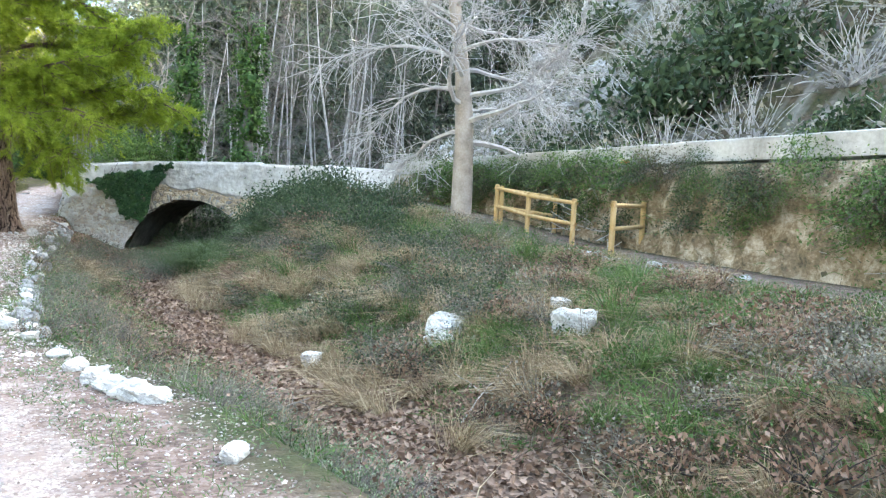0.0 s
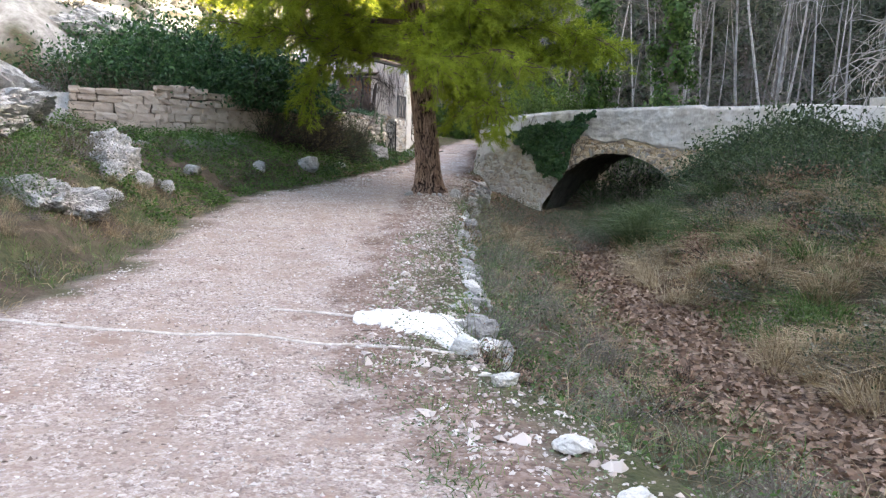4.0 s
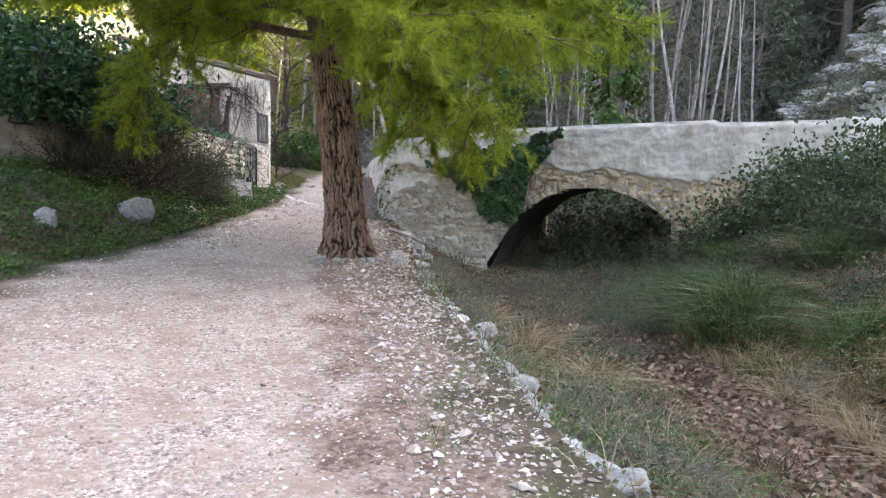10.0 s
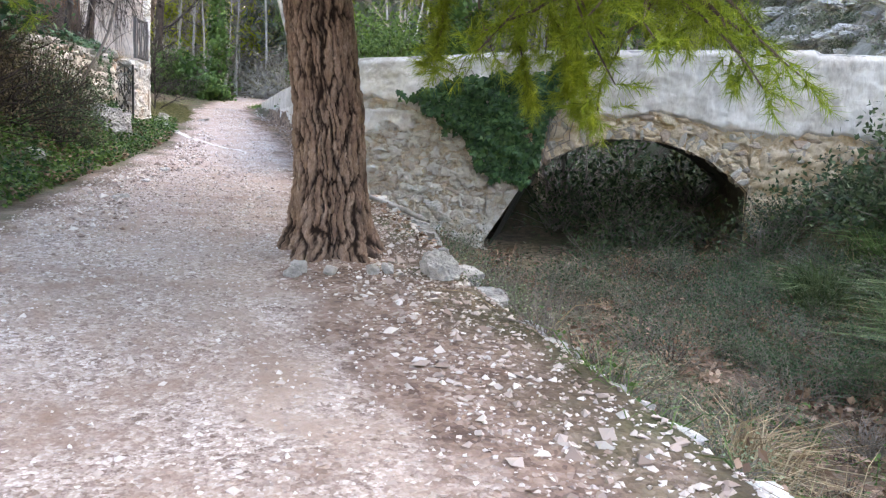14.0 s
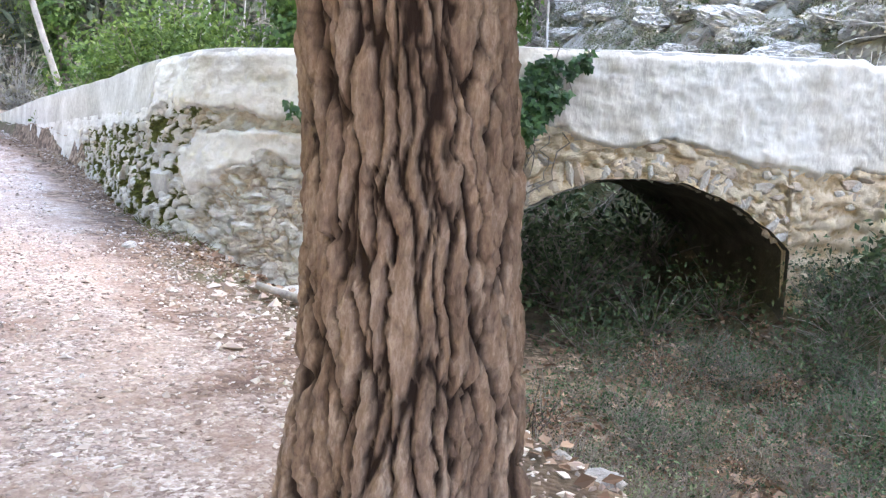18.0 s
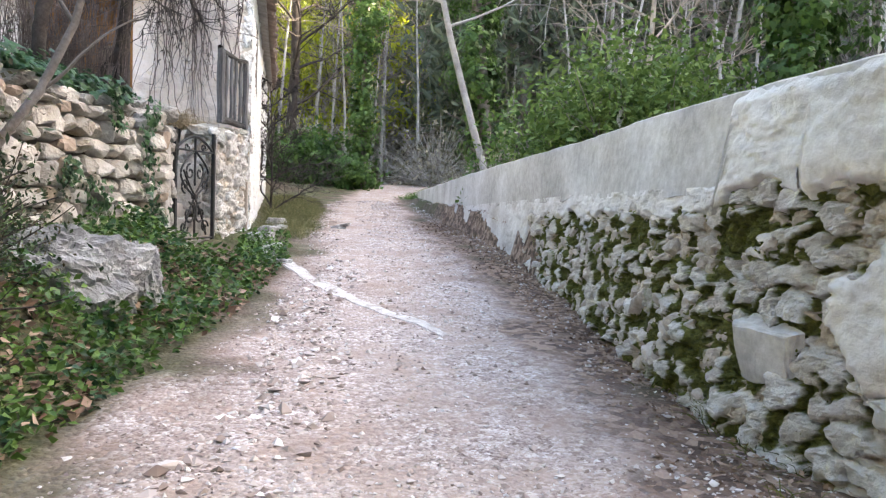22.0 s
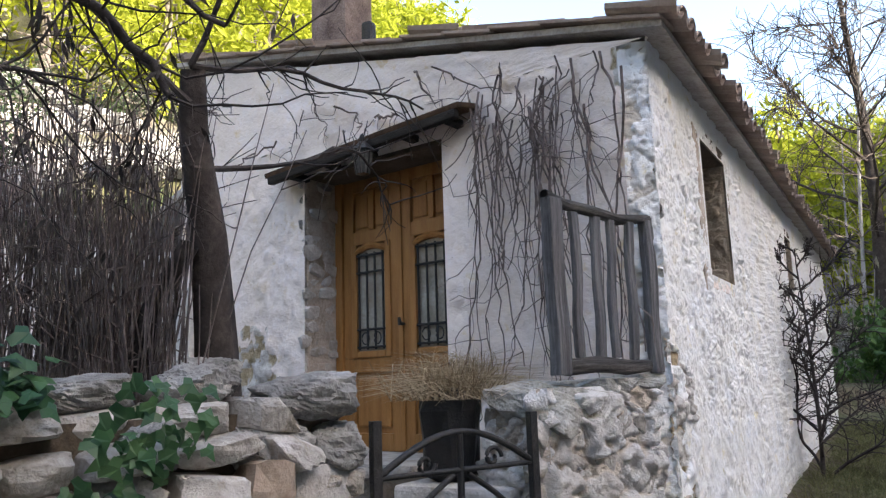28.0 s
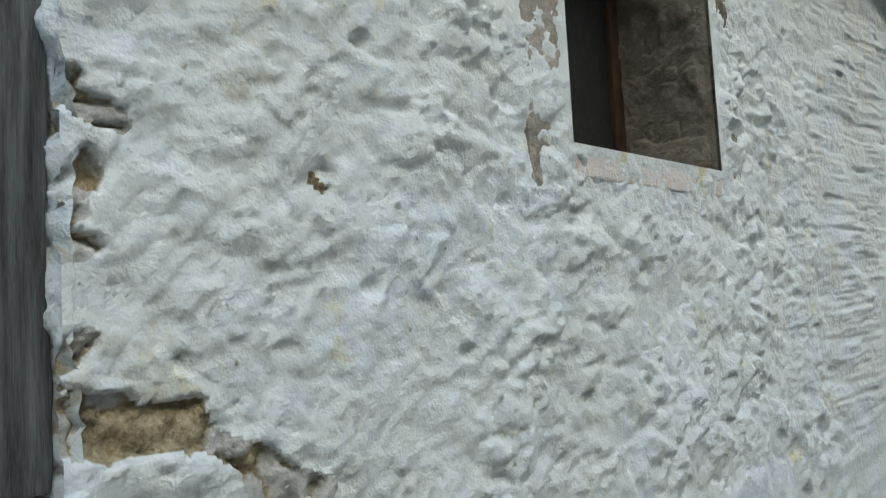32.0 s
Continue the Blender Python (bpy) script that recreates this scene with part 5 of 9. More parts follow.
pier = empty("stone_pier")
tagged(pier, "rubble stone pier against the house corner", "pier")
pd = unit(GC - GB)
pn = np.array((pd[1], -pd[0]))
pa = math.atan2(pd[1], pd[0])
pm = Matrix.Translation((GB[0], GB[1], 0)) @ Matrix.Rotation(pa, 4, "Z")
part("core", box_bm(bmesh.new(), 0.05, 1.03, 0.05, 0.42, 1.7, 3.44, bevel=0.03, m=pm), M_MORTAR, pier)


def rough_panel(name, a, b, z0, z1, out, parent, step=0.012, grow=1.0, mat=None):
    """A face of bare rubble masonry between two points of the plan."""
    a, b = np.asarray(a, float), np.asarray(b, float)
    ln = float(np.linalg.norm(b - a))
    uu, zz = np.meshgrid(np.arange(0, ln + step * 0.5, step), np.arange(z0, z1 + step * 0.5, step), indexing="ij")
    rel, stone, num = rubble(uu * 0.72 + 40 + 7 * a[0], zz * 0.72)
    edge = sm(0.0, 0.05, np.minimum(uu, ln - uu)) * sm(0.0, 0.06, z1 - zz)
    off = -0.04 + (rel * grow + 0.035) * edge
    xy = a + (b - a) * (uu / ln)[..., None] + np.asarray(out, float) * off[..., None]
    n, m = uu.shape
    i, j = np.meshgrid(np.arange(n - 1), np.arange(m - 1), indexing="ij")
    pile = Pile()
    pile.add(np.concatenate([xy, zz[..., None]], -1).reshape(-1, 3), np.stack([i * m + j, (i + 1) * m + j, (i + 1) * m + j + 1, i * m + j + 1], -1).reshape(-1, 4))
    ob = pile.done(name, mat or M_WALL, parent, smooth=True)
    col = np.stack([stone, 0 * num, num, np.ones_like(num)], -1)
    at = ob.data.color_attributes.new("masonry", "FLOAT_COLOR", "POINT")
    at.data.foreach_set("color", col.astype(np.float32).ravel())
    return ob


rough_panel("masonry_face", GB, GB + pd * 1.06, 1.75, 3.47, pn, pier)
rough_panel("masonry_face", GB - pn * 0.42, GB, 1.75, 3.47, -pd, pier)
rough_top = box_bm(bmesh.new(), 0.05, 1.03, 0.06, 0.40, 3.38, 3.462, bevel=0.02, m=pm)
part("bedding", rough_top, M_GREYMORTAR, pier, "rough mortar bed on top")
for k, (x, y, z, size, turn) in enumerate(((0.24, 0.16, 3.36, (0.58, 0.42, 0.34), 0.02), (0.60, 0.12, 3.45, (0.22, 0.26, 0.13), 0.3), (0.78, 0.14, 3.46, (0.24, 0.30, 0.12), -0.2), (0.98, 0.16, 3.475, (0.27, 0.36, 0.12), 0.0), (0.66, 0.34, 3.45, (0.5, 0.2, 0.12), 0.1))):
    ob = new("coping_stone", crag_mesh("coping_stone", M_COPING, 575 + k, 12, 17, 0.010))
    ob.parent = pier
    ob.matrix_basis = pm @ Matrix.Translation((x, y, z)) @ Matrix.Rotation(turn, 4, "Z") @ Matrix.Diagonal((*size, 1))

rail = empty("wooden_railing")
tagged(rail, "grey weathered railing of rough wooden boards on the pier", "railing")
rail.matrix_basis = pm


def plank(x0, w, z0, z1, lean=0.0, th=0.035, y=0.12):
    bm = box_bm(bmesh.new(), -w / 2, w / 2, -th / 2, th / 2, 0, z1 - z0, bevel=0.009)
    bmesh.ops.subdivide_edges(bm, edges=[e for e in bm.edges if abs(e.verts[0].co.z - e.verts[1].co.z) > 0.3], cuts=22)
    for vv in bm.verts:
        side = 1 if vv.co.x > 0 else -1
        vv.co.x += 0.004 * math.sin(vv.co.z * 6 + x0 * 31) + lean * vv.co.z + side * (0.002 * math.sin(vv.co.z * 17 + x0 * 50 + side) + 0.0015 * math.sin(vv.co.z * 57 + x0 * 90 + 2 * side))
        vv.co.y += 0.006 * math.sin(vv.co.z * 9 + x0 * 17)
    bmesh.ops.translate(bm, verts=bm.verts, vec=(x0, y, z0))
    return bm


RY = 0.03
M_BOARD = mottled("weathered_board", (0.03, 0.03, 0.032), (0.125, 0.122, 0.125), (0.25, 0.248, 0.255), 3, 30, relief=1.0, dist=0.01, stretch=(16, 16, 0.6))
part("post", plank(0.195, 0.10, 3.53, 4.48, -0.012, 0.075, RY), M_BOARD, rail, "thick leaning grey post")
part("post", plank(1.075, 0.085, 3.53, 4.48, 0.0, 0.06, RY), M_BOARD, rail)
for x, w, le, z0 in ((0.365, 0.060, 0.008, 3.62), (0.55, 0.064, 0.015, 3.615), (0.68, 0.056, 0.03, 3.62), (0.86, 0.064, 0.045, 3.605)):
    part("board", plank(x, w, z0, 4.43, le, 0.035, RY), M_BOARD, rail)
v, f = tube([(0.13, RY, 4.495), (0.3, RY + 0.01, 4.465), (0.55, RY, 4.45), (0.8, RY + 0.01, 4.435), (1.10, RY, 4.47)], [0.030, 0.034, 0.036, 0.034, 0.028], 10, 0.07)
solid("top_pole", v, f, M_POLE, rail)["label"] = "crooked dark top pole"
v, f = tube([(0.235, RY, 3.57), (0.5, RY, 3.585), (0.75, RY, 3.57), (0.99, RY, 3.575)], [0.045, 0.048, 0.044, 0.038], 10, 0.07)
solid("bottom_pole", v, f, M_POLE, rail)["label"] = "dark split bottom pole"

gate = empty("iron_gate")
tagged(gate, "black wrought iron garden gate with scrolls", "gate")
GL, GR = np.array((-1.68, 32.07)), np.array((-1.29, 32.96))
gd = unit(GR - GL)
gl = float(np.linalg.norm(GR - GL))
gate.matrix_basis = Matrix.Translation((GL[0], GL[1], 0)) @ Matrix.Rotation(math.atan2(gd[1], gd[0]), 4, "Z")


def iron(pts, r=0.011, name="scroll"):
    v, f = tube([(x, 0.05, z) for x, z in pts], r * 1.35, 6)
    return solid(name, v, f, M_IRON, gate, smooth=True)


for x in (0.03, gl - 0.05):
    part("stile", box_bm(bmesh.new(), x - 0.022, x + 0.022, 0.03, 0.07, 2.0, 3.36, bevel=0.004), M_IRON, gate)
for z in (2.06, 3.12):
    iron([(0.03, z), (gl - 0.05, z)], 0.010, "cross_bar")
gm = (gl - 0.02) / 2
iron([(0.03 + (gl - 0.08) * t, 3.12 + 0.17 * math.sin(math.pi * t)) for t in np.linspace(0, 1, 14)], 0.012, "arched_top")


def curl(cx, cz, r0, turns, start, way, n=26):
    return [(cx + r0 * (1 - 0.82 * t) * math.cos(start + way * turns * 2 * math.pi * t), cz + r0 * (1 - 0.82 * t) * math.sin(start + way * turns * 2 * math.pi * t)) for t in np.linspace(0, 1, n)]


for sgn in (-1, 1):
    iron([(gm + sgn * (0.04 + 0.28 * math.sin(math.pi * t)), 3.10 - 0.52 * t) for t in np.linspace(0, 1, 16)], 0.010)
    iron(curl(gm + sgn * 0.11, 2.86, 0.10, 1.2, math.pi / 2, -sgn), 0.009)
    iron(curl(gm + sgn * 0.22, 2.70, 0.09, 1.2, -math.pi / 2, sgn), 0.009)
    iron(curl(gm + sgn * 0.13, 2.36, 0.14, 1.3, math.pi / 2, sgn), 0.010)
    iron(curl(gm + sgn * 0.24, 2.20, 0.09, 1.2, 0, sgn), 0.009)
    iron([(gm, 2.58), (gm + sgn * 0.12, 2.70), (gm + sgn * 0.26, 2.88)], 0.010, "leaf_stem")
    iron([(gm, 2.56), (gm + sgn * 0.14, 2.38), (gm + sgn * 0.28, 2.1)], 0.010, "leaf_stem")
    iron(curl(gm + sgn * 0.19, 3.16, 0.055, 1.1, 0, sgn), 0.008)
iron([(gm, 3.28), (gm, 2.7)], 0.012, "spear")
iron([(gm, 2.5), (gm, 2.08)], 0.012, "spear")
part("rosette", box_bm(bmesh.new(), gm - 0.035, gm + 0.035, 0.02, 0.08, 2.535, 2.605, bevel=0.012), M_IRON, gate)

steps = empty("garden_steps")
tagged(steps, "rough stone steps rising behind the gate", "steps")
for k in range(5):
    c = (GA + GB) / 2 + np.array((-0.95, 0.22)) * (0.25 + 0.30 * k)
    bm = box_bm(bmesh.new(), -0.42, 0.42, -0.19, 0.19, -0.5, 0.0, bevel=0.025, m=Matrix.Translation((c[0], c[1], 2.12 + 0.18 * (k + 1))) @ Matrix.Rotation(math.atan2(gd[1], gd[0]), 4, "Z"))
    part("tread", bm, M_STONE, steps)

pot = empty("plant_pot")
tagged(pot, "black plastic pot with dry straw grass by the gate", "plant pot")
v, f = tube([(-1.95, 33.2, 2.98), (-1.95, 33.2, 3.02), (-1.96, 33.2, 3.2), (-1.97, 33.19, 3.36), (-1.96, 33.2, 3.48)], [0.10, 0.15, 0.17, 0.18, 0.17], 14, 0.07)
solid("pot_body", v, f, M_IRON, pot)
pg = Pile()
n = 1500
c = np.c_[-1.93 + rng.normal(size=n) * 0.12, 33.2 + rng.normal(size=n) * 0.12, np.full(n, 3.42)]
add_blades(pg, c, np.c_[rng.normal(size=n) * 0.6, rng.normal(size=n) * 0.6, rng.uniform(0.3, 1.2, n)], rng.uniform(0.2, 0.5, n), 0.004, 0.8)
ob = pg.done("straw", M_DRY, pot)
ob["label"] = "dry straw coloured grass"
stand = empty("pot_stand")
tagged(stand, "stone block below the plant pot", "block")
box_part("block", (-2.2, -1.5, 32.95, 33.45, 2.4, 2.98), M_STONE, stand, 0.03)

# ---- trees ----
def branch_line(p0, d0, ln, n=6, bend=0.25, sag=0.0, r=None):
    """A wandering line from p0 along d0."""
    r = r or rng
    p, d = [np.asarray(p0, float)], unit(np.asarray(d0, float))
    for k in range(n):
        d = unit(d + bend * r.normal(size=3) / n ** 0.5 + np.array([0, 0, -sag / n]))
        p.append(p[-1] + d * ln / n)
    return np.array(p)


def needle_tufts(pile, c, d, r, needles=30, ln=0.13, wd=0.006):
    """Brushes of needles that spread round the ends of shoots."""
    n = len(c)
    ax = unit(d[:, None] * 0.9 + r.normal(size=(n, needles, 3)) * 0.75).reshape(-1, 3)
    base = (c[:, None] - d[:, None] * r.uniform(0, 0.16, (n, needles, 1))).reshape(-1, 3)
    ll = r.uniform(0.6, 1.15, len(ax))[:, None] * ln
    sd = unit(np.cross(ax, r.normal(size=ax.shape))) * wd
    v = np.stack([base - sd, base + sd, base + ax * ll + np.array([0, 0, -0.012])], 1)
    pile.add(v.reshape(-1, 3), np.arange(len(ax) * 3).reshape(-1, 3))


def big_pine():
    r = np.random.default_rng(12)
    tree = empty("pine_tree")
    tree.location = (-0.06, 0.13, 0.0)
    tagged(tree, "large pine with deeply furrowed brown bark by the track", "tree")
    axis_pts = np.array([(0.34, 19.2, 0.75), (0.335, 19.2, 1.1), (0.325, 19.2, 1.7), (0.29, 19.2, 2.4), (0.20, 19.2, 3.1), (0.06, 19.22, 4.2), (-0.08, 19.25, 5.4), (-0.15, 19.3, 6.6)])
    # trunk with ridged bark
    zz = np.concatenate([np.arange(0.8, 4.6, 0.02), np.arange(4.6, 6.7, 0.09)])
    nn = 280
    a = np.arange(nn) / nn * 2 * np.pi
    ctr = np.stack([np.interp(zz, axis_pts[:, 2], axis_pts[:, k]) for k in (0, 1)], -1)
    rad = np.interp(zz, [0.8, 1.05, 1.2, 1.4, 1.8, 2.6, 4.2, 6.7], [0.50, 0.47, 0.42, 0.365, 0.335, 0.315, 0.285, 0.25])
    aa, z2 = np.meshgrid(a, zz)
    flare = np.clip(1.35 - (z2 - 0.8), 0, 1) ** 2 * 0.11 * (np.sin(aa * 5 + 0.7) + 0.5 * np.sin(aa * 3 + 2))
    u, vv = aa * 0.34, z2 * 0.13
    u = u + 0.025 * fbm(u, z2, 91, 3, 0.5)
    turn = np.cos(aa) * 0.34, np.sin(aa) * 0.34
    uw = u + 0.02 * fbm(turn[0] * 1.0 + z2 * 0.3, turn[1], 93, 3, 0.22) + 0.006 * fbm(turn[0], z2, 97, 3, 0.07)
    c1, c2, cn = cells(uw, z2 * 0.13 + 0.02 * fbm(turn[0], z2 * 0.3 + turn[1], 94, 2, 0.2), 0.058, 96)
    f1, f2, fn = cells(uw, z2 * 0.28, 0.024, 98)
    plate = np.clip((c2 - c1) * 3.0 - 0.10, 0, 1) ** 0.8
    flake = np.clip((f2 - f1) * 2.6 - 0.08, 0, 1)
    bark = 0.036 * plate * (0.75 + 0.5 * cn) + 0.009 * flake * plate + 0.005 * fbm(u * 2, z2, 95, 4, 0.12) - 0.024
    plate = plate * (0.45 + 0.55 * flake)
    rr = 0.91 * rad[:, None] + flare + bark
    v = np.stack([ctr[:, 0:1] + rr * np.cos(aa), ctr[:, 1:2] + rr * np.sin(aa), z2], -1)
    i, j = np.meshgrid(np.arange(len(zz) - 1), np.arange(nn), indexing="ij")
    k = (j + 1) % nn
    f = np.stack([i * nn + j, i * nn + k, (i + 1) * nn + k, (i + 1) * nn + j], -1).reshape(-1, 4)
    pile = Pile()
    pile.add(v.reshape(-1, 3), f)
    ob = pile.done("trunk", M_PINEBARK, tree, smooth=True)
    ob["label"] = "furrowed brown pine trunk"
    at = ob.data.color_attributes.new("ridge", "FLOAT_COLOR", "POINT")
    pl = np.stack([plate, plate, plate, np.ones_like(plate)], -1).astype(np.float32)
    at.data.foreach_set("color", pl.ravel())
    # roots
    for ang, ln in ((4.4, 0.25), (5.7, 0.3)):
        d = np.array([math.cos(ang), math.sin(ang)])
        t = np.linspace(0, 1, 9)
        px = 0.34 + d[0] * (0.3 + ln * t) + 0.05 * np.sin(t * 7 + ang)
        py = 19.2 + d[1] * (0.3 + ln * t) + 0.05 * np.cos(t * 6 + ang)
        gz = land(px, py)
        pz = gz + 0.12 * (1 - t) ** 3 - 0.015 - 0.03 * t + 0.012 * np.sin(t * 11 + ang)
        vv, ff = tube(np.c_[px, py, pz], 0.04 * (1 - t) ** 0.7 + 0.008, 8, 0.14)
        solid("root", vv, ff, M_BARK, tree, True)
    # two leaders
    for dx, dy in ((-0.28, 0.0), (0.16, 0.1)):
        ln = branch_line((-0.15, 19.3, 6.5), (dx, dy, 1.0), 5.5, 9, 0.15, 0, r)
        vv, ff = tube(ln, np.linspace(0.19, 0.06, len(ln)), 10, 0.05)
        solid("leader", vv, ff, M_BARK, tree, True)
    limbs = []
    low = [((0.2, 19.1, 4.0), (0.75, -1.0, 0.14), 3.3, 0.26), ((0.15, 19.1, 3.9), (0.25, -1.0, 0.12), 2.9, 0.45), ((0.1, 19.2, 4.1), (1.0, -0.35, 0.15), 4.9, 0.5), ((0.1, 19.2, 4.4), (1.0, 0.05, 0.3), 5.1, 0.5),
           ((0.0, 19.2, 4.5), (-1.0, -0.5, 0.15), 4.3, 0.35), ((0.0, 19.2, 4.7), (-0.8, -1.0, 0.2), 4.2, 0.35), ((0.0, 19.2, 4.9), (0.5, -1.0, 0.3), 4.0, 0.45), ((-0.05, 19.2, 5.0), (-1.0, 0.1, 0.25), 4.4, 0.35), ((-0.1, 19.2, 5.2), (0.0, -1.0, 0.3), 4.0, 0.4), ((0, 19.2, 5.1), (0.9, 0.6, 0.2), 4.4, 0.5)]
    for p, d, ln, sag in low:
        limbs.append((p, d, ln, sag, 0.075))
    for k in range(40):
        z = 4.7 + k * 0.17
        ang = k * 2.4 + r.uniform(-0.3, 0.3)
        ln = np.interp(z, [5.2, 7.5, 11.5], [4.4, 4.2, 1.6])
        limbs.append(((-0.1 - 0.02 * (z - 5), 19.25, z), (math.cos(ang), math.sin(ang), 0.25), ln * r.uniform(0.8, 1.1), 0.3, 0.08))
    wood = Pile()
    needles = Pile()
    tips, ways = [], []
    for p, d, ln, sag, rad0 in limbs:
        line = branch_line(p, d, ln, 9, 0.35, sag, r)
        vv, ff = tube(line, np.linspace(rad0, 0.018, len(line)), 7, 0.05)
        wood.add(vv, ff)
        for q in range(3, 10):
            for s in range(8):
                dd = unit(line[q] - line[q - 1]) + r.normal(size=3) * np.array([0.8, 0.8, 0.35]) + np.array([0, 0, -0.12])
                sub = branch_line(line[q] - (line[q] - line[q - 1]) * r.uniform(), dd, r.uniform(0.5, 1.15), 5, 0.4, 0.25, r)
                vv, ff = tube(sub, np.linspace(0.016, 0.005, len(sub)), 4)
                wood.add(vv, ff)
                for w in range(1, 6):
                    m = 3 if w > 2 else 2
                    for _ in range(m):
                        wd = unit(unit(sub[w] - sub[w - 1]) + r.normal(size=3) * 0.8 + np.array([0, 0, -0.1]))
                        e = sub[w] + wd * r.uniform(0.06, 0.28)
                        tips.append(e)
                        ways.append(wd)
    # a twig that hangs low beside the track
    for p, d in (((1.3, 18.0, 3.5), (0.2, -0.1, -0.8)), ((1.6, 17.8, 3.4), (0.4, 0.1, -0.8)), ((0.9, 18.3, 3.6), (0.2, -0.2, -0.7)), ((1.9, 18.1, 3.4), (0.3, 0.1, -0.6))):
        sub = branch_line(p, d, 1.0, 7, 0.4, 0.5, r)
        vv, ff = tube(sub, np.linspace(0.014, 0.005, len(sub)), 5)
        wood.add(vv, ff)
        for w in range(2, 8):
            for _ in range(9):
                wd = unit(unit(sub[w] - sub[w - 1]) + r.normal(size=3) * 0.8)
                tips.append(sub[w] + wd * r.uniform(0.05, 0.22))
                ways.append(wd)
    tips, ways = np.array(tips), np.array(ways)
    wood.done("limb_wood", M_BARK, tree)["label"] = "thin crooked grey brown limbs"
    near = tips[:, 2] < 7.5
    low_tip = tips[:, 2] < 4.4
    needle_tufts(needles, tips[low_tip], ways[low_tip], r, 60, 0.12, 0.0024)
    near = near & ~low_tip
    needle_tufts(needles, tips[near], ways[near], r, 36, 0.155, 0.005)
    high = tips[:, 2] >= 7.5
    needle_tufts(needles, tips[high], ways[high], r, 12, 0.22, 0.012)
    ob = needles.done("needle_mass", M_NEEDLE, tree)
    ob["label"] = "fresh yellow green needles"
    return tree


def bark_material():
    m, t, b = material("furrowed_bark", 0.95)
    p = scaled(t, where(t), (1, 1, 0.35))
    at = t.nodes.new("ShaderNodeAttribute")
    at.attribute_name = "ridge"
    sep = t.nodes.new("ShaderNodeSeparateColor")
    t.links.new(at.outputs["Color"], sep.inputs[0])
    n1, n2 = noise_tex(t, p, 12, 6, 0.7), noise_tex(t, p, 70, 5, 0.7)
    ridge = ramp(t, add(t, n1, n2, 0.6, 0.4), [(0.33, (0.10, 0.064, 0.05)), (0.5, (0.245, 0.17, 0.132)), (0.66, (0.45, 0.35, 0.29))])
    # near-black between the ridges: furrow shade put into the colour
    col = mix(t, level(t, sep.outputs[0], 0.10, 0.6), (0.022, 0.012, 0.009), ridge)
    t.links.new(col, b.inputs["Base Color"])
    bump(t, b, add(t, n1, n2, 1.0, 0.8), 0.9, 0.015)
    return m


M_PINEBARK = bark_material()
big_pine()


def bare_tree(name, base, height, rad, seed, mat, label, lean=(0, 0), spread=0.5, levels=3, first=0.35, count=12, droop=0.0, parts=True, sub=(5, 3), thin=0.012, twig=None):
    """A leafless tree: trunk, boughs and twigs."""
    r = np.random.default_rng(seed)
    tree = empty(name)
    tagged(tree, label, "tree")
    line = branch_line(base, (lean[0], lean[1], 1.0), height, 12, 0.12, 0, r)
    vv, ff = tube(line, rad * np.linspace(1, 0.12, len(line)) ** 0.8, 12, 0.03)
    solid("trunk", vv, ff, mat, tree, True)
    boughs = Pile()
    for k in range(count):
        f = first + (0.97 - first) * k / max(count - 1, 1)
        q = f * 12
        i = min(int(q), 11)
        p = line[i] + (line[i + 1] - line[i]) * (q - i)
        ang = k * 2.4 + r.uniform(-0.5, 0.5)
        d = np.array([math.cos(ang), math.sin(ang), spread])
        ln = height * (0.42 * (1 - f) + 0.12) * r.uniform(0.8, 1.25)
        b1 = branch_line(p, d, ln, 8, 0.4, droop, r)
        vv, ff = tube(b1, np.linspace(rad * 0.3 * (1.1 - f) + 0.012, 0.006, len(b1)), 5)
        boughs.add(vv, ff)
        for j in range(2, 9):
            for _ in range(sub[0] if j > 3 else 2):
                d2 = unit(b1[j] - b1[j - 1]) + r.normal(size=3) * 0.65 + np.array([0, 0, -droop * 0.2])
                b2 = branch_line(b1[j], d2, ln * r.uniform(0.18, 0.42), 5, 0.5, droop, r)
                vv, ff = tube(b2, np.linspace(0.009, 0.004, len(b2)) * thin / 0.012, 3)
                boughs.add(vv, ff)
                for _ in range(sub[1]):
                    e = r.integers(1, 6)
                    d3 = unit(b2[e] - b2[e - 1]) + r.normal(size=3) * 0.8
                    b3 = branch_line(b2[e], d3, ln * r.uniform(0.08, 0.2), 3, 0.5, droop, r)
                    vv, ff = tube(b3, np.linspace(0.005, 0.003, len(b3)) * thin / 0.012, 3)
                    boughs.add(vv, ff)
    boughs.done("crown_wood", twig or mat, tree)["label"] = "fine tangle of leafless twigs"
    return tree


M_PALETRUNK = mottled("pale_smooth_bark", (0.22, 0.185, 0.155), (0.36, 0.31, 0.265), (0.50, 0.45, 0.405), 3, 25, relief=0.4)
bare_tree("bare_tree", (10.75, 11.9, 2.2), 9.0, 0.28, 31, M_PALETRUNK, "leafless tree with a pale smooth trunk on the bank", (0.03, 0.0), 0.35, first=0.22, count=30, droop=0.3, sub=(6, 5), thin=0.017, twig=M_PALETWIG)
bare_tree("young_poplar", (4.65, 41.0, 2.4), 13, 0.10, 33, M_WOODGREY, "slanting grey leafless trunk behind the wall", (-0.36, 0.05), 0.5, first=0.35, count=16, sub=(4, 2), thin=0.02)
bare_tree("young_poplar", (6.6, 37.0, 2.9), 8, 0.07, 35, M_PALETRUNK, "slim grey leafless tree behind the wall", (0.05, 0.02), 0.9, first=0.2, count=14, sub=(4, 2), thin=0.016)


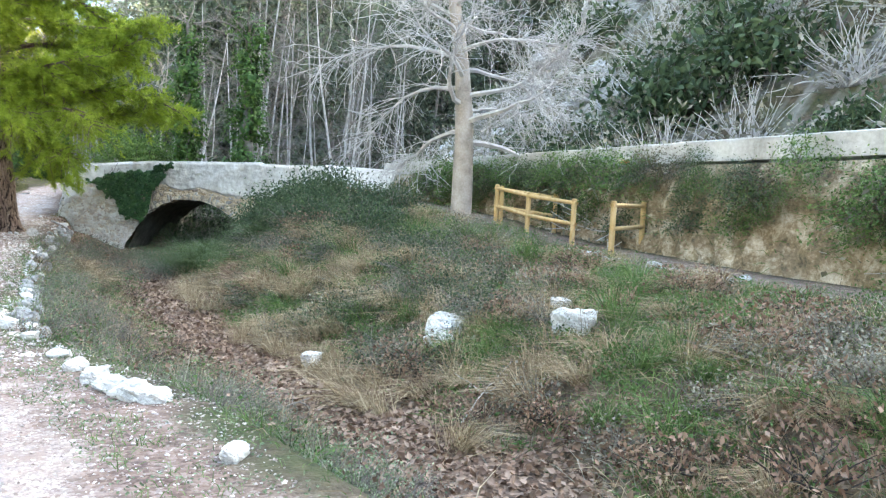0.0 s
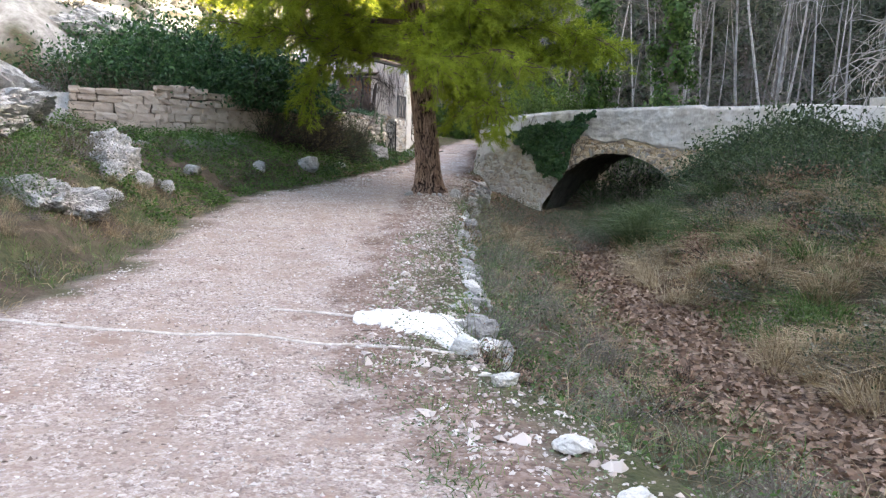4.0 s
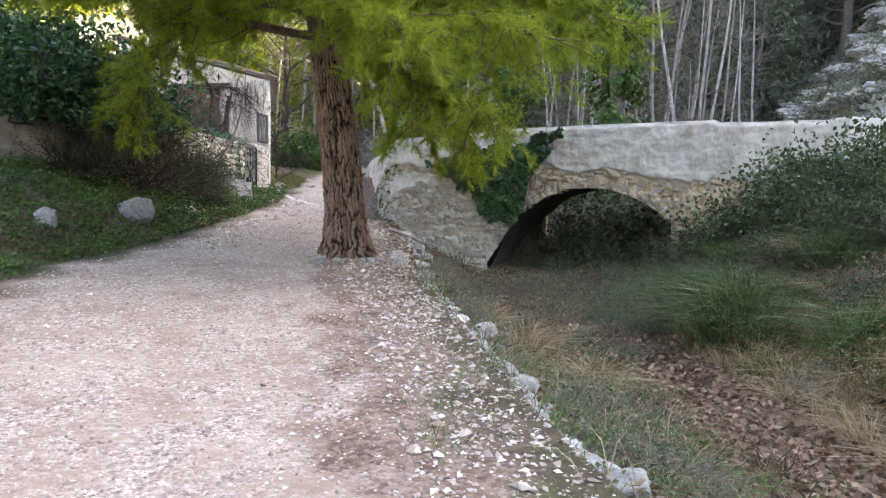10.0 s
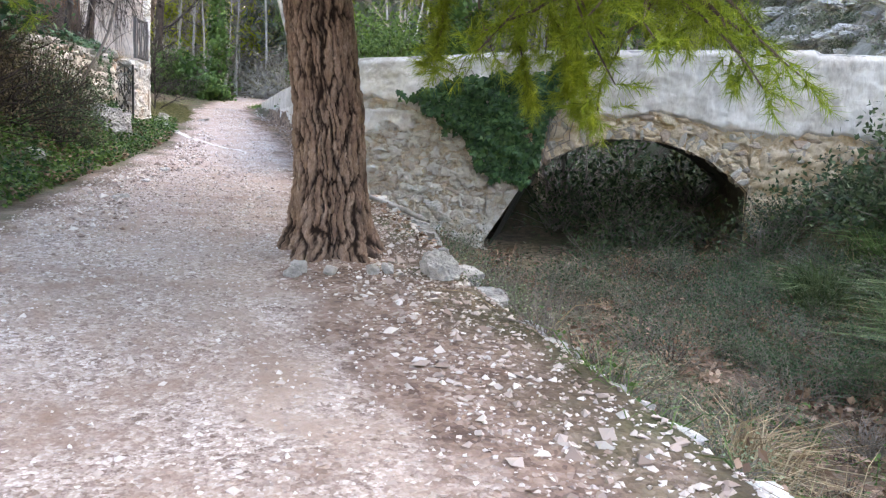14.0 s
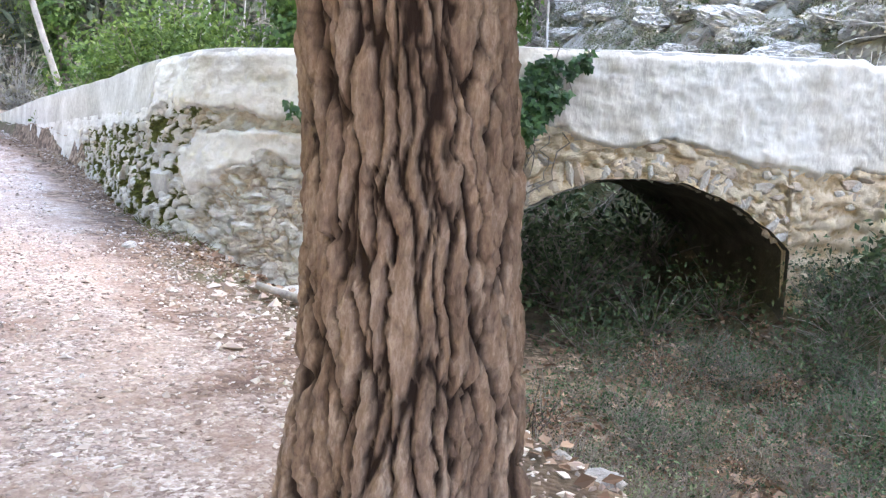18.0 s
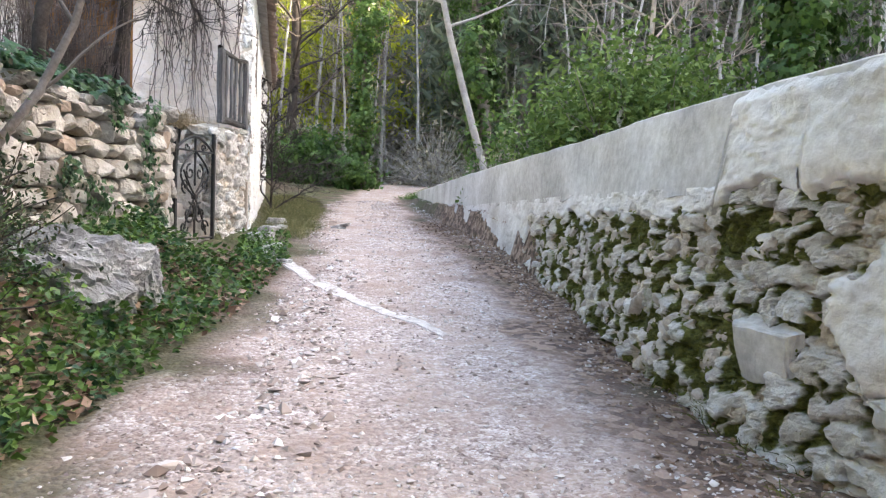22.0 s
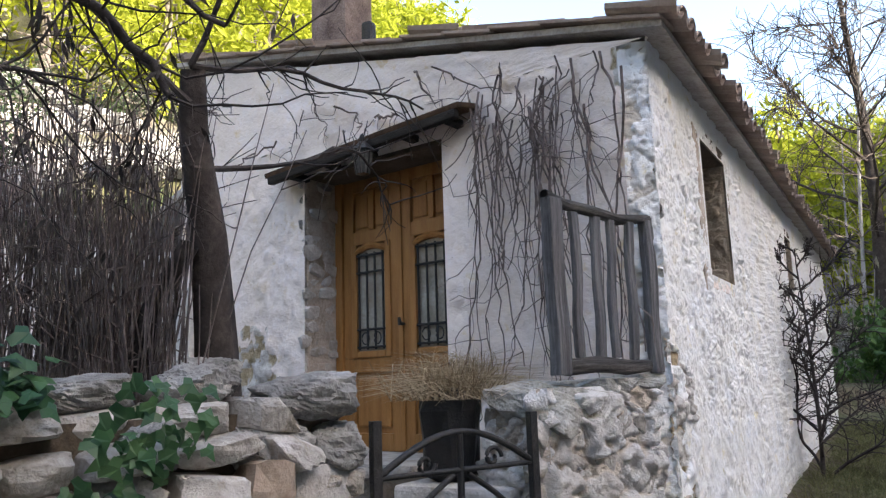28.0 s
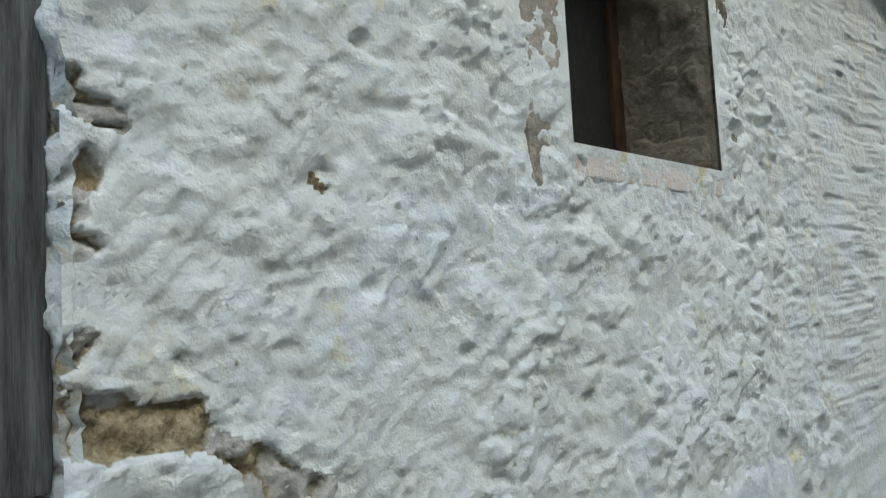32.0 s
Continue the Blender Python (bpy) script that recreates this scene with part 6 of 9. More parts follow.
def terrace_tree():
    """A fruit tree with a forked trunk and long drooping boughs over the terrace."""
    r = np.random.default_rng(37)
    tree = empty("terrace_tree")
    tagged(tree, "dark leafless fruit tree with dried pods on the terrace", "tree")
    boughs = (("trunk", [(-2.58, 2.9), (-2.56, 3.4), (-2.53, 3.84), (-2.51, 4.1), (-2.47, 4.4), (-2.48, 4.72), (-2.51, 4.86)], 0.062, 0.05, 0.0),
              ("bough", [(-2.51, 4.86), (-2.61, 4.97), (-2.7, 5.09), (-2.79, 5.25)], 0.04, 0.02, -0.05),
              ("bough", [(-2.51, 4.86), (-2.41, 4.9), (-2.26, 4.94), (-2.03, 4.89), (-1.81, 4.81), (-1.63, 4.69), (-1.48, 4.56), (-1.38, 4.42), (-1.28, 4.26)], 0.036, 0.010, 0.10),
              ("bough", [(-2.03, 4.89), (-1.81, 4.87), (-1.61, 4.74), (-1.42, 4.64), (-1.27, 4.54), (-1.1, 4.4)], 0.018, 0.007, 0.16),
              ("bough", [(-2.47, 4.62), (-2.25, 4.52), (-2.02, 4.49), (-1.81, 4.45), (-1.61, 4.32), (-1.46, 4.27)], 0.016, 0.006, 0.12),
              ("bough", [(-2.7, 5.09), (-2.91, 5.11), (-3.08, 5.12), (-3.31, 5.1)], 0.020, 0.008, -0.12),
              ("bough", [(-2.26, 4.94), (-2.23, 4.81), (-2.3, 4.7), (-2.22, 4.55)], 0.012, 0.005, 0.03))
    pods = Pile()
    for name, pts, r0, r1, drift in boughs:
        q = np.array(pts)
        t = np.linspace(0, len(q) - 1, len(q) * 4)
        line = np.c_[np.interp(t, np.arange(len(q)), q[:, 0]), 29.85 + drift * t + 0.02 * np.sin(t * 2), np.interp(t, np.arange(len(q)), q[:, 1])]
        line += r.normal(size=line.shape) * 0.006
        vv, ff = tube(line, np.linspace(r0, r1, len(line)), 9, 0.06)
        bough = solid(name, vv, ff, M_DARKTWIG, tree, True)
        if name == "trunk":
            continue
        twigs = Pile()
        for k in range(len(line)):
            e = r.integers(1, len(line))
            b = branch_line(line[e], unit(line[e] - line[e - 1]) + r.normal(size=3) * 0.9 + np.array([0, 0, -0.2]), r.uniform(0.15, 0.7), 7, 0.6, 0.3, r)
            vv, ff = tube(b, np.linspace(0.0045, 0.0016, 8), 4)
            twigs.add(vv, ff)
            for _ in range(3):
                i = r.integers(2, 8)
                b2 = branch_line(b[i], unit(b[i] - b[i - 1]) + r.normal(size=3) * 0.8, r.uniform(0.05, 0.22), 3, 0.5, 0.2, r)
                vv, ff = tube(b2, np.linspace(0.0022, 0.0012, 4), 3)
                twigs.add(vv, ff)
                if r.uniform() < 0.3:
                    c = b2[-1] + r.normal(size=(4, 3)) * 0.02
                    v, f = leaf_quads(c, r.normal(size=(4, 3)) * 0.4 + np.array([0, 0, -1.0]), r.normal(size=(4, 3)), 0.06, 0.014)
                    pods.add(v, f)
        tagged(twigs.done("twig_spray", M_DARKTWIG, bough), kind="stuff")
    tagged(pods.done("pod_litter", M_DARKTWIG, tree), kind="stuff")


terrace_tree()
bare_tree("roadside_tree", (-0.2, 57.0, 3.4), 14, 0.26, 39, M_DARKTWIG, "tall leafless tree beyond the house", (0.05, 0), 0.6, first=0.22, count=22, sub=(5, 3), thin=0.03)


def ivy_leaves(pile, c, nrm, r, size=0.07):
    """Broad leaves that lie like shingles over what they cover."""
    n = len(c)
    nn = unit(nrm + r.normal(size=(n, 3)) * 0.35)
    ax = unit(np.cross(nn, np.cross(np.array([0, 0, -1.0]) + r.normal(size=(n, 3)) * 0.6, nn)))
    sd = np.cross(nn, ax)
    ln = (r.uniform(0.65, 1.25, n) * size)[:, None]
    shape = ((0.0, 0.0, 0.0), (-0.12, 0.36, -0.06), (0.22, 0.56, -0.10), (0.42, 0.27, -0.03), (1.0, 0.0, -0.14), (0.42, -0.27, -0.03), (0.22, -0.56, -0.10), (-0.12, -0.36, -0.06))
    v = np.stack([c + ln * (a * ax + b * sd + e * nn) for a, b, e in shape], 1)
    pile.add(v.reshape(-1, 3), np.arange(n * 8).reshape(-1, 8))


def ivy_tree(base, height, rad, seed, label="tree trunk wrapped in dark green ivy", lean=(0, 0), wood=None):
    r = np.random.default_rng(seed)
    tree = empty("ivy_clad_tree")
    tagged(tree, label, "tree")
    line = branch_line(base, (*lean, 1.0), height, 10, 0.08, 0, r)
    vv, ff = tube(line, np.linspace(rad, rad * 0.4, len(line)), 9, 0.05)
    solid("trunk", vv, ff, M_TWIG, tree, True)
    n, m = 6000, 95
    q = r.uniform(0, 1, m) ** 1.2 * 9.99
    i = q.astype(int)
    p = line[i] + (line[i + 1] - line[i]) * (q - i)[:, None]
    ang = r.uniform(0, 2 * np.pi, m)
    reach = rad + r.uniform(0, 1, m) ** 2 * 0.75 * np.where(q < 2.2, 1.6, 1.0)
    ctr = p + np.c_[np.cos(ang) * reach, np.sin(ang) * reach, np.zeros(m)]
    pick = r.integers(0, m, n)
    off = r.normal(size=(n, 3)) * np.array([0.16, 0.16, 0.28])
    pile = Pile()
    ivy_leaves(pile, ctr[pick] + off, off * 3 + np.c_[np.cos(ang), np.sin(ang), 0.4 + 0 * ang][pick], r, 0.14)
    pile.done("ivy", M_IVYFAR, tree)["label"] = "dense dark ivy"
    tw = Pile()
    for k in range(14):
        b = branch_line(line[r.integers(6, 11)], np.array([r.normal(), r.normal(), 0.7]), height * 0.3, 6, 0.4, 0, r)
        vv, ff = tube(b, np.linspace(0.04, 0.008, len(b)), 4)
        tw.add(vv, ff)
        for _ in range(8):
            e = r.integers(1, 7)
            b2 = branch_line(b[e], unit(b[e] - b[e - 1]) + r.normal(size=3) * 0.7, height * 0.1, 4, 0.5, 0, r)
            vv, ff = tube(b2, np.linspace(0.014, 0.005, len(b2)), 3)
            tw.add(vv, ff)
    tw.done("twig_crown", M_TWIG, tree)
    return tree


M_IVYFAR = foliage("ivy_far", (0.022, 0.055, 0.013), (0.06, 0.125, 0.028), (0.12, 0.21, 0.05), 0.5)
ivy_tree((2.6, 52.5, 2.9), 9.5, 0.13, 41)
ivy_tree((7.3, 33.5, 2.6), 8.0, 0.24, 43)
ivy_tree((5.1, 43.8, 2.5), 9.0, 0.22, 47)
ivy_tree((9.3, 29.0, 2.4), 8.0, 0.26, 49)


def bush_mesh(name, r, mat, n, size, leaf, squash=0.7, twigs=24, tw_mat=None, dense=0.55):
    """A shrub: twigs from the base, leaves in clumps at their ends."""
    pile, wood = Pile(), Pile()
    ctrs = []
    for _ in range(twigs):
        d = np.array([r.normal(), r.normal(), abs(r.normal()) * 0.9 + 0.35])
        b = branch_line((r.normal() * 0.1 * size, r.normal() * 0.1 * size, 0), d, size * r.uniform(0.6, 1.05), 6, 0.35, 0.15, r)
        b[:, 2] *= squash
        vv, ff = tube(b, np.linspace(0.011, 0.003, len(b)) * size, 4)
        wood.add(vv, ff)
        for e in (3, 4, 5, 6):
            ctrs.append(b[e])
    ctrs = np.array(ctrs)
    c = ctrs[r.integers(0, len(ctrs), n)] + r.normal(size=(n, 3)) * size * 0.16 * dense / 0.55
    c[:, 2] = np.abs(c[:, 2])
    v, f = leaf_quads(c, r.normal(size=(n, 3)), r.normal(size=(n, 3)) + np.array([0, 0, 0.8]), r.uniform(0.6, 1.4, n) * leaf, r.uniform(0.35, 0.7, n) * leaf, 0.1)
    pile.add(v, f)
    return pile, wood


def plant_bushes(name, label, category, places, mat, wmat, variants, n, leaf, size=1.0, squash=0.7, twigs=24, dense=0.55, group=""):
    """Shrubs from a few shapes, each turned and sized its own way."""
    r = np.random.default_rng(variants * 100 + len(places))
    protos = []
    for k in range(variants):
        pile, wood = bush_mesh(name, r, mat, n, 1.0, leaf, squash, twigs, wmat, dense)
        if len(places) > 40:
            both = Pile()
            both.add(np.concatenate(wood.v), np.concatenate(wood.f))
            both.add(np.concatenate(pile.v), np.concatenate(pile.f))
            ob = both.done(name, wmat)
            ob.data.materials.append(mat)
            which = np.ones(len(ob.data.polygons), np.int32)
            which[:sum(len(f) for f in wood.f)] = 0
            ob.data.polygons.foreach_set("material_index", which)
            tagged(ob, label, category, group)
            protos.append(ob)
            continue
        ob = empty(name)
        tagged(ob, label, category, group)
        tagged(wood.done("twiggery", wmat, ob), kind="stuff")
        tagged(pile.done("foliage", mat, ob), kind="stuff")
        protos.append(ob)
    for k, (x, y, s) in enumerate(places):
        z = float(land(x, y)) - 0.04
        m = Matrix.Translation((x, y, z)) @ Matrix.Rotation(r.uniform(0, 6.28), 4, "Z") @ Matrix.Diagonal((s, s, s * r.uniform(0.85, 1.15), 1))
        if k < variants:
            protos[k].matrix_basis = m
        else:
            ob = copy_thing(protos[k % variants], m)
            ob.matrix_basis = m


def scatter(n, x0, x1, y0, y1, seed, test=None):
    r = np.random.default_rng(seed)
    x, y = r.uniform(x0, x1, n), r.uniform(y0, y1, n)
    if test is not None:
        k = test(x, y)
        x, y = x[k], y[k]
    return x, y, r


M_HILLSCRUB = foliage("hill_scrub_leaf", (0.06, 0.07, 0.045), (0.15, 0.165, 0.11), (0.28, 0.29, 0.21), 0.7)
# evergreen shrubs on the east slope
x, y, r = scatter(130, 13.2, 42, -16, 50, 51, lambda x, y: (x > 13.5 + 0.42 * np.clip(y - 22, 0, 40)) & ((y < 16) | (fbm(x, y, 58, 2, 5) > 0.25)))
plant_bushes("hillside_shrub", "grey green evergreen shrub on the hillside", "shrub", [(a, b, r.uniform(1.2, 2.6)) for a, b in zip(x, y)], M_SHRUB, M_TWIG, 4, 1500, 0.12, squash=0.8)
x, y, r = scatter(230, 13.0, 32, -10, 30, 53, lambda x, y: (y < 17) | (fbm(x, y, 59, 2, 4) > 0.1))
plant_bushes("grey_shrub", "pale leafless grey shrub on the hillside", "shrub", [(a, b, r.uniform(1.2, 2.2)) for a, b in zip(x, y)], M_GREY, M_PALETWIG, 2, 500, 0.08, squash=1.0, twigs=70)
# shrubs of the west slope
x, y, r = scatter(90, -30, -7.5, -6, 60, 55, lambda x, y: (y < 33) | (x < -9))
plant_bushes("slope_shrub", "low green shrub among pale rocks", "shrub", [(a, b, r.uniform(0.5, 1.3)) for a, b in zip(x, y)], M_SHRUB, M_TWIG, 2, 900, 0.10)


def pine_proto(name, label, seed, mat, h=9.0, n=1800, leaf=0.42, crown=(0.35, 1.0), width=2.4):
    r = np.random.default_rng(seed)
    tree = empty(name)
    tagged(tree, label, "tree")
    line = branch_line((0, 0, -0.3), (r.normal() * 0.05, r.normal() * 0.05, 1), h, 8, 0.08, 0, r)
    vv, ff = tube(line, np.linspace(0.2, 0.04, 9), 7, 0.05)
    solid("trunk", vv, ff, M_TWIG, tree, True)
    ctr = []
    wood = Pile()
    for k in range(30):
        f = crown[0] + (crown[1] - crown[0]) * (k / 29)
        q = f * 7.9
        i = int(q)
        p = line[i] + (line[i + 1] - line[i]) * (q - i)
        ang = k * 2.4
        ln = width * (1.05 - 0.75 * (k / 29)) * r.uniform(0.7, 1.2)
        b = branch_line(p, (math.cos(ang), math.sin(ang), 0.3), ln, 5, 0.3, 0.1, r)
        vv, ff = tube(b, np.linspace(0.05, 0.012, 6), 4)
        wood.add(vv, ff)
        ctr += [b[3], b[4], b[5], b[5]]
    wood.done("bough_wood", M_TWIG, tree)
    ctr = np.array(ctr)
    c = ctr[r.integers(0, len(ctr), n)] + r.normal(size=(n, 3)) * np.array([0.42, 0.42, 0.26])
    v, f = leaf_quads(c, r.normal(size=(n, 3)) + np.array([0, 0, 0.4]), r.normal(size=(n, 3)), r.uniform(0.6, 1.3, n) * leaf, r.uniform(0.15, 0.35, n) * leaf, 0.1)
    pile = Pile()
    pile.add(v, f)
    pile.done("crown", mat, tree)
    return tree


def plant(proto, places, seed):
    r = np.random.default_rng(seed)
    for k, (x, y, s) in enumerate(places):
        m = Matrix.Translation((x, y, float(land(x, y)) - 0.1)) @ Matrix.Rotation(r.uniform(0, 6.28), 4, "Z") @ Matrix.Diagonal((s, s, s * r.uniform(0.9, 1.15), 1))
        ob = proto if k == 0 else copy_thing(proto, m)
        ob.matrix_basis = m


# sunlit pines on the upper slopes, darker ones in the valley
for k in range(3):
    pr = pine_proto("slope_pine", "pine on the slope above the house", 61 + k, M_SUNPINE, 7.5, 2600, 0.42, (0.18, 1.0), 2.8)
    x, y, r = scatter(60, -60, -14.5, 16, 88, 71 + k, lambda x, y: (x < -17) | (y > 30))
    plant(pr, [(a, b, r.uniform(0.7, 1.35)) for a, b in zip(x, y)], 81 + k)
for k in range(2):
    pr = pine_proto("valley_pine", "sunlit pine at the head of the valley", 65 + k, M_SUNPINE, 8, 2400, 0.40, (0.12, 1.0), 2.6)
    x, y, r = scatter(26, -8, 5, 66, 105, 91 + k)
    plant(pr, [(a, b, r.uniform(0.8, 1.4)) for a, b in zip(x, y)], 94 + k)
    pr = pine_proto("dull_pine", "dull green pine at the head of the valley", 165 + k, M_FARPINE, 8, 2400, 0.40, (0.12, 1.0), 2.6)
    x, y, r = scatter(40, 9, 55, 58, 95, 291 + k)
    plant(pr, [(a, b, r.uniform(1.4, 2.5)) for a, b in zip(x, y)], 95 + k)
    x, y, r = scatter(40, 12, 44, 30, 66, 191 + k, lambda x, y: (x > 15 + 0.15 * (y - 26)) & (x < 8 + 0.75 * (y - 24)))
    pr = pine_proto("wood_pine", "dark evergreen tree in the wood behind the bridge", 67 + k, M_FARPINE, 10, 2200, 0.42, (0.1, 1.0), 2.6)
    plant(pr, [(a, b, r.uniform(0.9, 1.6)) for a, b in zip(x, y)], 97 + k)

# slim pale trunks of the wood behind the bridge
def slim_trunk(seed):
    r = np.random.default_rng(seed)
    tree = empty("slim_tree")
    tagged(tree, "slim pale leafless trunk in the wood", "tree", "trees of the wood")
    line = branch_line((0, 0, -0.3), (r.normal() * 0.06, r.normal() * 0.06, 1), 12, 10, 0.08, 0, r)
    vv, ff = tube(line, np.linspace(0.085, 0.022, 11), 7, 0.04)
    solid("trunk", vv, ff, M_PALETWIG if seed in (211, 213) else M_WOODGREY, tree, True)
    tw = Pile()
    for k in range(56):
        i = r.integers(2, 11)
        b = branch_line(line[i], (r.normal(), r.normal(), 0.7), r.uniform(0.8, 2.4), 5, 0.4, 0, r)
        vv, ff = tube(b, np.linspace(0.018, 0.004, 6), 3)
        tw.add(vv, ff)
        for _ in range(3):
            e = r.integers(1, 6)
            b2 = branch_line(b[e], unit(b[e] - b[e - 1]) + r.normal(size=3) * 0.7, r.uniform(0.3, 0.9), 3, 0.5, 0, r)
            vv, ff = tube(b2, np.linspace(0.008, 0.003, 4), 3)
            tw.add(vv, ff)
    tw.done("twig_crown", M_TWIG, tree)
    return tree


for k in range(4):
    x, y, r = scatter((13, 26, 11, 26)[k], 7.5, 26, 30, 62, 201 + k, lambda x, y: (x > 7 + 0.12 * (y - 26)) & (x < 9 + 0.75 * (y - 24)))
    plant(slim_trunk(211 + k), [(a, b, r.uniform(0.6, 1.2)) for a, b in zip(x, y)], 221 + k)
# undergrowth in the wood and round the bend of the track
x, y, r = scatter(210, 3.8, 30, 26, 62, 57, lambda x, y: (x > road_right(y) + 1.2) & (x < 10 + 0.75 * (y - 24)))
plant_bushes("undergrowth_shrub", "bare brown undergrowth shrub", "shrub", [(a, b, r.uniform(0.8, 1.9)) for a, b in zip(x, y)], M_GREY, M_TWIG, 3, 420, 0.09, squash=1.1, twigs=80)
plant_bushes("evergreen_bush", "dense dark evergreen bush beside the track", "bush", [(0.9, 53.5, 1.9), (0.0, 54.5, 1.9), (8.8, 33.5, 2.8)], M_IVYFAR, M_TWIG, 3, 3600, 0.13, squash=1.0, twigs=46)
M_LUSH = foliage("lush_leaf", (0.035, 0.07, 0.014), (0.11, 0.18, 0.045), (0.23, 0.32, 0.09), 0.5, 0.3)
plant_bushes("leafy_tree", "broad light green leafy tree behind the wall", "tree", [(5.3, 34.2, 2.2), (5.8, 35.0, 2.5), (4.75, 35.8, 2.0), (6.3, 34.0, 2.0)], M_LUSH, M_TWIG, 2, 13000, 0.058, squash=1.35, twigs=60)
# grey leafless wood beyond the bend
for k in range(2):
    x, y, r = scatter(34, -3.5, 14, 56, 84, 231 + k, lambda x, y: x > -3 + 0.02 * y)
    plant(slim_trunk(218 + k), [(a, b, r.uniform(0.6, 1.1)) for a, b in zip(x, y)], 241 + k)
x, y, r = scatter(90, -3, 22, 56, 80, 251)
plant_bushes("thicket_shrub", "pale brown leafless thicket beyond the bend", "shrub", [(a, b, r.uniform(1.5, 3.2)) for a, b in zip(x, y)], M_GREY, M_WOODGREY, 2, 500, 0.09, squash=1.2, twigs=110)
x, y, r = scatter(110, 13.2, 26, 17, 38, 253)
plant_bushes("hillside_scrub", "low grey green scrub among the hillside rocks", "scrub", [(a, b, r.uniform(0.4, 0.95)) for a, b in zip(x, y)], M_SHRUB, M_TWIG, 3, 420, 0.08, squash=0.7, twigs=30)
x, y, r = scatter(420, 14, 46, 24, 60, 255, lambda x, y: (x > 10 + 0.75 * (y - 24)) & (x < 26 + 0.65 * (y - 24)))
plant_bushes("hillside_scrub", "grey green scrub on the far rocky hillside", "scrub", [(a, b, r.uniform(0.6, 1.5)) for a, b in zip(x, y)], M_HILLSCRUB, M_TWIG, 3, 420, 0.10, squash=0.7, twigs=30)

# ---- grasses, weeds and ivy ----
M_BROWNLEAF = foliage("brown_leaf", (0.045, 0.04, 0.022), (0.09, 0.08, 0.045), (0.16, 0.13, 0.08), 0.8)
M_RUSSET = foliage("russet_leaf", (0.09, 0.05, 0.032), (0.25, 0.155, 0.11), (0.45, 0.32, 0.24), 0.8)
M_HERB = foliage("grey_green_herb", (0.055, 0.08, 0.042), (0.16, 0.21, 0.12), (0.35, 0.41, 0.27), 0.7)
M_VERGE = foliage("dull_verge_grass", (0.05, 0.055, 0.02), (0.13, 0.135, 0.055), (0.28, 0.26, 0.13), 0.7)
M_HERBDARK = foliage("dark_herb_leaf", (0.016, 0.038, 0.018), (0.05, 0.10, 0.05), (0.13, 0.20, 0.11), 0.6)


def grass_field(name, label, mat, x, y, seed, blades_each=16, ln=(0.2, 0.45), wd=0.007, spread=0.10, droop=0.45, upright=1.0, lift=0.0, category="grass"):
    r = np.random.default_rng(seed)
    n = len(x)
    cx = np.repeat(x, blades_each) + r.normal(size=n * blades_each) * spread
    cy = np.repeat(y, blades_each) + r.normal(size=n * blades_each) * spread
    cz = land(cx, cy) - 0.02 + lift
    size = np.repeat(r.uniform(0.7, 1.25, n), blades_each)
    ax = np.c_[r.normal(size=len(cx)) * 0.5 + (cx - np.repeat(x, blades_each)) / spread * 0.35, r.normal(size=len(cx)) * 0.5 + (cy - np.repeat(y, blades_each)) / spread * 0.35, r.uniform(0.5, 1.3, len(cx)) * upright]
    pile = Pile()
    add_blades(pile, np.c_[cx, cy, cz], ax, r.uniform(*ln, len(cx)) * size, wd, droop)
    ob = pile.done(name, mat)
    return tagged(ob, label, category, kind="stuff")


def leaf_field(name, label, mat, x, y, seed, leaf=0.05, height=0.12, category="weeds", flat=1.2, base=None):
    r = np.random.default_rng(seed)
    n = len(x)
    z = land(x, y) if base is None else base
    c = np.c_[x, y, z + r.uniform(0.0, 1.0, n) ** 1.5 * height]
    v, f = leaf_quads(c, np.c_[r.normal(size=(n, 2)), r.normal(size=n) * 0.4], r.normal(size=(n, 3)) + np.array([0, 0, flat]), r.uniform(0.6, 1.4, n) * leaf, r.uniform(0.5, 0.95, n) * leaf, 0.12)
    pile = Pile()
    pile.add(v, f)
    return tagged(pile.done(name, mat), label, category, kind="stuff")


def in_bank(x, y):
    return (x > stream_x(y) + 0.75) & (x < 10.45) & ((y < 24.2 - 0.62 * (x - 4.0) - 0.6))


def clumpy(x, y, seed, scale, lo):
    return fbm(x, y, seed, 3, scale) > lo


def tussocks(name, label, mat, places, seed, n=150, wd=0.011, droop=0.8, tall=1.0, category="grass"):
    """Arching tufts of long blades, each a thing of its own."""
    r = np.random.default_rng(seed)
    protos = []
    for k in range(4):
        pile = Pile()
        ang = r.uniform(0, 2 * np.pi, n)
        out = r.uniform(0.1, 1.2, n)
        side = r.normal(size=2) * 0.35
        d = np.c_[np.cos(ang) * out + side[0], np.sin(ang) * out + side[1], r.uniform(0.6, 1.2, n) * tall]
        c = np.c_[r.normal(size=(n, 2)) * 0.12, np.full(n, -0.03)]
        add_blades(pile, c, d, r.uniform(0.45, 1.1, n), wd, droop)
        protos.append(pile.done(name, mat))
        tagged(protos[-1], label, category, kind="")
    for k, (a, b, q) in enumerate(places):
        m = Matrix.Translation((a, b, float(land(a, b)))) @ Matrix.Rotation(r.uniform(0, 6.28), 4, "Z") @ Matrix.Diagonal((q, q, q * r.uniform(0.7, 1.1), 1))
        ob = protos[k] if k < 4 else copy_thing(protos[k % 4], m)
        ob.matrix_basis = m


def near_side(x, y):
    return (x > road_right(y) + 0.04) & (x < stream_x(y) - 0.75) & (y < 17.2)


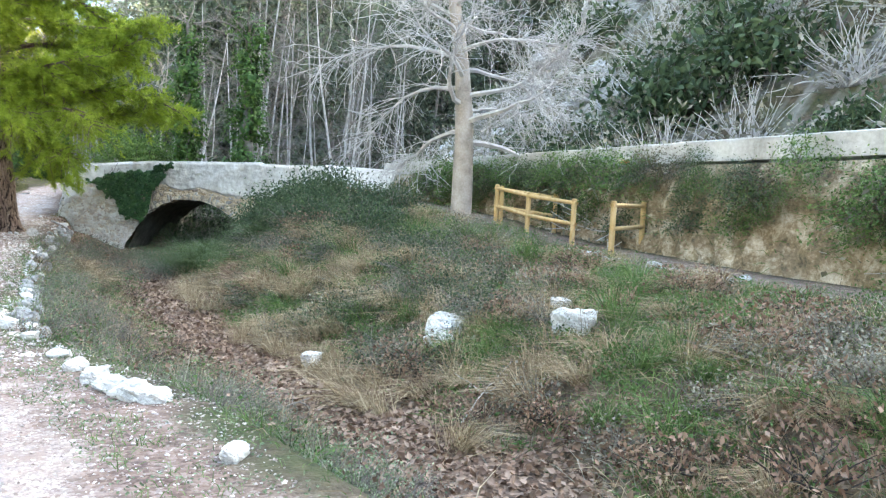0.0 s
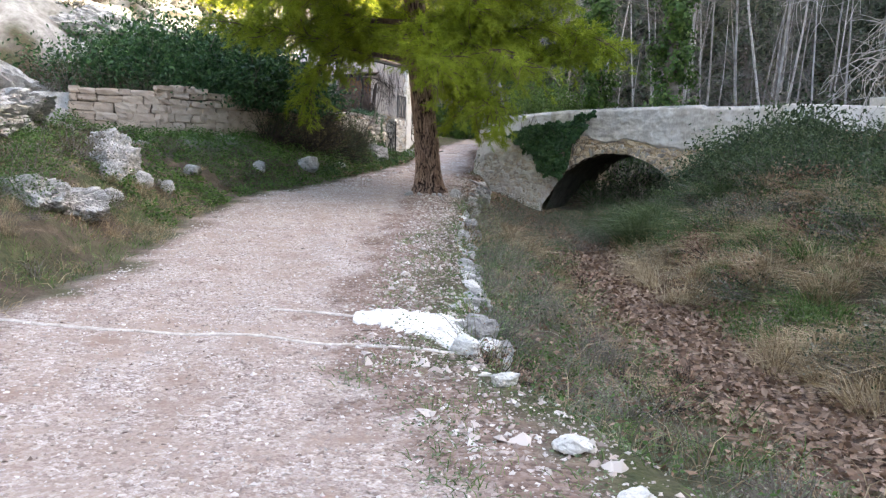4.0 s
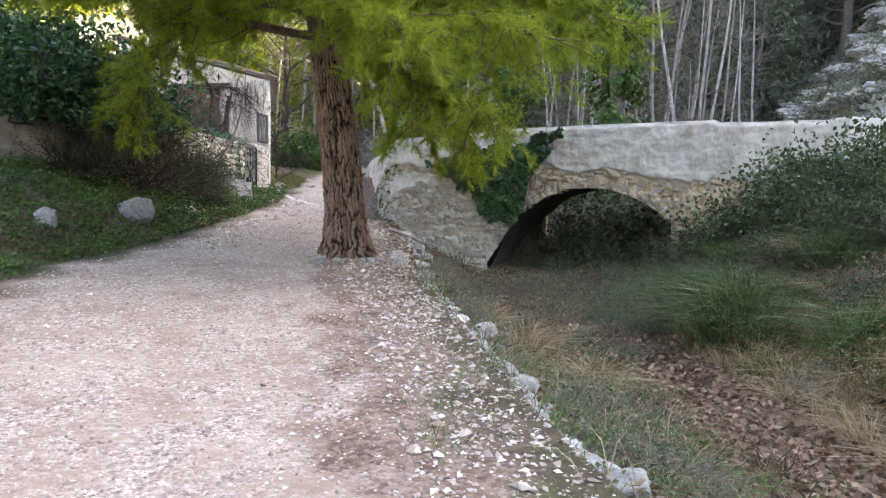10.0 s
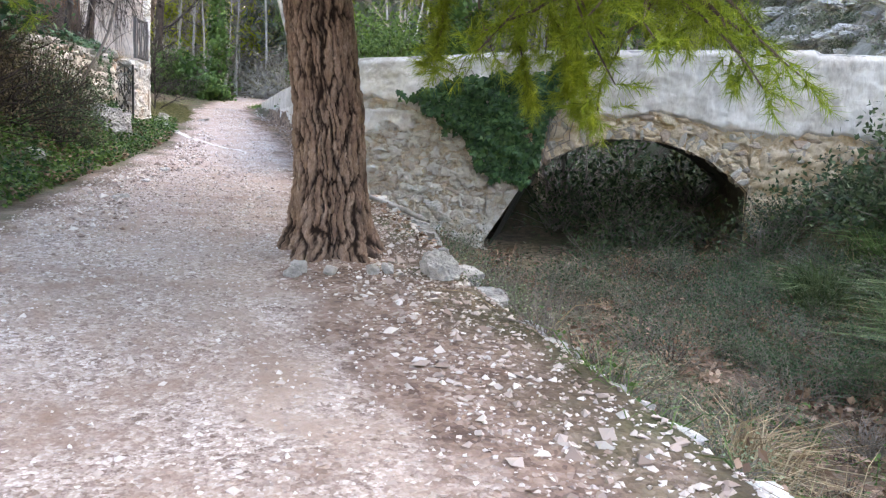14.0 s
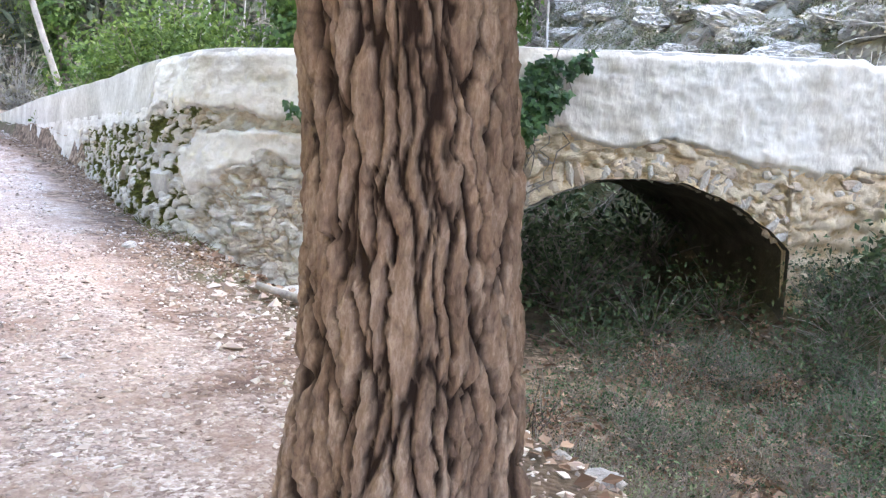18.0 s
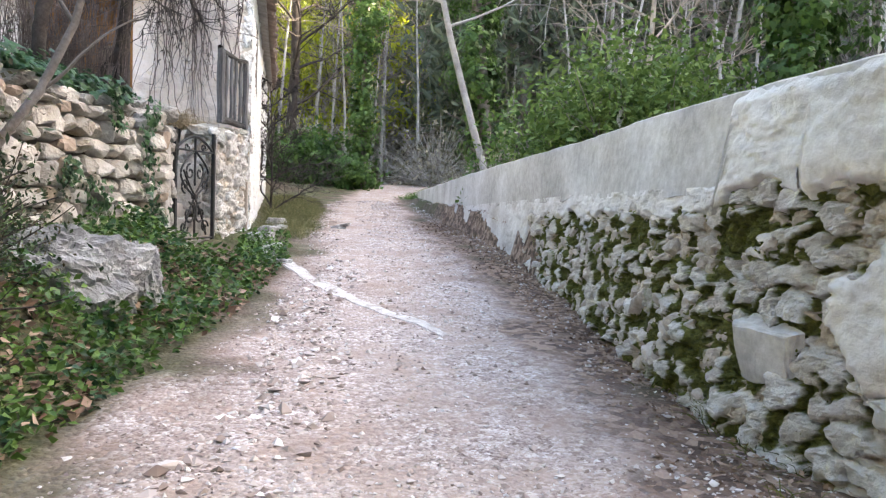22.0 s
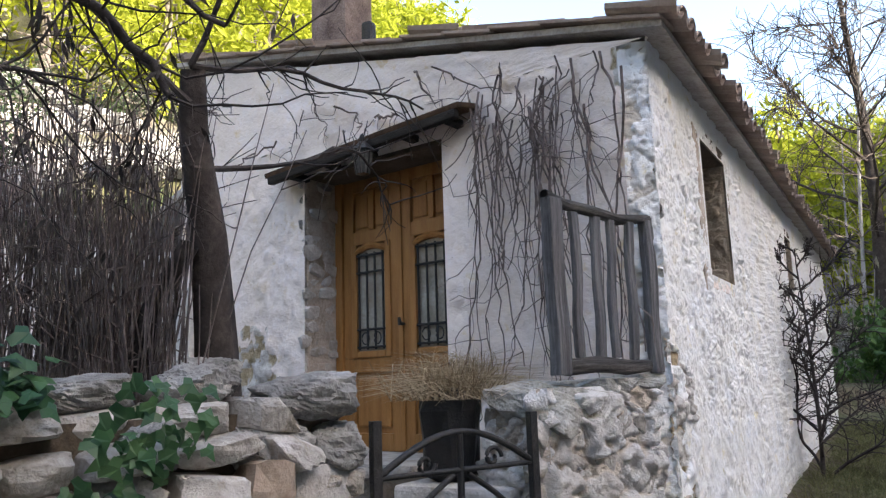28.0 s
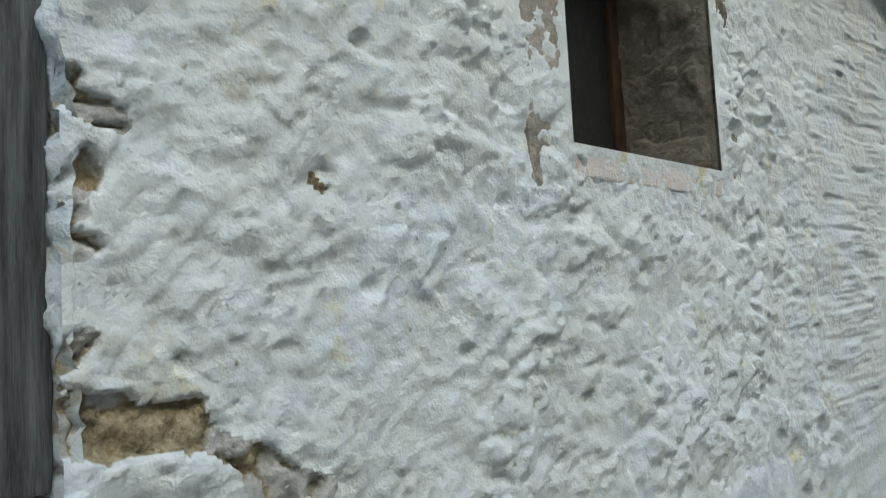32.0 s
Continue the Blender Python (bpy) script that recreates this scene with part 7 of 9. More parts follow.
# the bank: patches of green, straw and russet growth over brown litter
x, y, r = scatter(11500, 4, 10.5, -7, 20, 301, lambda x, y: in_bank(x, y) & clumpy(x, y, 401, 2.2, 0.0))
grass_field("bank_grass", "short green winter grass on the bank", M_GRASS, x, y, 302, 9, (0.10, 0.30), 0.010, 0.08, 0.6)
x, y, r = scatter(3600, 4, 10.5, -7, 20, 303, lambda x, y: in_bank(x, y) & clumpy(x, y, 402, 2.0, 0.08))
grass_field("dry_bank_grass", "straw coloured dry grass on the bank", M_DRY, x, y, 304, 9, (0.12, 0.42), 0.009, 0.10, 0.9)
x, y, r = scatter(3200, 4, 10.5, -7, 20, 305, lambda x, y: in_bank(x, y) & clumpy(x, y, 403, 1.6, 0.1))
grass_field("scrub_stems", "grey brown dead scrub stems", M_GREY, x, y, 306, 9, (0.16, 0.55), 0.008, 0.14, 0.3)
x, y, r = scatter(30000, 4, 10.5, -7, 20, 307, lambda x, y: in_bank(x, y) & clumpy(x, y, 404, 1.2, 0.12))
leaf_field("bank_weeds", "small green weeds on the bank", M_WEED, x, y, 308, 0.055, 0.14)
x, y, r = scatter(70000, 1.6, 8.0, -6, 23, 309, lambda x, y: (abs(x - stream_x(y) - 0.1) < 1.1 + 0.9 * fbm(x, y, 405, 4, 1.1)) & (x > road_right(y) + 0.5))
leaf_field("stream_leaves", "brown dead leaves in the dry stream bed", M_LITTER, x, y, 310, 0.085, 0.07, "dead leaves", 1.4)
x, y, r = scatter(26000, 4, 10.5, -7, 19, 311, lambda x, y: in_bank(x, y) & clumpy(x, y, 406, 1.5, 0.12))
leaf_field("bank_leaves", "russet dead leaves among the grass", M_LITTER, x, y, 312, 0.065, 0.14, "dead leaves", 0.8)
# the near side of the ditch
x, y, r = scatter(2200, 0.8, 5.0, -7, 21.5, 313, lambda x, y: near_side(x, y) & (x < road_right(y) + 1.5) & clumpy(x, y, 427, 1.4, 0.05))
grass_field("ditch_scrub", "grey dead weeds along the ditch", M_GREY, x, y, 314, 9, (0.15, 0.55), 0.007, 0.12, 0.3)
x, y, r = scatter(3600, 0.8, 5.0, -7, 22, 315, lambda x, y: near_side(x, y) & clumpy(x, y, 407, 1.3, 0.05))
grass_field("ditch_grass", "thin green grass along the ditch", M_GRASS, x, y, 316, 9, (0.12, 0.4), 0.008, 0.09, 0.6)
x, y, r = scatter(26000, 0.8, 5.0, -7, 22, 317, lambda x, y: near_side(x, y) & clumpy(x, y, 408, 0.9, 0.05))
leaf_field("ditch_weeds", "small leafy weeds in the ditch", M_WEED, x, y, 318, 0.04, 0.25)
x, y, r = scatter(900, 0.8, 5.0, -7, 22, 319, lambda x, y: near_side(x, y) & clumpy(x, y, 409, 1.1, 0.25))
grass_field("ditch_straw", "pale dry straw in the ditch", M_DRY, x, y, 320, 9, (0.2, 0.6), 0.008, 0.10, 0.6)
x, y, r = scatter(16000, 0.8, 5.0, -7, 20, 327, lambda x, y: near_side(x, y) & clumpy(x, y, 415, 1.2, 0.1))
leaf_field("ditch_leaves", "brown dead leaves caught among the ditch weeds", M_LITTER, x, y, 328, 0.06, 0.22, "dead leaves", 0.7)
# sparse growth on the shoulder of the track
x, y, r = scatter(5200, -0.9, 2.9, -8, 14, 321, lambda x, y: (x < road_right(y) + np.where(y < 5, 0.7, 0.1)) & (x > road_right(y) - np.where(y < 5, 1.25, 0.8)) & clumpy(x, y, 410, 0.9, 0.05))
grass_field("shoulder_grass", "sparse grass on the track shoulder", M_GRASS, x, y, 322, 8, (0.04, 0.14), 0.006, 0.06)
x, y, r = scatter(30000, -0.9, 3.6, -8, 9.5, 323, lambda x, y: (x < road_right(y) + np.where(y < 5, 0.75, 0.15)) & (x > road_right(y) - np.where(y < 5, 1.3, 1.0)) & clumpy(x, y, 411, 0.7, 0.02))
leaf_field("shoulder_weeds", "tiny grey green weeds on the shoulder", M_HERB, x, y, 324, 0.026, 0.05)
x, y, r = scatter(2600, 1.2, 4.6, 18.8, 25.2, 325, lambda x, y: (x > road_right(y) - 0.25) & (x < road_right(y) + 0.9 + 0.3 * (25 - y)))
leaf_field("abutment_leaves", "fallen brown leaves at the wall foot", M_LITTER, x, y, 326, 0.075, 0.04, "dead leaves", 2.0)

hollow = lambda x, y: (x > road_right(y) + 0.35) & (y < 23.9 - 0.62 * (x - 4.0)) & (x < stream_x(y) + 0.9)
x, y, r = scatter(7000, 1.5, 7.0, 15.5, 24.4, 476, lambda x, y: hollow(x, y) & clumpy(x, y, 477, 1.3, 0.05))
leaf_field("hollow_leaves", "brown dead leaves in the hollow before the arch", M_LITTER, x, y, 478, 0.085, 0.09, "dead leaves", 1.1)
x, y, r = scatter(420, 1.5, 5.0, 15.0, 23.5, 479, lambda x, y: hollow(x, y) & (x < road_right(y) + 1.5) & clumpy(x, y, 480, 1.1, 0.0))
grass_field("hollow_grass", "dull green grass tufts on the side of the hollow", M_VERGE, x, y, 481, 22, (0.12, 0.38), 0.006, 0.08, 0.6)
x, y, r = scatter(46, 2.6, 6.2, 18.0, 22.5, 482, lambda x, y: hollow(x, y))
plant_bushes("dead_leaf_plant", "withered plant with curled brown leaves", "plant", [(a, b, r.uniform(0.2, 0.45)) for a, b in zip(x, y)][:14], M_RUSSET, M_DARKTWIG, 3, 300, 0.11, squash=1.1, twigs=34)
x, y, r = scatter(110, 2.4, 6.6, 16.5, 22.6, 484, hollow)
plant_bushes("hollow_herb", "dark green leafy plant in the shade of the arch", "herb", [(a, b, r.uniform(0.25, 0.6)) for a, b in zip(x, y)][:78], M_HERBDARK, M_TWIG, 3, 420, 0.06, squash=1.0, twigs=40)
x, y, r = scatter(60, 4.2, 7.6, 16.8, 21.5, 486, lambda x, y: (y < 23.5 - 0.62 * (x - 4.0)) & (x > stream_x(y) - 0.6))
plant_bushes("twig_tangle", "grey tangle of bare twigs beside the arch", "bramble", [(a, b, r.uniform(0.4, 0.75)) for a, b in zip(x, y)][:26], M_HERBDARK, M_TWIG, 3, 700, 0.05, squash=0.9, twigs=60)
# low clumps that break up the grass
x, y, r = scatter(60, 1.5, 4.6, 16.0, 21.0, 457, lambda x, y: (x > road_right(y) + 0.5) & (y < 24.4 - 0.64 * x) & clumpy(x, y, 428, 1.6, -0.1))
plant_bushes("abutment_scrub", "grey twiggy scrub below the bridge", "scrub", [(a, b, r.uniform(0.25, 0.5)) for a, b in zip(x, y)], M_BROWNLEAF, M_TWIG, 4, 260, 0.05, squash=0.9, twigs=70)
x, y, r = scatter(120, 3.2, 7.2, 17.0, 22.0, 459, lambda x, y: (x > stream_x(y) - 0.7) & (y < 25.0 - 0.64 * x))
plant_bushes("abutment_herb", "dark green leafy plant below the bridge", "herb", [(a, b, r.uniform(0.25, 0.6)) for a, b in zip(x, y)], M_HERBDARK, M_TWIG, 4, 600, 0.06, squash=0.9, twigs=50)
x, y, r = scatter(150, 4.0, 8.4, 2, 19, 461, lambda x, y: in_bank(x - 0.3, y))
plant_bushes("bank_scrub", "dark green scrub bush on the bank", "bush", [(a, b, r.uniform(0.35, 0.85)) for a, b in zip(x, y)], M_SHRUB, M_TWIG, 4, 800, 0.06, squash=0.75, twigs=50)
x, y, r = scatter(140, 3.6, 7.4, 0, 18, 463, lambda x, y: (x > stream_x(y) + 0.25))
tussocks("grey_tussock", "grey dry grass tussock below the bridge", M_GREY, [(a, b, q) for a, b, q in ((2.2, 18.6, 0.5), (2.6, 19.4, 0.6), (3.1, 18.2, 0.6), (3.4, 20.0, 0.5), (2.1, 20.4, 0.4), (3.9, 18.9, 0.6), (2.8, 20.8, 0.45), (1.9, 17.6, 0.5), (4.2, 20.2, 0.5), (3.4, 17.4, 0.6))], 468, 130, 0.008)
bx, by, br = scatter(40, 6.8, 9.8, 11, 18, 469)
plant_bushes("bank_shrub", "rounded dark green shrub high on the bank", "shrub", [(a, b, br.uniform(0.6, 1.1)) for a, b in zip(bx, by)], M_SHRUB, M_TWIG, 3, 1500, 0.07, squash=0.85, twigs=40)
bx, by, br = scatter(34, -9.5, -5.6, 32.5, 37, 471, lambda x, y: (x < -6.7) | (y < 33.6))
plant_bushes("terrace_weed", "green weed clump on the terrace", "weed", [(a, b, br.uniform(0.2, 0.5)) for a, b in zip(bx, by)], M_SHRUB, M_TWIG, 3, 500, 0.06, squash=0.9, twigs=30)
tussocks("hay_tussock", "long straw grass tussock hanging over the stream bed", M_DRY, [(a, b, r.uniform(0.55, 0.95)) for a, b in zip(x, y)], 464, 170, 0.010)
x, y, r = scatter(150, 0.9, 3.4, -4, 20, 451, lambda x, y: (x > road_right(y) + 0.2) & (x < road_right(y) + 1.3))
plant_bushes("bank_weed", "pale green leafy weed with dry stalks by the track", "weed", [(a, b, r.uniform(0.25, 0.55)) for a, b in zip(x, y)], M_HERB, M_TWIG, 4, 520, 0.06, squash=1.1, twigs=40)
x, y, r = scatter(260, -8.5, -2.6, 1, 19, 453, lambda x, y: (x < road_left(y) - 0.35))
plant_bushes("verge_clump", "low brown and green scrub clump on the verge", "scrub", [(a, b, r.uniform(0.2, 0.5)) for a, b in zip(x, y)], M_BROWNLEAF, M_TWIG, 3, 460, 0.06, squash=0.8, twigs=36)
x, y, r = scatter(150, -8.5, -2.8, 1, 19, 455, lambda x, y: (x < road_left(y) - 0.3))
tussocks("verge_tussock", "yellowed grass tussock on the verge", M_DRY, [(a, b, r.uniform(0.2, 0.45)) for a, b in zip(x, y)], 456, 110, 0.008)
x, y, r = scatter(230, 4.2, 10.3, -6, 19, 431, lambda x, y: in_bank(x, y) & clumpy(x, y, 421, 3.0, -0.1))
plant_bushes("scrub_clump", "low grey dry scrub clump on the bank", "scrub", [(a, b, r.uniform(0.3, 0.75)) for a, b in zip(x, y)], M_GREY, M_TWIG, 4, 520, 0.07, squash=0.75, twigs=40)
x, y, r = scatter(150, 4.2, 10.3, -6, 17, 433, lambda x, y: in_bank(x, y) & clumpy(x, y, 422, 2.6, 0.05))
plant_bushes("russet_clump", "russet brown dead bramble clump on the bank", "scrub", [(a, b, r.uniform(0.3, 0.8)) for a, b in zip(x, y)], M_RUSSET, M_DARKTWIG, 4, 620, 0.085, squash=0.6, twigs=44)
x, y, r = scatter(240, 4.2, 10.3, -6, 19, 435, lambda x, y: in_bank(x, y) & clumpy(x, y, 423, 2.0, 0.05))
plant_bushes("herb_clump", "fresh green herb clump on the bank", "herb", [(a, b, r.uniform(0.28, 0.62)) for a, b in zip(x, y)], M_WEED, M_TWIG, 3, 520, 0.085, squash=0.7, twigs=20)
x, y, r = scatter(150, 0.9, 4.6, -6, 21, 437, lambda x, y: near_side(x, y) & (x < road_right(y) + 1.6))
plant_bushes("ditch_clump", "grey green dry plant clump on the ditch side", "scrub", [(a, b, r.uniform(0.2, 0.5)) for a, b in zip(x, y)], M_GREY, M_TWIG, 3, 420, 0.05, squash=1.1, twigs=44)
x, y, r = scatter(100, 0.9, 4.6, -6, 21, 439, near_side)
plant_bushes("ditch_herb", "green leafy herb clump on the ditch side", "herb", [(a, b, r.uniform(0.15, 0.36)) for a, b in zip(x, y)], M_HERB, M_TWIG, 3, 420, 0.06, squash=0.9, twigs=22)
x, y, r = scatter(90, 0.9, 4.6, -6, 21, 443, lambda x, y: near_side(x, y) & clumpy(x, y, 424, 1.6, 0.0))
plant_bushes("dead_bramble", "brown dead bramble tangle on the ditch side", "bramble", [(a, b, r.uniform(0.25, 0.5)) for a, b in zip(x, y)], M_RUSSET, M_DARKTWIG, 3, 420, 0.06, squash=0.8, twigs=50)
x, y, r = scatter(300, 3.6, 10.2, -6, 19, 445, lambda x, y: in_bank(x - 0.5, y) & clumpy(x, y, 425, 2.4, -0.1))
tussocks("straw_tussock", "arching straw coloured grass tussock on the bank", M_DRY, [(a, b, r.uniform(0.35, 0.75)) for a, b in zip(x, y)], 446)
x, y, r = scatter(300, 3.8, 10.2, -6, 19.5, 447, lambda x, y: in_bank(x - 0.4, y) & clumpy(x, y, 426, 2.4, -0.05))
tussocks("green_tussock", "arching green grass tussock on the bank", M_GRASS, [(a, b, r.uniform(0.45, 0.95)) for a, b in zip(x, y)], 448)
x, y, r = scatter(70, 0.9, 4.6, -6, 21, 449, lambda x, y: near_side(x, y) & (x > road_right(y) + 0.3))
tussocks("ditch_tussock", "pale dry grass tussock in the ditch", M_DRY, [(a, b, r.uniform(0.25, 0.55)) for a, b in zip(x, y)], 450, 110, 0.008)
x, y, r = scatter(14, -14, -5.8, 25, 31, 441)
plant_bushes("terrace_shrub", "dark tangled shrub on the slope beside the house", "shrub", [(a, b, r.uniform(0.5, 0.9)) for a, b in zip(x, y)], M_BROWNLEAF, M_DARKTWIG, 3, 700, 0.07, squash=1.1, twigs=60)


# rushes: long arching dark blades from one crown
def rush_clump(x, y, size, seed, n=700, mat=None, label="dark green arching rush clump in the stream bed"):
    r = np.random.default_rng(seed)
    z = float(land(x, y))
    c = np.c_[x + r.normal(size=n) * 0.16 * size, y + r.normal(size=n) * 0.16 * size, np.full(n, z - 0.03)]
    ang = r.uniform(0, 2 * np.pi, n)
    out = r.uniform(0.15, 1.3, n)
    d = np.c_[np.cos(ang) * out, np.sin(ang) * out, np.full(n, 1.0)]
    pile = Pile()
    add_blades(pile, c, d, r.uniform(0.6, 1.25, n) * size, 0.010, 0.75)
    ob = empty("rush_clump")
    tagged(ob, label, "rush")
    ob.location = (0, 0, 0)
    tagged(pile.done("blade_tuft", mat or M_RUSH, ob), kind="stuff")


M_RUSH = foliage("rush_blade", (0.022, 0.045, 0.016), (0.07, 0.115, 0.045), (0.20, 0.25, 0.12), 0.5)
for k, (a, b, s) in enumerate(((5.15, 16.2, 1.45), (5.55, 16.7, 1.3), (6.2, 17.9, 1.0), (5.5, 14.3, 0.9), (6.7, 16.2, 0.9), (6.1, 19.2, 0.8))):
    rush_clump(a, b, s, 330 + k, 1300 if k < 2 else 600)
for k, (a, b, s) in enumerate(((5.0, 11.6, 0.8), (5.3, 10.2, 0.8), (5.6, 9.0, 0.7), (4.9, 7.4, 0.6), (2.2, 16.2, 0.75), (2.4, 14.6, 0.6), (5.9, 11.8, 0.7), (2.1, 17.5, 0.5))):
    rush_clump(a, b, s, 340 + k, 420, M_DRY, "straw coloured dry grass tussock in the ditch")
# dome shaped bushes next to the arch
plant_bushes("bank_bush", "dense dark green bush beside the bridge arch", "bush", [(8.3, 18.9, 1.5), (7.5, 19.8, 1.25), (9.1, 18.0, 1.4), (7.6, 18.2, 1.1), (8.9, 19.6, 1.3), (8.4, 16.9, 1.0), (7.4, 16.9, 0.8), (9.4, 16.6, 1.0)], M_SHRUB, M_TWIG, 3, 3400, 0.075, squash=0.85, twigs=40)
plant_bushes("arch_bramble", "tangled bramble in the shade of the arch", "bramble", [(7.0, 21.0, 0.8), (6.4, 21.2, 0.7), (7.5, 21.3, 0.7), (5.5, 23.0, 0.8), (6.4, 22.9, 0.9), (7.3, 22.6, 0.9), (6.6, 24.4, 1.3), (7.6, 25.2, 1.5), (5.8, 25.0, 1.2), (8.6, 24.4, 1.5), (7.0, 26.6, 2.0), (8.8, 26.2, 2.0)], M_SHRUB, M_TWIG, 2, 900, 0.07, squash=0.9, twigs=40)
plant_bushes("ditch_bush", "small grey green bush on the ditch side", "bush", [(1.9, 9.0, 0.45), (1.7, 11.6, 0.4), (2.0, 13.2, 0.5), (3.2, 1.4, 0.5), (2.9, 3.0, 0.5), (2.2, 5.4, 0.5), (2.3, 7.0, 0.45), (3.6, -0.6, 0.5)], M_GREY, M_TWIG, 2, 900, 0.045, squash=0.9, twigs=40)


# ivy on the bridge
def bridge_ivy():
    r = np.random.default_rng(360)
    ivy = empty("ivy")
    tagged(ivy, "thick dark green ivy hanging on the bridge wall", "ivy")
    n = 14000
    u, z = r.uniform(-2.1, 1.0, n), r.uniform(1.4, 3.62, n)
    top = np.interp(u, [-1.85, -1.45, -0.6, 0.0, 0.45, 0.9], [2.80, 2.98, 3.2, 3.2, 3.42, 3.54])
    bot = np.interp(u, [-1.85, -1.5, -0.92, -0.65, 0.0, 0.22, 0.3, 0.5, 0.67, 0.9], [2.8, 2.45, 2.1, 1.62, 1.5, 1.75, 2.55, 2.75, 2.95, 3.4])
    k = (z < top + 0.08 * fbm(u, z, 361, 3, 0.4)) & (z > bot + 0.1 * fbm(u, z, 362, 3, 0.4)) & (fbm(u, z, 364, 3, 0.45) > -0.55)
    u, z = u[k], z[k]
    s = S_PIER + u
    p, nrm = face_at(s)
    thick = 0.10 + 0.16 * r.uniform(size=len(s)) ** 0.7 * (0.6 + 0.4 * fbm(u, z, 363, 2, 0.5))
    o = batter(s, z) + thick
    c = np.concatenate([p + nrm * o[:, None], z[:, None]], -1)
    pile = Pile()
    ivy_leaves(pile, c, np.concatenate([nrm, np.full((len(s), 1), 0.35)], -1), r, 0.085)
    tagged(pile.done("foliage", M_LEAFDARK, ivy), kind="stuff")
    tw = Pile()
    for _ in range(40):
        u0 = r.uniform(-1.2, 0.6)
        z0 = np.interp(u0, [-1.5, 0.1, 0.95], [2.6, 1.6, 3.3])
        us = u0 + np.cumsum(r.normal(size=8) * 0.08)
        zs = np.linspace(z0, z0 + r.uniform(0.4, 1.2), 8)
        p, nrm = face_at(S_PIER + us)
        q = np.concatenate([p + nrm * (batter(S_PIER + us, zs) + 0.09)[:, None], np.minimum(zs, 3.6)[:, None]], -1)
        vv, ff = tube(q, 0.008, 4)
        tw.add(vv, ff)
    tagged(tw.done("twiggery", M_TWIG, ivy), kind="stuff")


bridge_ivy()


def wall_moss():
    """Short moss cushions in the joints of the wall beside the track."""
    r = np.random.default_rng(370)
    n = 60000
    s = r.uniform(S_PIER - 9.4, S_PIER - 2.0, n)
    z = road_z(np.interp(s, FSEG, FACE[:, 1])) + r.uniform(-0.1, 1.0, n) * 1.0
    rel, stone, num = rubble(s, z)
    k = (moss_at(s, z) > 0.5) & (stone < 0.3) & (coat_m(s, z) < -0.04)
    s, z, rel = s[k], z[k], rel[k]
    p, nrm = face_at(s)
    c = np.concatenate([p + nrm * (batter(s, z) + rel + 0.004)[:, None], z[:, None]], -1)
    pile = Pile()
    m = len(s)
    v, f = leaf_quads(c, r.normal(size=(m, 3)) + np.concatenate([nrm, np.zeros((m, 1))], -1), r.normal(size=(m, 3)), r.uniform(0.012, 0.03, m), r.uniform(0.008, 0.018, m))
    pile.add(v, f)
    tagged(pile.done("wall_moss", M_MOSS), "olive moss in the wall joints", "moss", kind="stuff")


M_MOSS = foliage("moss", (0.04, 0.048, 0.01), (0.11, 0.125, 0.025), (0.20, 0.21, 0.055), 0.9)
wall_moss()
x, y, r = scatter(240, 1.5, 2.3, 24.9, 27.3, 373, lambda x, y: (x > road_right(y) - 0.35) & clumpy(x, y, 374, 0.7, 0.15))
grass_field("wall_foot_grass", "grass tufts at the foot of the wall", M_MOSS, x, y, 375, 14, (0.08, 0.2), 0.006, 0.05)


# west bank: ground cover, ivy and bare shrubs
def west_strip(x, y):
    wx = np.interp(y, [-30, 8, 14, 18.8, 19.6, 20.4, 21.15, 22.7, 24.5, 26, 29.4, 32.2, 34, 60], [-9.4, -9.2, -9.2, -9.2, -9.0, -7.0, -6.06, -4.85, -4.2, -3.4, -2.36, -1.68, -1.2, 0])
    return (x < road_left(y) - 0.02) & (x > wx)


M_COVER = foliage("ground_cover_leaf", (0.022, 0.055, 0.01), (0.065, 0.135, 0.025), (0.14, 0.24, 0.055), 0.5)
x, y, r = scatter(130000, -8.8, -0.3, 12, 33, 381, lambda x, y: west_strip(x, y) & ((y < 31.2) | (x > -1.0)) & (fbm(x, y, 412, 3, 1.5) + (y - 15) * 0.08 > -0.1))
leaf_field("bank_cover", "dense low green ground cover on the bank", M_COVER, x, y, 382, 0.06, 0.22)
x, y, r = scatter(22000, -3.2, -0.3, 22, 33.2, 383, lambda x, y: west_strip(x, y) & ((y < 31.0) | (x > -0.9) & (y < 32.0)) & clumpy(x, y, 416, 1.0, 0.1))
leaf_field("bank_ivy", "dark green ivy creeping over the bank", M_LEAFDARK, x, y, 384, 0.06, 0.24)
x, y, r = scatter(7000, -8.8, -2.4, -6, 15, 385, lambda x, y: west_strip(x, y) & clumpy(x, y, 413, 2, -0.1))
grass_field("verge_grass", "yellowed short grass on the verge", M_DRY, x, y, 386, 10, (0.08, 0.25), 0.006, 0.09, 0.5)
x, y, r = scatter(7000, -8.8, -2.4, -6, 16, 387, lambda x, y: west_strip(x, y) & clumpy(x, y, 414, 1.7, -0.05))
grass_field("verge_green", "short green grass on the verge", M_GRASS, x, y, 388, 10, (0.06, 0.2), 0.006, 0.09, 0.4)
x, y, r = scatter(1500, -0.75, 0.4, 33.6, 45, 389, lambda x, y: (x < road_left(y) + 0.12) & (x > -0.85))
grass_field("house_verge", "dull grass verge along the house wall", M_VERGE, x, y, 390, 14, (0.08, 0.22), 0.006, 0.07, 0.5)
x, y, r = scatter(1500, 2.0, 6.0, 47, 56, 391, lambda x, y: x > road_right(y) - 0.5)
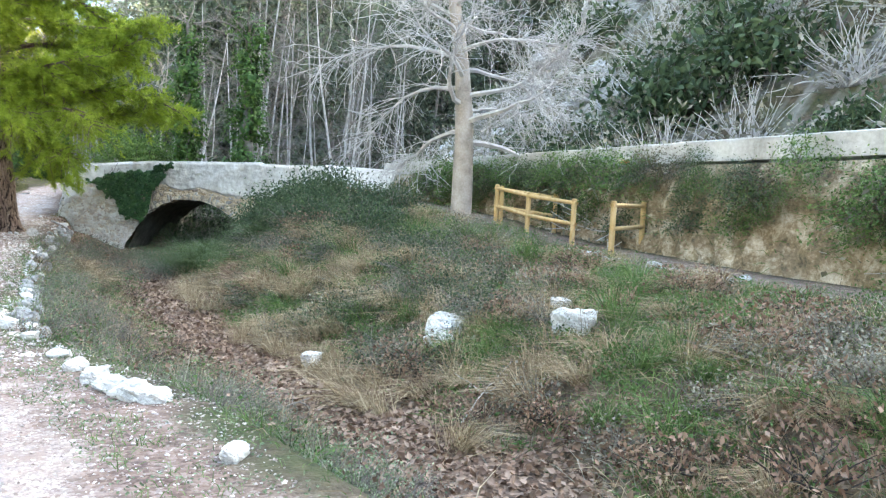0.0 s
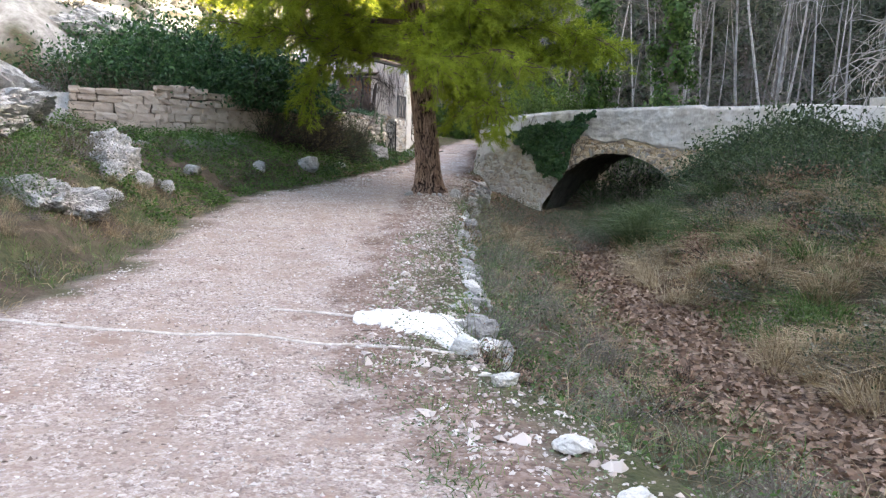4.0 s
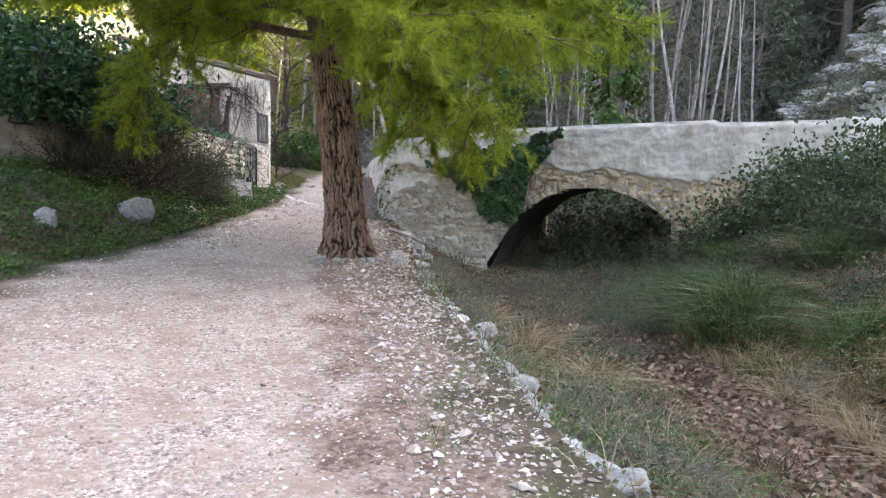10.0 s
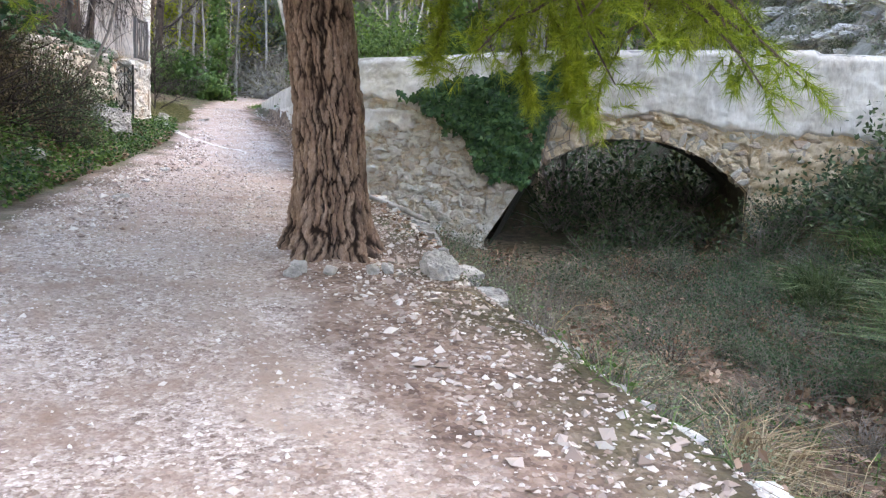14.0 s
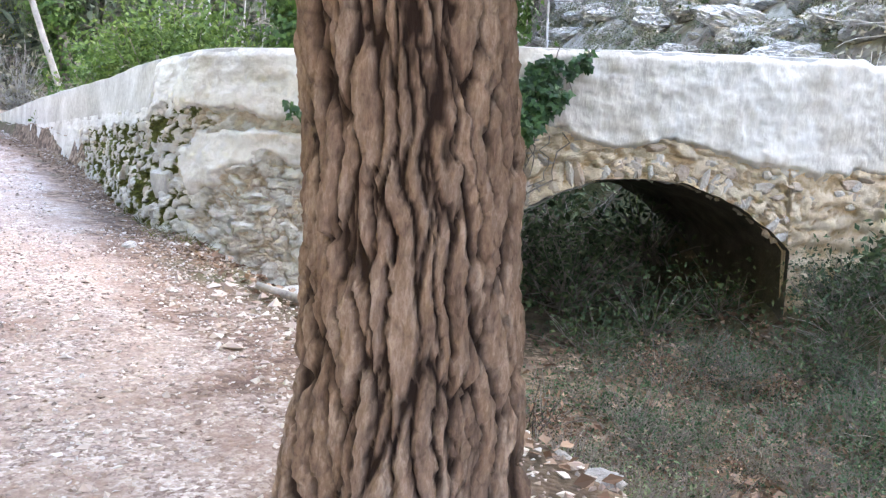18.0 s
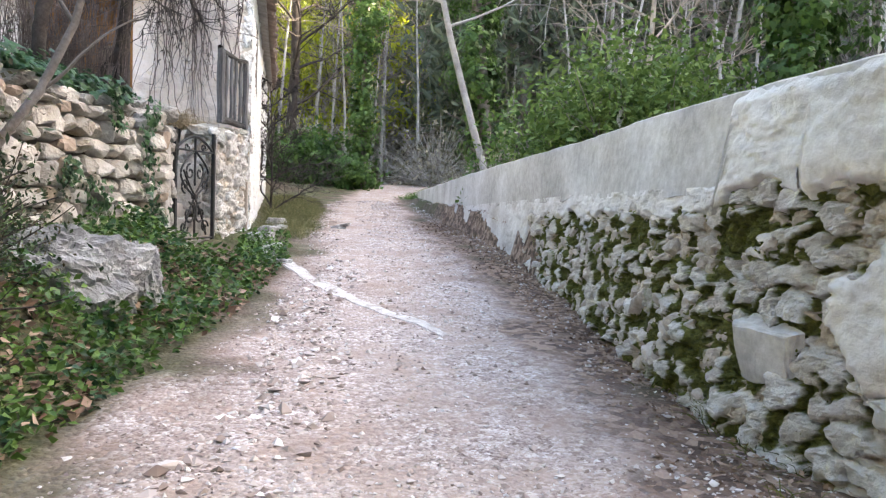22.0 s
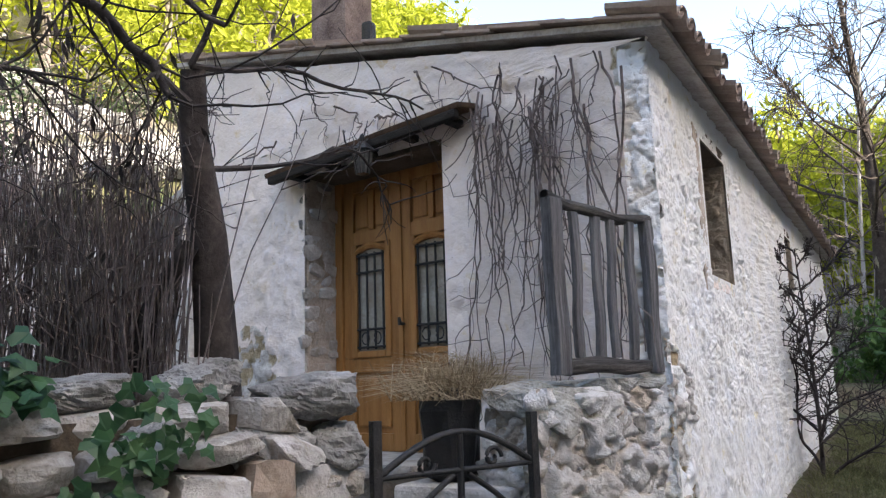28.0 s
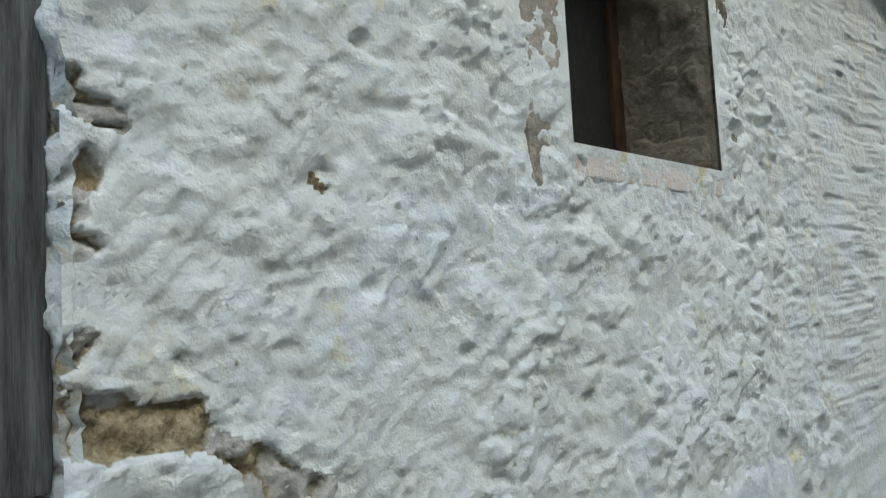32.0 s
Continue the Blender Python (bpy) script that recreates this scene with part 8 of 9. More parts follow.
grass_field("bend_grass", "grass at the bend of the track", M_GRASS, x, y, 392, 10, (0.1, 0.3), 0.012, 0.1, 0.5)
x, y, r = scatter(9000, -2.6, -0.5, 22, 31.5, 393, lambda x, y: west_strip(x, y) & (x > road_left(y) - 1.1) & clumpy(x, y, 417, 1.2, -0.05))
leaf_field("bank_litter", "dead leaves under the bank plants", M_LITTER, x, y, 394, 0.075, 0.12, "dead leaves", 2.0)
plant_bushes("bare_bush", "brown twiggy bush on the bank", "bush", [(-3.7, 23.6, 1.5), (-3.2, 25.0, 1.5), (-2.95, 26.4, 1.3), (-4.4, 22.6, 1.4), (-2.55, 27.7, 0.8), (-4.0, 25.2, 1.7), (-3.3, 27.2, 1.2), (-3.7, 27.3, 1.5), (-4.0, 26.4, 1.7)], M_BROWNLEAF, M_DARKTWIG, 3, 2200, 0.038, squash=1.15, twigs=110)
plant_bushes("ivy_mound", "dark ivy mass spilling over the old wall", "ivy", [(-5.9, 22.9, 1.9), (-5.4, 24.4, 2.0), (-6.9, 22.4, 1.2), (-4.7, 25.6, 1.7), (-6.4, 24.0, 2.6), (-5.0, 27.0, 1.8), (-6.9, 22.5, 1.6), (-4.3, 26.8, 1.6), (-7.9, 22.6, 2.3), (-8.5, 24.6, 2.7), (-7.2, 26.2, 2.7), (-9.6, 22.8, 2.3), (-6.2, 28.0, 2.3), (-7.0, 24.4, 2.4), (-5.9, 26.0, 2.3), (-5.55, 22.35, 0.9), (-4.9, 23.2, 1.1), (-5.3, 23.5, 2.5), (-4.9, 24.7, 2.4)], M_LEAFDARK, M_TWIG, 3, 9000, 0.058, squash=0.95, twigs=44)
plant_bushes("verge_bush", "light green bush on the verge", "bush", [(-5.0, 9.6, 0.7), (-5.7, 11.3, 0.8), (-6.3, 8.2, 0.9)], M_WEED, M_TWIG, 2, 1800, 0.06, squash=1.1, twigs=34)
plant_bushes("heath_bush", "brown grey heath bush on the verge", "bush", [(-6.0, 13.2, 0.8), (-8.7, 21.3, 1.0), (-7.7, 21.6, 1.1), (-9.7, 21.0, 1.2), (-6.6, 10.1, 0.8)], M_BROWNLEAF, M_TWIG, 2, 1500, 0.05, squash=1.1, twigs=60)


def terrace_ivy():
    r = np.random.default_rng(395)
    t = r.uniform(0, 1, 2300)
    a, b = np.array((-1.72, 32.0)), np.array((-2.5, 28.4))
    p = a + (b - a) * t[:, None]
    n = np.array((0.97, -0.23))
    over = r.normal(size=len(t)) * 0.14 - 0.16
    z = 3.50 + 0.07 * np.abs(r.normal(size=len(t))) - 0.4 * np.clip(over, 0, 1)
    keep = (fbm(t * 4, t * 0, 396, 3, 0.9) + 0.5 * (t - 0.25) > -0.1) & (t > 0.33)
    c = np.c_[p + n * over[:, None], z][keep]
    pile = Pile()
    ivy_leaves(pile, c, np.tile(np.array([0.4, -0.1, 0.8]), (len(c), 1)), r, 0.075)
    # trails and clumps on the face
    for t0, z1, ln, wid in ((0.27, 3.55, 1.4, 0.20), (0.47, 3.55, 0.4, 0.10), (0.60, 2.72, 0.28, 0.30), (0.74, 2.86, 0.2, 0.12), (0.2, 2.45, 0.5, 0.25)):
        m = int(130 * ln + 30)
        zz = z1 - r.uniform(0, ln, m)
        tt = t0 + r.normal(size=m) * wid / 3.7 * 0.5 + 0.03 * np.sin(zz * 5 + t0 * 20)
        q = a + (b - a) * tt[:, None] + n * (0.10 + 0.08 * r.uniform(size=m))[:, None]
        ivy_leaves(pile, np.c_[q, zz], np.tile(np.array([0.95, -0.2, 0.3]), (m, 1)), r, 0.065)
    ob = empty("wall_ivy")
    tagged(ob, "dark green ivy along the top of the terrace wall", "ivy")
    tagged(pile.done("foliage", M_WALLIVY, ob), kind="stuff")


M_WALLIVY = foliage("dark_wall_ivy", (0.010, 0.03, 0.012), (0.03, 0.085, 0.034), (0.075, 0.155, 0.06), 0.4)
terrace_ivy()


# leafless creeper on the house front, cane screen and bound cane post
def creeper():
    r = np.random.default_rng(398)
    ob = empty("creeper")
    tagged(ob, "leafless brown creeper over the house front", "creeper")
    for part_no in range(4):
        pile = Pile()
        for _ in range((17, 17, 9, 8)[part_no]):
            x0 = r.uniform(-2.5, -1.1) if part_no < 2 else r.uniform(-2.55, -1.2) if part_no == 2 else r.uniform(-4.4, -2.6)
            z0, z1 = (r.uniform(3.3, 4.4), r.uniform(5.2, 5.62)) if part_no < 2 else (r.uniform(4.2, 5.1), r.uniform(5.4, 5.75)) if part_no == 2 else (r.uniform(5.3, 5.6), r.uniform(5.6, 6.0))
            n = 16
            lean = r.normal() * (0.16 if part_no < 2 else 0.5)
            xs = x0 + np.cumsum(r.normal(size=n) * 0.012) + lean * np.linspace(0, 1, n) + 0.04 * np.sin(np.linspace(0, 5, n) + r.uniform(0, 6))
            zs = np.linspace(z1, z0, n) + r.normal(size=n) * 0.012
            xs = np.minimum(xs, -1.0)
            ys = 33.965 - np.abs(r.normal(size=n)) * 0.03
            vv, ff = tube(np.c_[xs, ys, zs], np.linspace(0.0075, 0.0035, n) * r.uniform(0.6, 1.5), 4)
            pile.add(vv, ff)
            for _ in range(4):
                i = r.integers(1, n)
                b = branch_line((xs[i], ys[i], zs[i]), (r.normal() * 0.6, -0.3 * abs(r.normal()), r.normal() * 0.4 - 0.7), r.uniform(0.1, 0.5), 5, 0.6, 0.3, r)
                b[:, 1] = np.minimum(b[:, 1], 33.96)
                b[:, 0] = np.minimum(b[:, 0], -1.0)
                vv, ff = tube(b, np.linspace(0.0045, 0.002, 6), 3)
                pile.add(vv, ff)
        tagged(pile.done("stem_tangle", M_VINE, ob), kind="stuff")
    turn_front(ob)


M_VINE = mottled("vine_stem", (0.05, 0.038, 0.034), (0.14, 0.11, 0.10), (0.27, 0.22, 0.205), 6, 40)
creeper()


def cane_screen():
    r = np.random.default_rng(399)
    ob = empty("cane_screen")
    tagged(ob, "ragged screen of dry brown canes on the terrace", "screen")
    pa_, pb_ = np.array((-2.4, 31.5)), np.array((-7.4, 30.0))
    for seg in range(5):
        pile = Pile()
        for _ in range(200):
            t = ((seg + r.uniform()) / 5) ** 1.5
            p = pa_ + (pb_ - pa_) * t + r.normal(size=2) * 0.06
            h = r.uniform(1.35, 2.05) * (0.92 + 0.08 * math.sin(t * 9))
            d = (r.normal() * 0.10, r.normal() * 0.06, 1)
            b = branch_line((p[0], p[1], 2.95), d, h, 6, 0.10, 0, r)
            vv, ff = tube(b, np.linspace(0.005, 0.0024, 7), 3)
            pile.add(vv, ff)
            for _ in range(2):
                e = r.integers(2, 7)
                b2 = branch_line(b[e], (r.normal(), r.normal() * 0.5, 0.6), r.uniform(0.1, 0.4), 3, 0.4, 0, r)
                vv, ff = tube(b2, np.linspace(0.004, 0.002, 4), 3)
                pile.add(vv, ff)
        tagged(pile.done("reed_panel", M_VINE, ob), kind="stuff")
    ob2 = empty("vine_tree")
    tagged(ob2, "dark gnarled leafless vine trunk hung with dry canes", "vine")
    line = np.array([(-2.24, 31.78, 2.9), (-2.235, 31.75, 3.3), (-2.23, 31.7, 3.7), (-2.2, 31.62, 4.15), (-2.15, 31.5, 4.55), (-2.11, 31.44, 4.80)])
    vv, ff = tube(line, [0.115, 0.095, 0.085, 0.075, 0.062, 0.05], 12, 0.10)
    solid("trunk", vv, ff, M_DARKTWIG, ob2, True)
    vv, ff = tube([(-2.62, 31.45, 3.1), (-2.52, 31.48, 3.5), (-2.38, 31.5, 3.85), (-2.2, 31.52, 4.1)], [0.05, 0.05, 0.045, 0.04], 9, 0.1)
    solid("side_trunk", vv, ff, M_DARKTWIG, ob2, True)
    for p, d, ln, sag in (((-2.08, 31.4, 4.8), (0.35, 1.0, 0.3), 1.35, 0.5), ((-2.08, 31.4, 4.8), (0.4, 0.2, 0.95), 1.3, 0.6), ((-2.1, 31.42, 4.7), (-0.9, 0.3, 0.5), 1.6, 0.5), ((-2.1, 31.42, 4.65), (-0.5, -0.7, 0.7), 1.5, 0.6), ((-2.14, 31.47, 4.4), (0.2, 1.0, 0.05), 1.7, 0.2)):
        b = branch_line(p, d, ln, 12, 0.45, sag, r)
        vv, ff = tube(b, np.linspace(0.014, 0.005, 13), 6, 0.08)
        solid("vine_arm", vv, ff, M_DARKTWIG, ob2)
        twigs = Pile()
        for _ in range(22):
            e = r.integers(3, 13)
            b2 = branch_line(b[e], unit(b[e] - b[e - 1]) + r.normal(size=3) * 0.8, r.uniform(0.12, 0.5), 5, 0.6, 0.2, r)
            vv, ff = tube(b2, np.linspace(0.005, 0.002, 6), 4)
            twigs.add(vv, ff)
        tagged(twigs.done("twig_spray", M_DARKTWIG, ob2), kind="stuff")
    pile = Pile()
    for _ in range(120):
        p = np.array((r.uniform(-3.05, -2.15), 31.5 + r.normal() * 0.06, 2.95))
        b = branch_line(p, (r.normal() * 0.06, r.normal() * 0.05, 1), r.uniform(0.9, 1.6), 6, 0.08, 0, r)
        vv, ff = tube(b, np.linspace(0.0055, 0.0025, 7), 3)
        pile.add(vv, ff)
    tagged(pile.done("brushwood", M_VINE, ob2), kind="stuff")


cane_screen()
# thicket and leaning sapling at the foot of the terrace wall
plant_bushes("bank_thicket", "tangled dark leafy thicket on the bank", "bush", [(-2.35, 26.9, 0.75), (-2.55, 27.6, 0.8), (-2.75, 26.3, 1.0), (-2.1, 26.3, 0.5), (-2.45, 25.6, 0.8), (-2.55, 26.7, 1.05), (-2.85, 27.3, 1.1)], M_SHRUB, M_DARKTWIG, 3, 2400, 0.042, squash=1.3, twigs=70)
sap = empty("leaning_sapling")
tagged(sap, "crooked grey sapling leaning before the terrace wall", "tree")
vv, ff = tube([(-2.24, 27.46, 1.7), (-2.22, 27.49, 2.2), (-2.19, 27.55, 2.53), (-2.13, 27.58, 2.84), (-1.92, 27.69, 3.19), (-1.75, 27.75, 3.6), (-1.64, 27.74, 4.03), (-1.55, 27.8, 4.6), (-1.5, 27.9, 5.3)], [0.04, 0.034, 0.03, 0.028, 0.026, 0.023, 0.02, 0.015, 0.008], 9, 0.05)
solid("trunk", vv, ff, M_TWIG, sap, True)
rs = np.random.default_rng(463)
for p, d, ln in (((-2.13, 27.58, 2.84), (-0.8, 0.1, 0.7), 1.3), ((-1.92, 27.69, 3.19), (0.5, 0.1, 0.5), 0.8), ((-1.75, 27.75, 3.6), (-0.6, 0.1, 0.8), 1.2), ((-1.64, 27.74, 4.03), (0.6, 0.3, 0.7), 1.0), ((-1.55, 27.8, 4.6), (-0.5, 0.2, 0.8), 0.9)):
    b = branch_line(p, d, ln, 8, 0.4, 0.1, rs)
    vv, ff = tube(b, np.linspace(0.014, 0.004, 9), 5)
    solid("branch", vv, ff, M_TWIG, sap, True)
bare_tree("wall_creeper", (-0.72, 39.6, 2.1), 2.9, 0.03, 397, M_DARKTWIG, "leafless creeper on the side wall", (0, 0.05), 0.9, first=0.05, count=20, sub=(4, 3), thin=0.012)

x, y, r = scatter(9000, 1.0, 3.0, 23.5, 38, 465, lambda x, y: (x > road_right(y) - 0.6 - 0.25 * fbm(x, y, 466, 3, 0.8)) & (x < road_right(y) + 0.1))
leaf_field("wall_foot_litter", "small brown leaf litter along the wall foot", M_LITTER, x, y, 467, 0.035, 0.02, "dead leaves", 2.0)


def rock_plants():
    """Tufts and shrubs that grow on the rock below the channel wall."""
    r = np.random.default_rng(470)
    for name, label, mat, n, count, leaf in (("rock_shrub", "dark green shrub rooted in the rock face", M_SHRUB, 800, 64, 0.08), ("rock_tuft", "green grassy tuft hanging on the rock face", M_GRASS, 700, 84, 0.10), ("rock_bramble", "brown dead plant hanging on the rock face", M_BROWNLEAF, 600, 22, 0.08)):
        protos = []
        for k in range(2):
            pile, wood = bush_mesh(name, r, mat, n, 1.0, leaf, 0.8, 24)
            ob = empty(name)
            tagged(ob, label, "shrub")
            tagged(wood.done("twiggery", M_TWIG, ob), kind="stuff")
            tagged(pile.done("foliage", mat, ob), kind="stuff")
            protos.append(ob)
        for k in range(count):
            yy = r.uniform(-9, 18)
            z = float(land(12.0, yy)) + (3.5 - float(land(12.0, yy))) * r.uniform(0.05, 1.0) ** 0.5
            q = r.uniform(0.3, 0.78)
            m = Matrix.Translation((12.1, yy, z)) @ Matrix.Rotation(-0.9, 4, "Y") @ Matrix.Rotation(r.uniform(0, 6.28), 4, "Z") @ Matrix.Diagonal((q, q, q * 0.8, 1))
            ob = protos[k] if k < 2 else copy_thing(protos[k % 2], m)
            ob.matrix_basis = m


rock_plants()

# ---- stones, rocks and small things ----
M_CAP = mottled("grey_cap_stone", (0.09, 0.087, 0.08), (0.22, 0.213, 0.20), (0.47, 0.46, 0.44), 4, 30, relief=1.0, dist=0.03, vary=0.3)
M_CRAG = mottled("blue_grey_crag", (0.11, 0.113, 0.118), (0.27, 0.275, 0.28), (0.50, 0.505, 0.51), 3.2, 28, relief=0.9, dist=0.03, stain=(0.24, 0.23, 0.21))
STONES = [crag_mesh("stone", M_STONE, 500 + k, 13, 6, 0.007) for k in range(14)]
EARTHY = [crag_mesh("stone", M_EARTH, 590 + k, 9, 3, 0.02) for k in range(5)]
MASON = [crag_mesh("stone", M_RUBBLE, 580 + k, 12, 5, 0.02) for k in range(12)]
WARM = [crag_mesh("stone", M_STONE_PINK, 540 + k, 9, 3, 0.015) for k in range(6)]
PINK = [stone_mesh("stone", M_STONE_PINK, 520 + k, 0.10, 0.78) for k in range(8)]


def lay_wall(parent, a, b, z0, z1, out, meshes, course, length, depth, seed, gap=0.012, top=None, skip=None, proud=0.0, tilt=0.05):
    """Courses of single stones between two points of the plan."""
    r = np.random.default_rng(seed)
    a, b = np.asarray(a, float), np.asarray(b, float)
    L0 = float(np.linalg.norm(b - a))
    d = (b - a) / L0
    ang = math.atan2(d[1], d[0])
    z = z0
    n = 0
    while z < z1 - 0.04:
        h = r.uniform(*course)
        h = min(h, z1 - z) if z1 - z > 0.07 else h
        s = -r.uniform(0, length[0])
        while s < L0:
            w = r.uniform(*length)
            lim = top(s + w / 2) if top else 9
            if s + w > L0 + 0.12:
                w = max(L0 - s, 0.12)
            hh = h * r.uniform(0.85, 1.12)
            if z + h * 0.5 < lim and not (skip and skip(s + w / 2, z + h / 2)):
                p = a + d * (s + w / 2)
                m = Matrix.Translation((p[0] + out[0] * (proud + r.normal() * 0.012), p[1] + out[1] * (proud + r.normal() * 0.012), z + h / 2 + r.normal() * 0.012)) @ Matrix.Rotation(ang, 4, "Z") @ Matrix.Rotation(r.normal() * tilt, 4, "Y") @ Matrix.Diagonal((w - gap, depth * r.uniform(0.85, 1.1), hh - gap, 1)) @ Matrix.Rotation(r.integers(0, 2) * math.pi, 4, "Z")
                ob = new("stone", meshes[r.integers(0, len(meshes))])
                ob.parent = parent
                ob.matrix_basis = m
                n += 1
            s += w
        z += h * 0.93
    return n


# terrace wall beside the gate
terrace = empty("terrace_wall")
tagged(terrace, "dry stone terrace wall of rough pale limestone", "wall")
TA, TB, TC = np.array((-1.775, 31.93)), np.array((-2.36, 29.4)), np.array((-3.0, 26.9))
tn = np.array((0.974, -0.228))
for a, b in ((TA, TB), (TB, TC)):
    d = unit(b - a)
    q = Matrix.Translation((a[0], a[1], 0)) @ Matrix.Rotation(math.atan2(d[1], d[0]), 4, "Z")
    # core coloured near-black so that the gaps between stones look shaded
    part("core", box_bm(bmesh.new(), 0, float(np.linalg.norm(b - a)), -0.5, -0.03, 1.3, 3.42, m=q), M_SOILSHADE, terrace)
RUBBLE = STONES + WARM[:2]
TE = TA + (TB - TA) * 0.12
lay_wall(terrace, TE, TB, 1.75, 2.6, tn, RUBBLE, (0.19, 0.30), (0.24, 0.46), 0.34, 551, -0.012, tilt=0.16)
lay_wall(terrace, TE, TB, 2.58, 3.34, tn, RUBBLE, (0.14, 0.22), (0.17, 0.36), 0.32, 552, -0.012, tilt=0.16)
lay_wall(terrace, TB, TC, 1.7, 3.36, tn, RUBBLE, (0.13, 0.23), (0.16, 0.36), 0.32, 553, -0.012, tilt=0.16)
lay_wall(terrace, TE - tn * 0.12, TC - tn * 0.12, 3.36, 3.48, tn, STONES, (0.12, 0.14), (0.2, 0.42), 0.42, 554, -0.02, tilt=0.10)
BIGS = [crag_mesh("cap_stone", M_CAP, 560 + k, 26, 13, 0.02) for k in range(4)]
for k, (x, y, z, size, turn) in enumerate(((-1.83, 31.82, 3.47, (0.50, 0.34, 0.23), 1.3), (-1.90, 31.62, 3.30, (0.42, 0.32, 0.25), 1.4), (-1.80, 31.95, 3.27, (0.30, 0.28, 0.24), 1.2), (-2.05, 31.40, 3.52, (0.40, 0.30, 0.20), 1.9), (-2.15, 31.02, 3.50, (0.42, 0.32, 0.18), 1.4), (-1.97, 31.18, 3.33, (0.34, 0.26, 0.2), 1.7), (-2.2, 31.62, 3.56, (0.34, 0.28, 0.2), 0.8))):
    ob = new("cap_stone", BIGS[k % 4])
    ob.parent = terrace
    ob.matrix_basis = Matrix.Translation((x, y, z)) @ Matrix.Rotation(turn, 4, "Z") @ Matrix.Diagonal((*size, 1))
# bare stones of the door reveal and the ledge
lay_wall(stone_reveal, (-4.07, 34.05), (-4.07, 34.40), 2.85, 5.3, (1, 0), RUBBLE, (0.09, 0.17), (0.10, 0.22), 0.06, 557, 0.006, proud=-0.028, tilt=0.2)
lay_wall(front_foot, (-4.95, 34.0), (-4.1, 34.0), 2.85, 3.36, (0, -1), RUBBLE, (0.10, 0.17), (0.12, 0.3), 0.12, 568, 0.0, proud=-0.015, tilt=0.2)
lay_wall(ledge, (-5.95, 33.66), (-5.0, 33.66), 2.8, 3.34, (0, -1), RUBBLE, (0.10, 0.17), (0.12, 0.3), 0.10, 558, 0.0, proud=-0.02, tilt=0.2)
part("end_pillar", box_bm(bmesh.new(), -1.98, -1.74, 31.65, 32.02, 1.8, 3.22, bevel=0.05), M_GREYMORTAR, terrace, "mortared end of the wall at the gate")
lay_wall(terrace, (-1.73, 32.02), (-1.78, 31.66), 1.85, 3.2, (1, -0.1), STONES, (0.12, 0.22), (0.12, 0.26), 0.10, 559, 0.02, proud=-0.025, tilt=0.2)
# stones of the pier
lay_wall(pier, GB, GC, 1.85, 3.40, pn, STONES, (0.13, 0.22), (0.14, 0.34), 0.10, 555, 0.03, proud=-0.055, tilt=0.3)
lay_wall(pier, GB - pn * 0.02, GB - pn * 0.42, 1.9, 3.40, -pd, STONES, (0.14, 0.22), (0.14, 0.26), 0.10, 556, 0.03, proud=-0.055, tilt=0.2)
for jamb_part, y1, v0, v1 in JAMBS:
    rough_panel("masonry_face", (HX - 0.42, y1 - 0.004), (HX - 0.012, y1 - 0.004), v0, v1, (0, -1), jamb_part, 0.009, 0.55, M_EARTH)
    lay_wall(jamb_part, (HX - 0.40, y1 + 0.012), (HX - 0.16, y1 + 0.012), v0 + 0.01, v1 - 0.08, (0, -1), EARTHY, (0.05, 0.10), (0.06, 0.12), 0.035, 564, 0.0, tilt=0.3)
# old coursed wall on the bank
ashlar = empty("retaining_wall")
tagged(ashlar, "old coursed retaining wall of squared warm limestone", "wall")
for a, b, sd in (((-4.2, 24.5), (-4.85, 22.7), 560), ((-4.85, 22.7), (-6.06, 21.15), 561), ((-6.06, 21.15), (-7.0, 20.4), 562), ((-7.0, 20.4), (-9.0, 19.6), 563)):
    d = unit(np.subtract(b, a))
    o = np.array((-d[1], d[0]))
    q = Matrix.Translation((a[0], a[1], 0)) @ Matrix.Rotation(math.atan2(d[1], d[0]), 4, "Z")
    # near-black core again puts the shade into the joints
    part("core", box_bm(bmesh.new(), 0, float(np.linalg.norm(np.subtract(b, a))), -0.45, -0.02, 1.6, 3.55, m=q), M_SOILSHADE, ashlar)
    lay_wall(ashlar, a, b, 2.0, 3.62, o, PINK, (0.17, 0.25), (0.24, 0.62), 0.3, sd, 0.008, tilt=0.015)
# stones that stand out of the bridge abutment and the wall beside the track
r = np.random.default_rng(570)
laid = 0
while laid < 300:
    s = S_PIER - r.uniform(0.1, 9.3) ** 1.0
    z = float(foot_z(np.array([s]))[0]) + r.uniform(0.3, 1.9)
    if float(coat_m(np.array([s]), np.array([z]))[0]) > -0.07 or abs(s - S_PIER + 3.57) < 0.34 and 1.7 < z < 2.1:
        continue
    rel, stone, num = rubble(np.array([s]), np.array([z]))
    w, h = r.uniform(0.09, 0.26), r.uniform(0.06, 0.15)
    p, nrm = face_at(s)
    o = float(batter(s, z)) + float(rel[0]) - 0.035
    ob = new("stone", MASON[laid % 12])
    ob.parent = bridge
    ob.matrix_basis = Matrix.Translation((p[0] + nrm[0] * o, p[1] + nrm[1] * o, z)) @ Matrix.Rotation(math.atan2(nrm[1], nrm[0]) + math.pi / 2, 4, "Z") @ Matrix.Rotation(r.normal() * 0.35, 4, "Y") @ Matrix.Rotation(r.normal() * 0.3, 4, "X") @ Matrix.Diagonal((w, 0.13, h, 1))
    laid += 1
p, nrm = face_at(S_PIER - 3.57)
o = float(batter(S_PIER - 3.57, 1.9)) + 0.02
ob = new("slab", crag_mesh("slab", M_PLASTER, 577, 8, 9, 0.008))
ob.parent = bridge
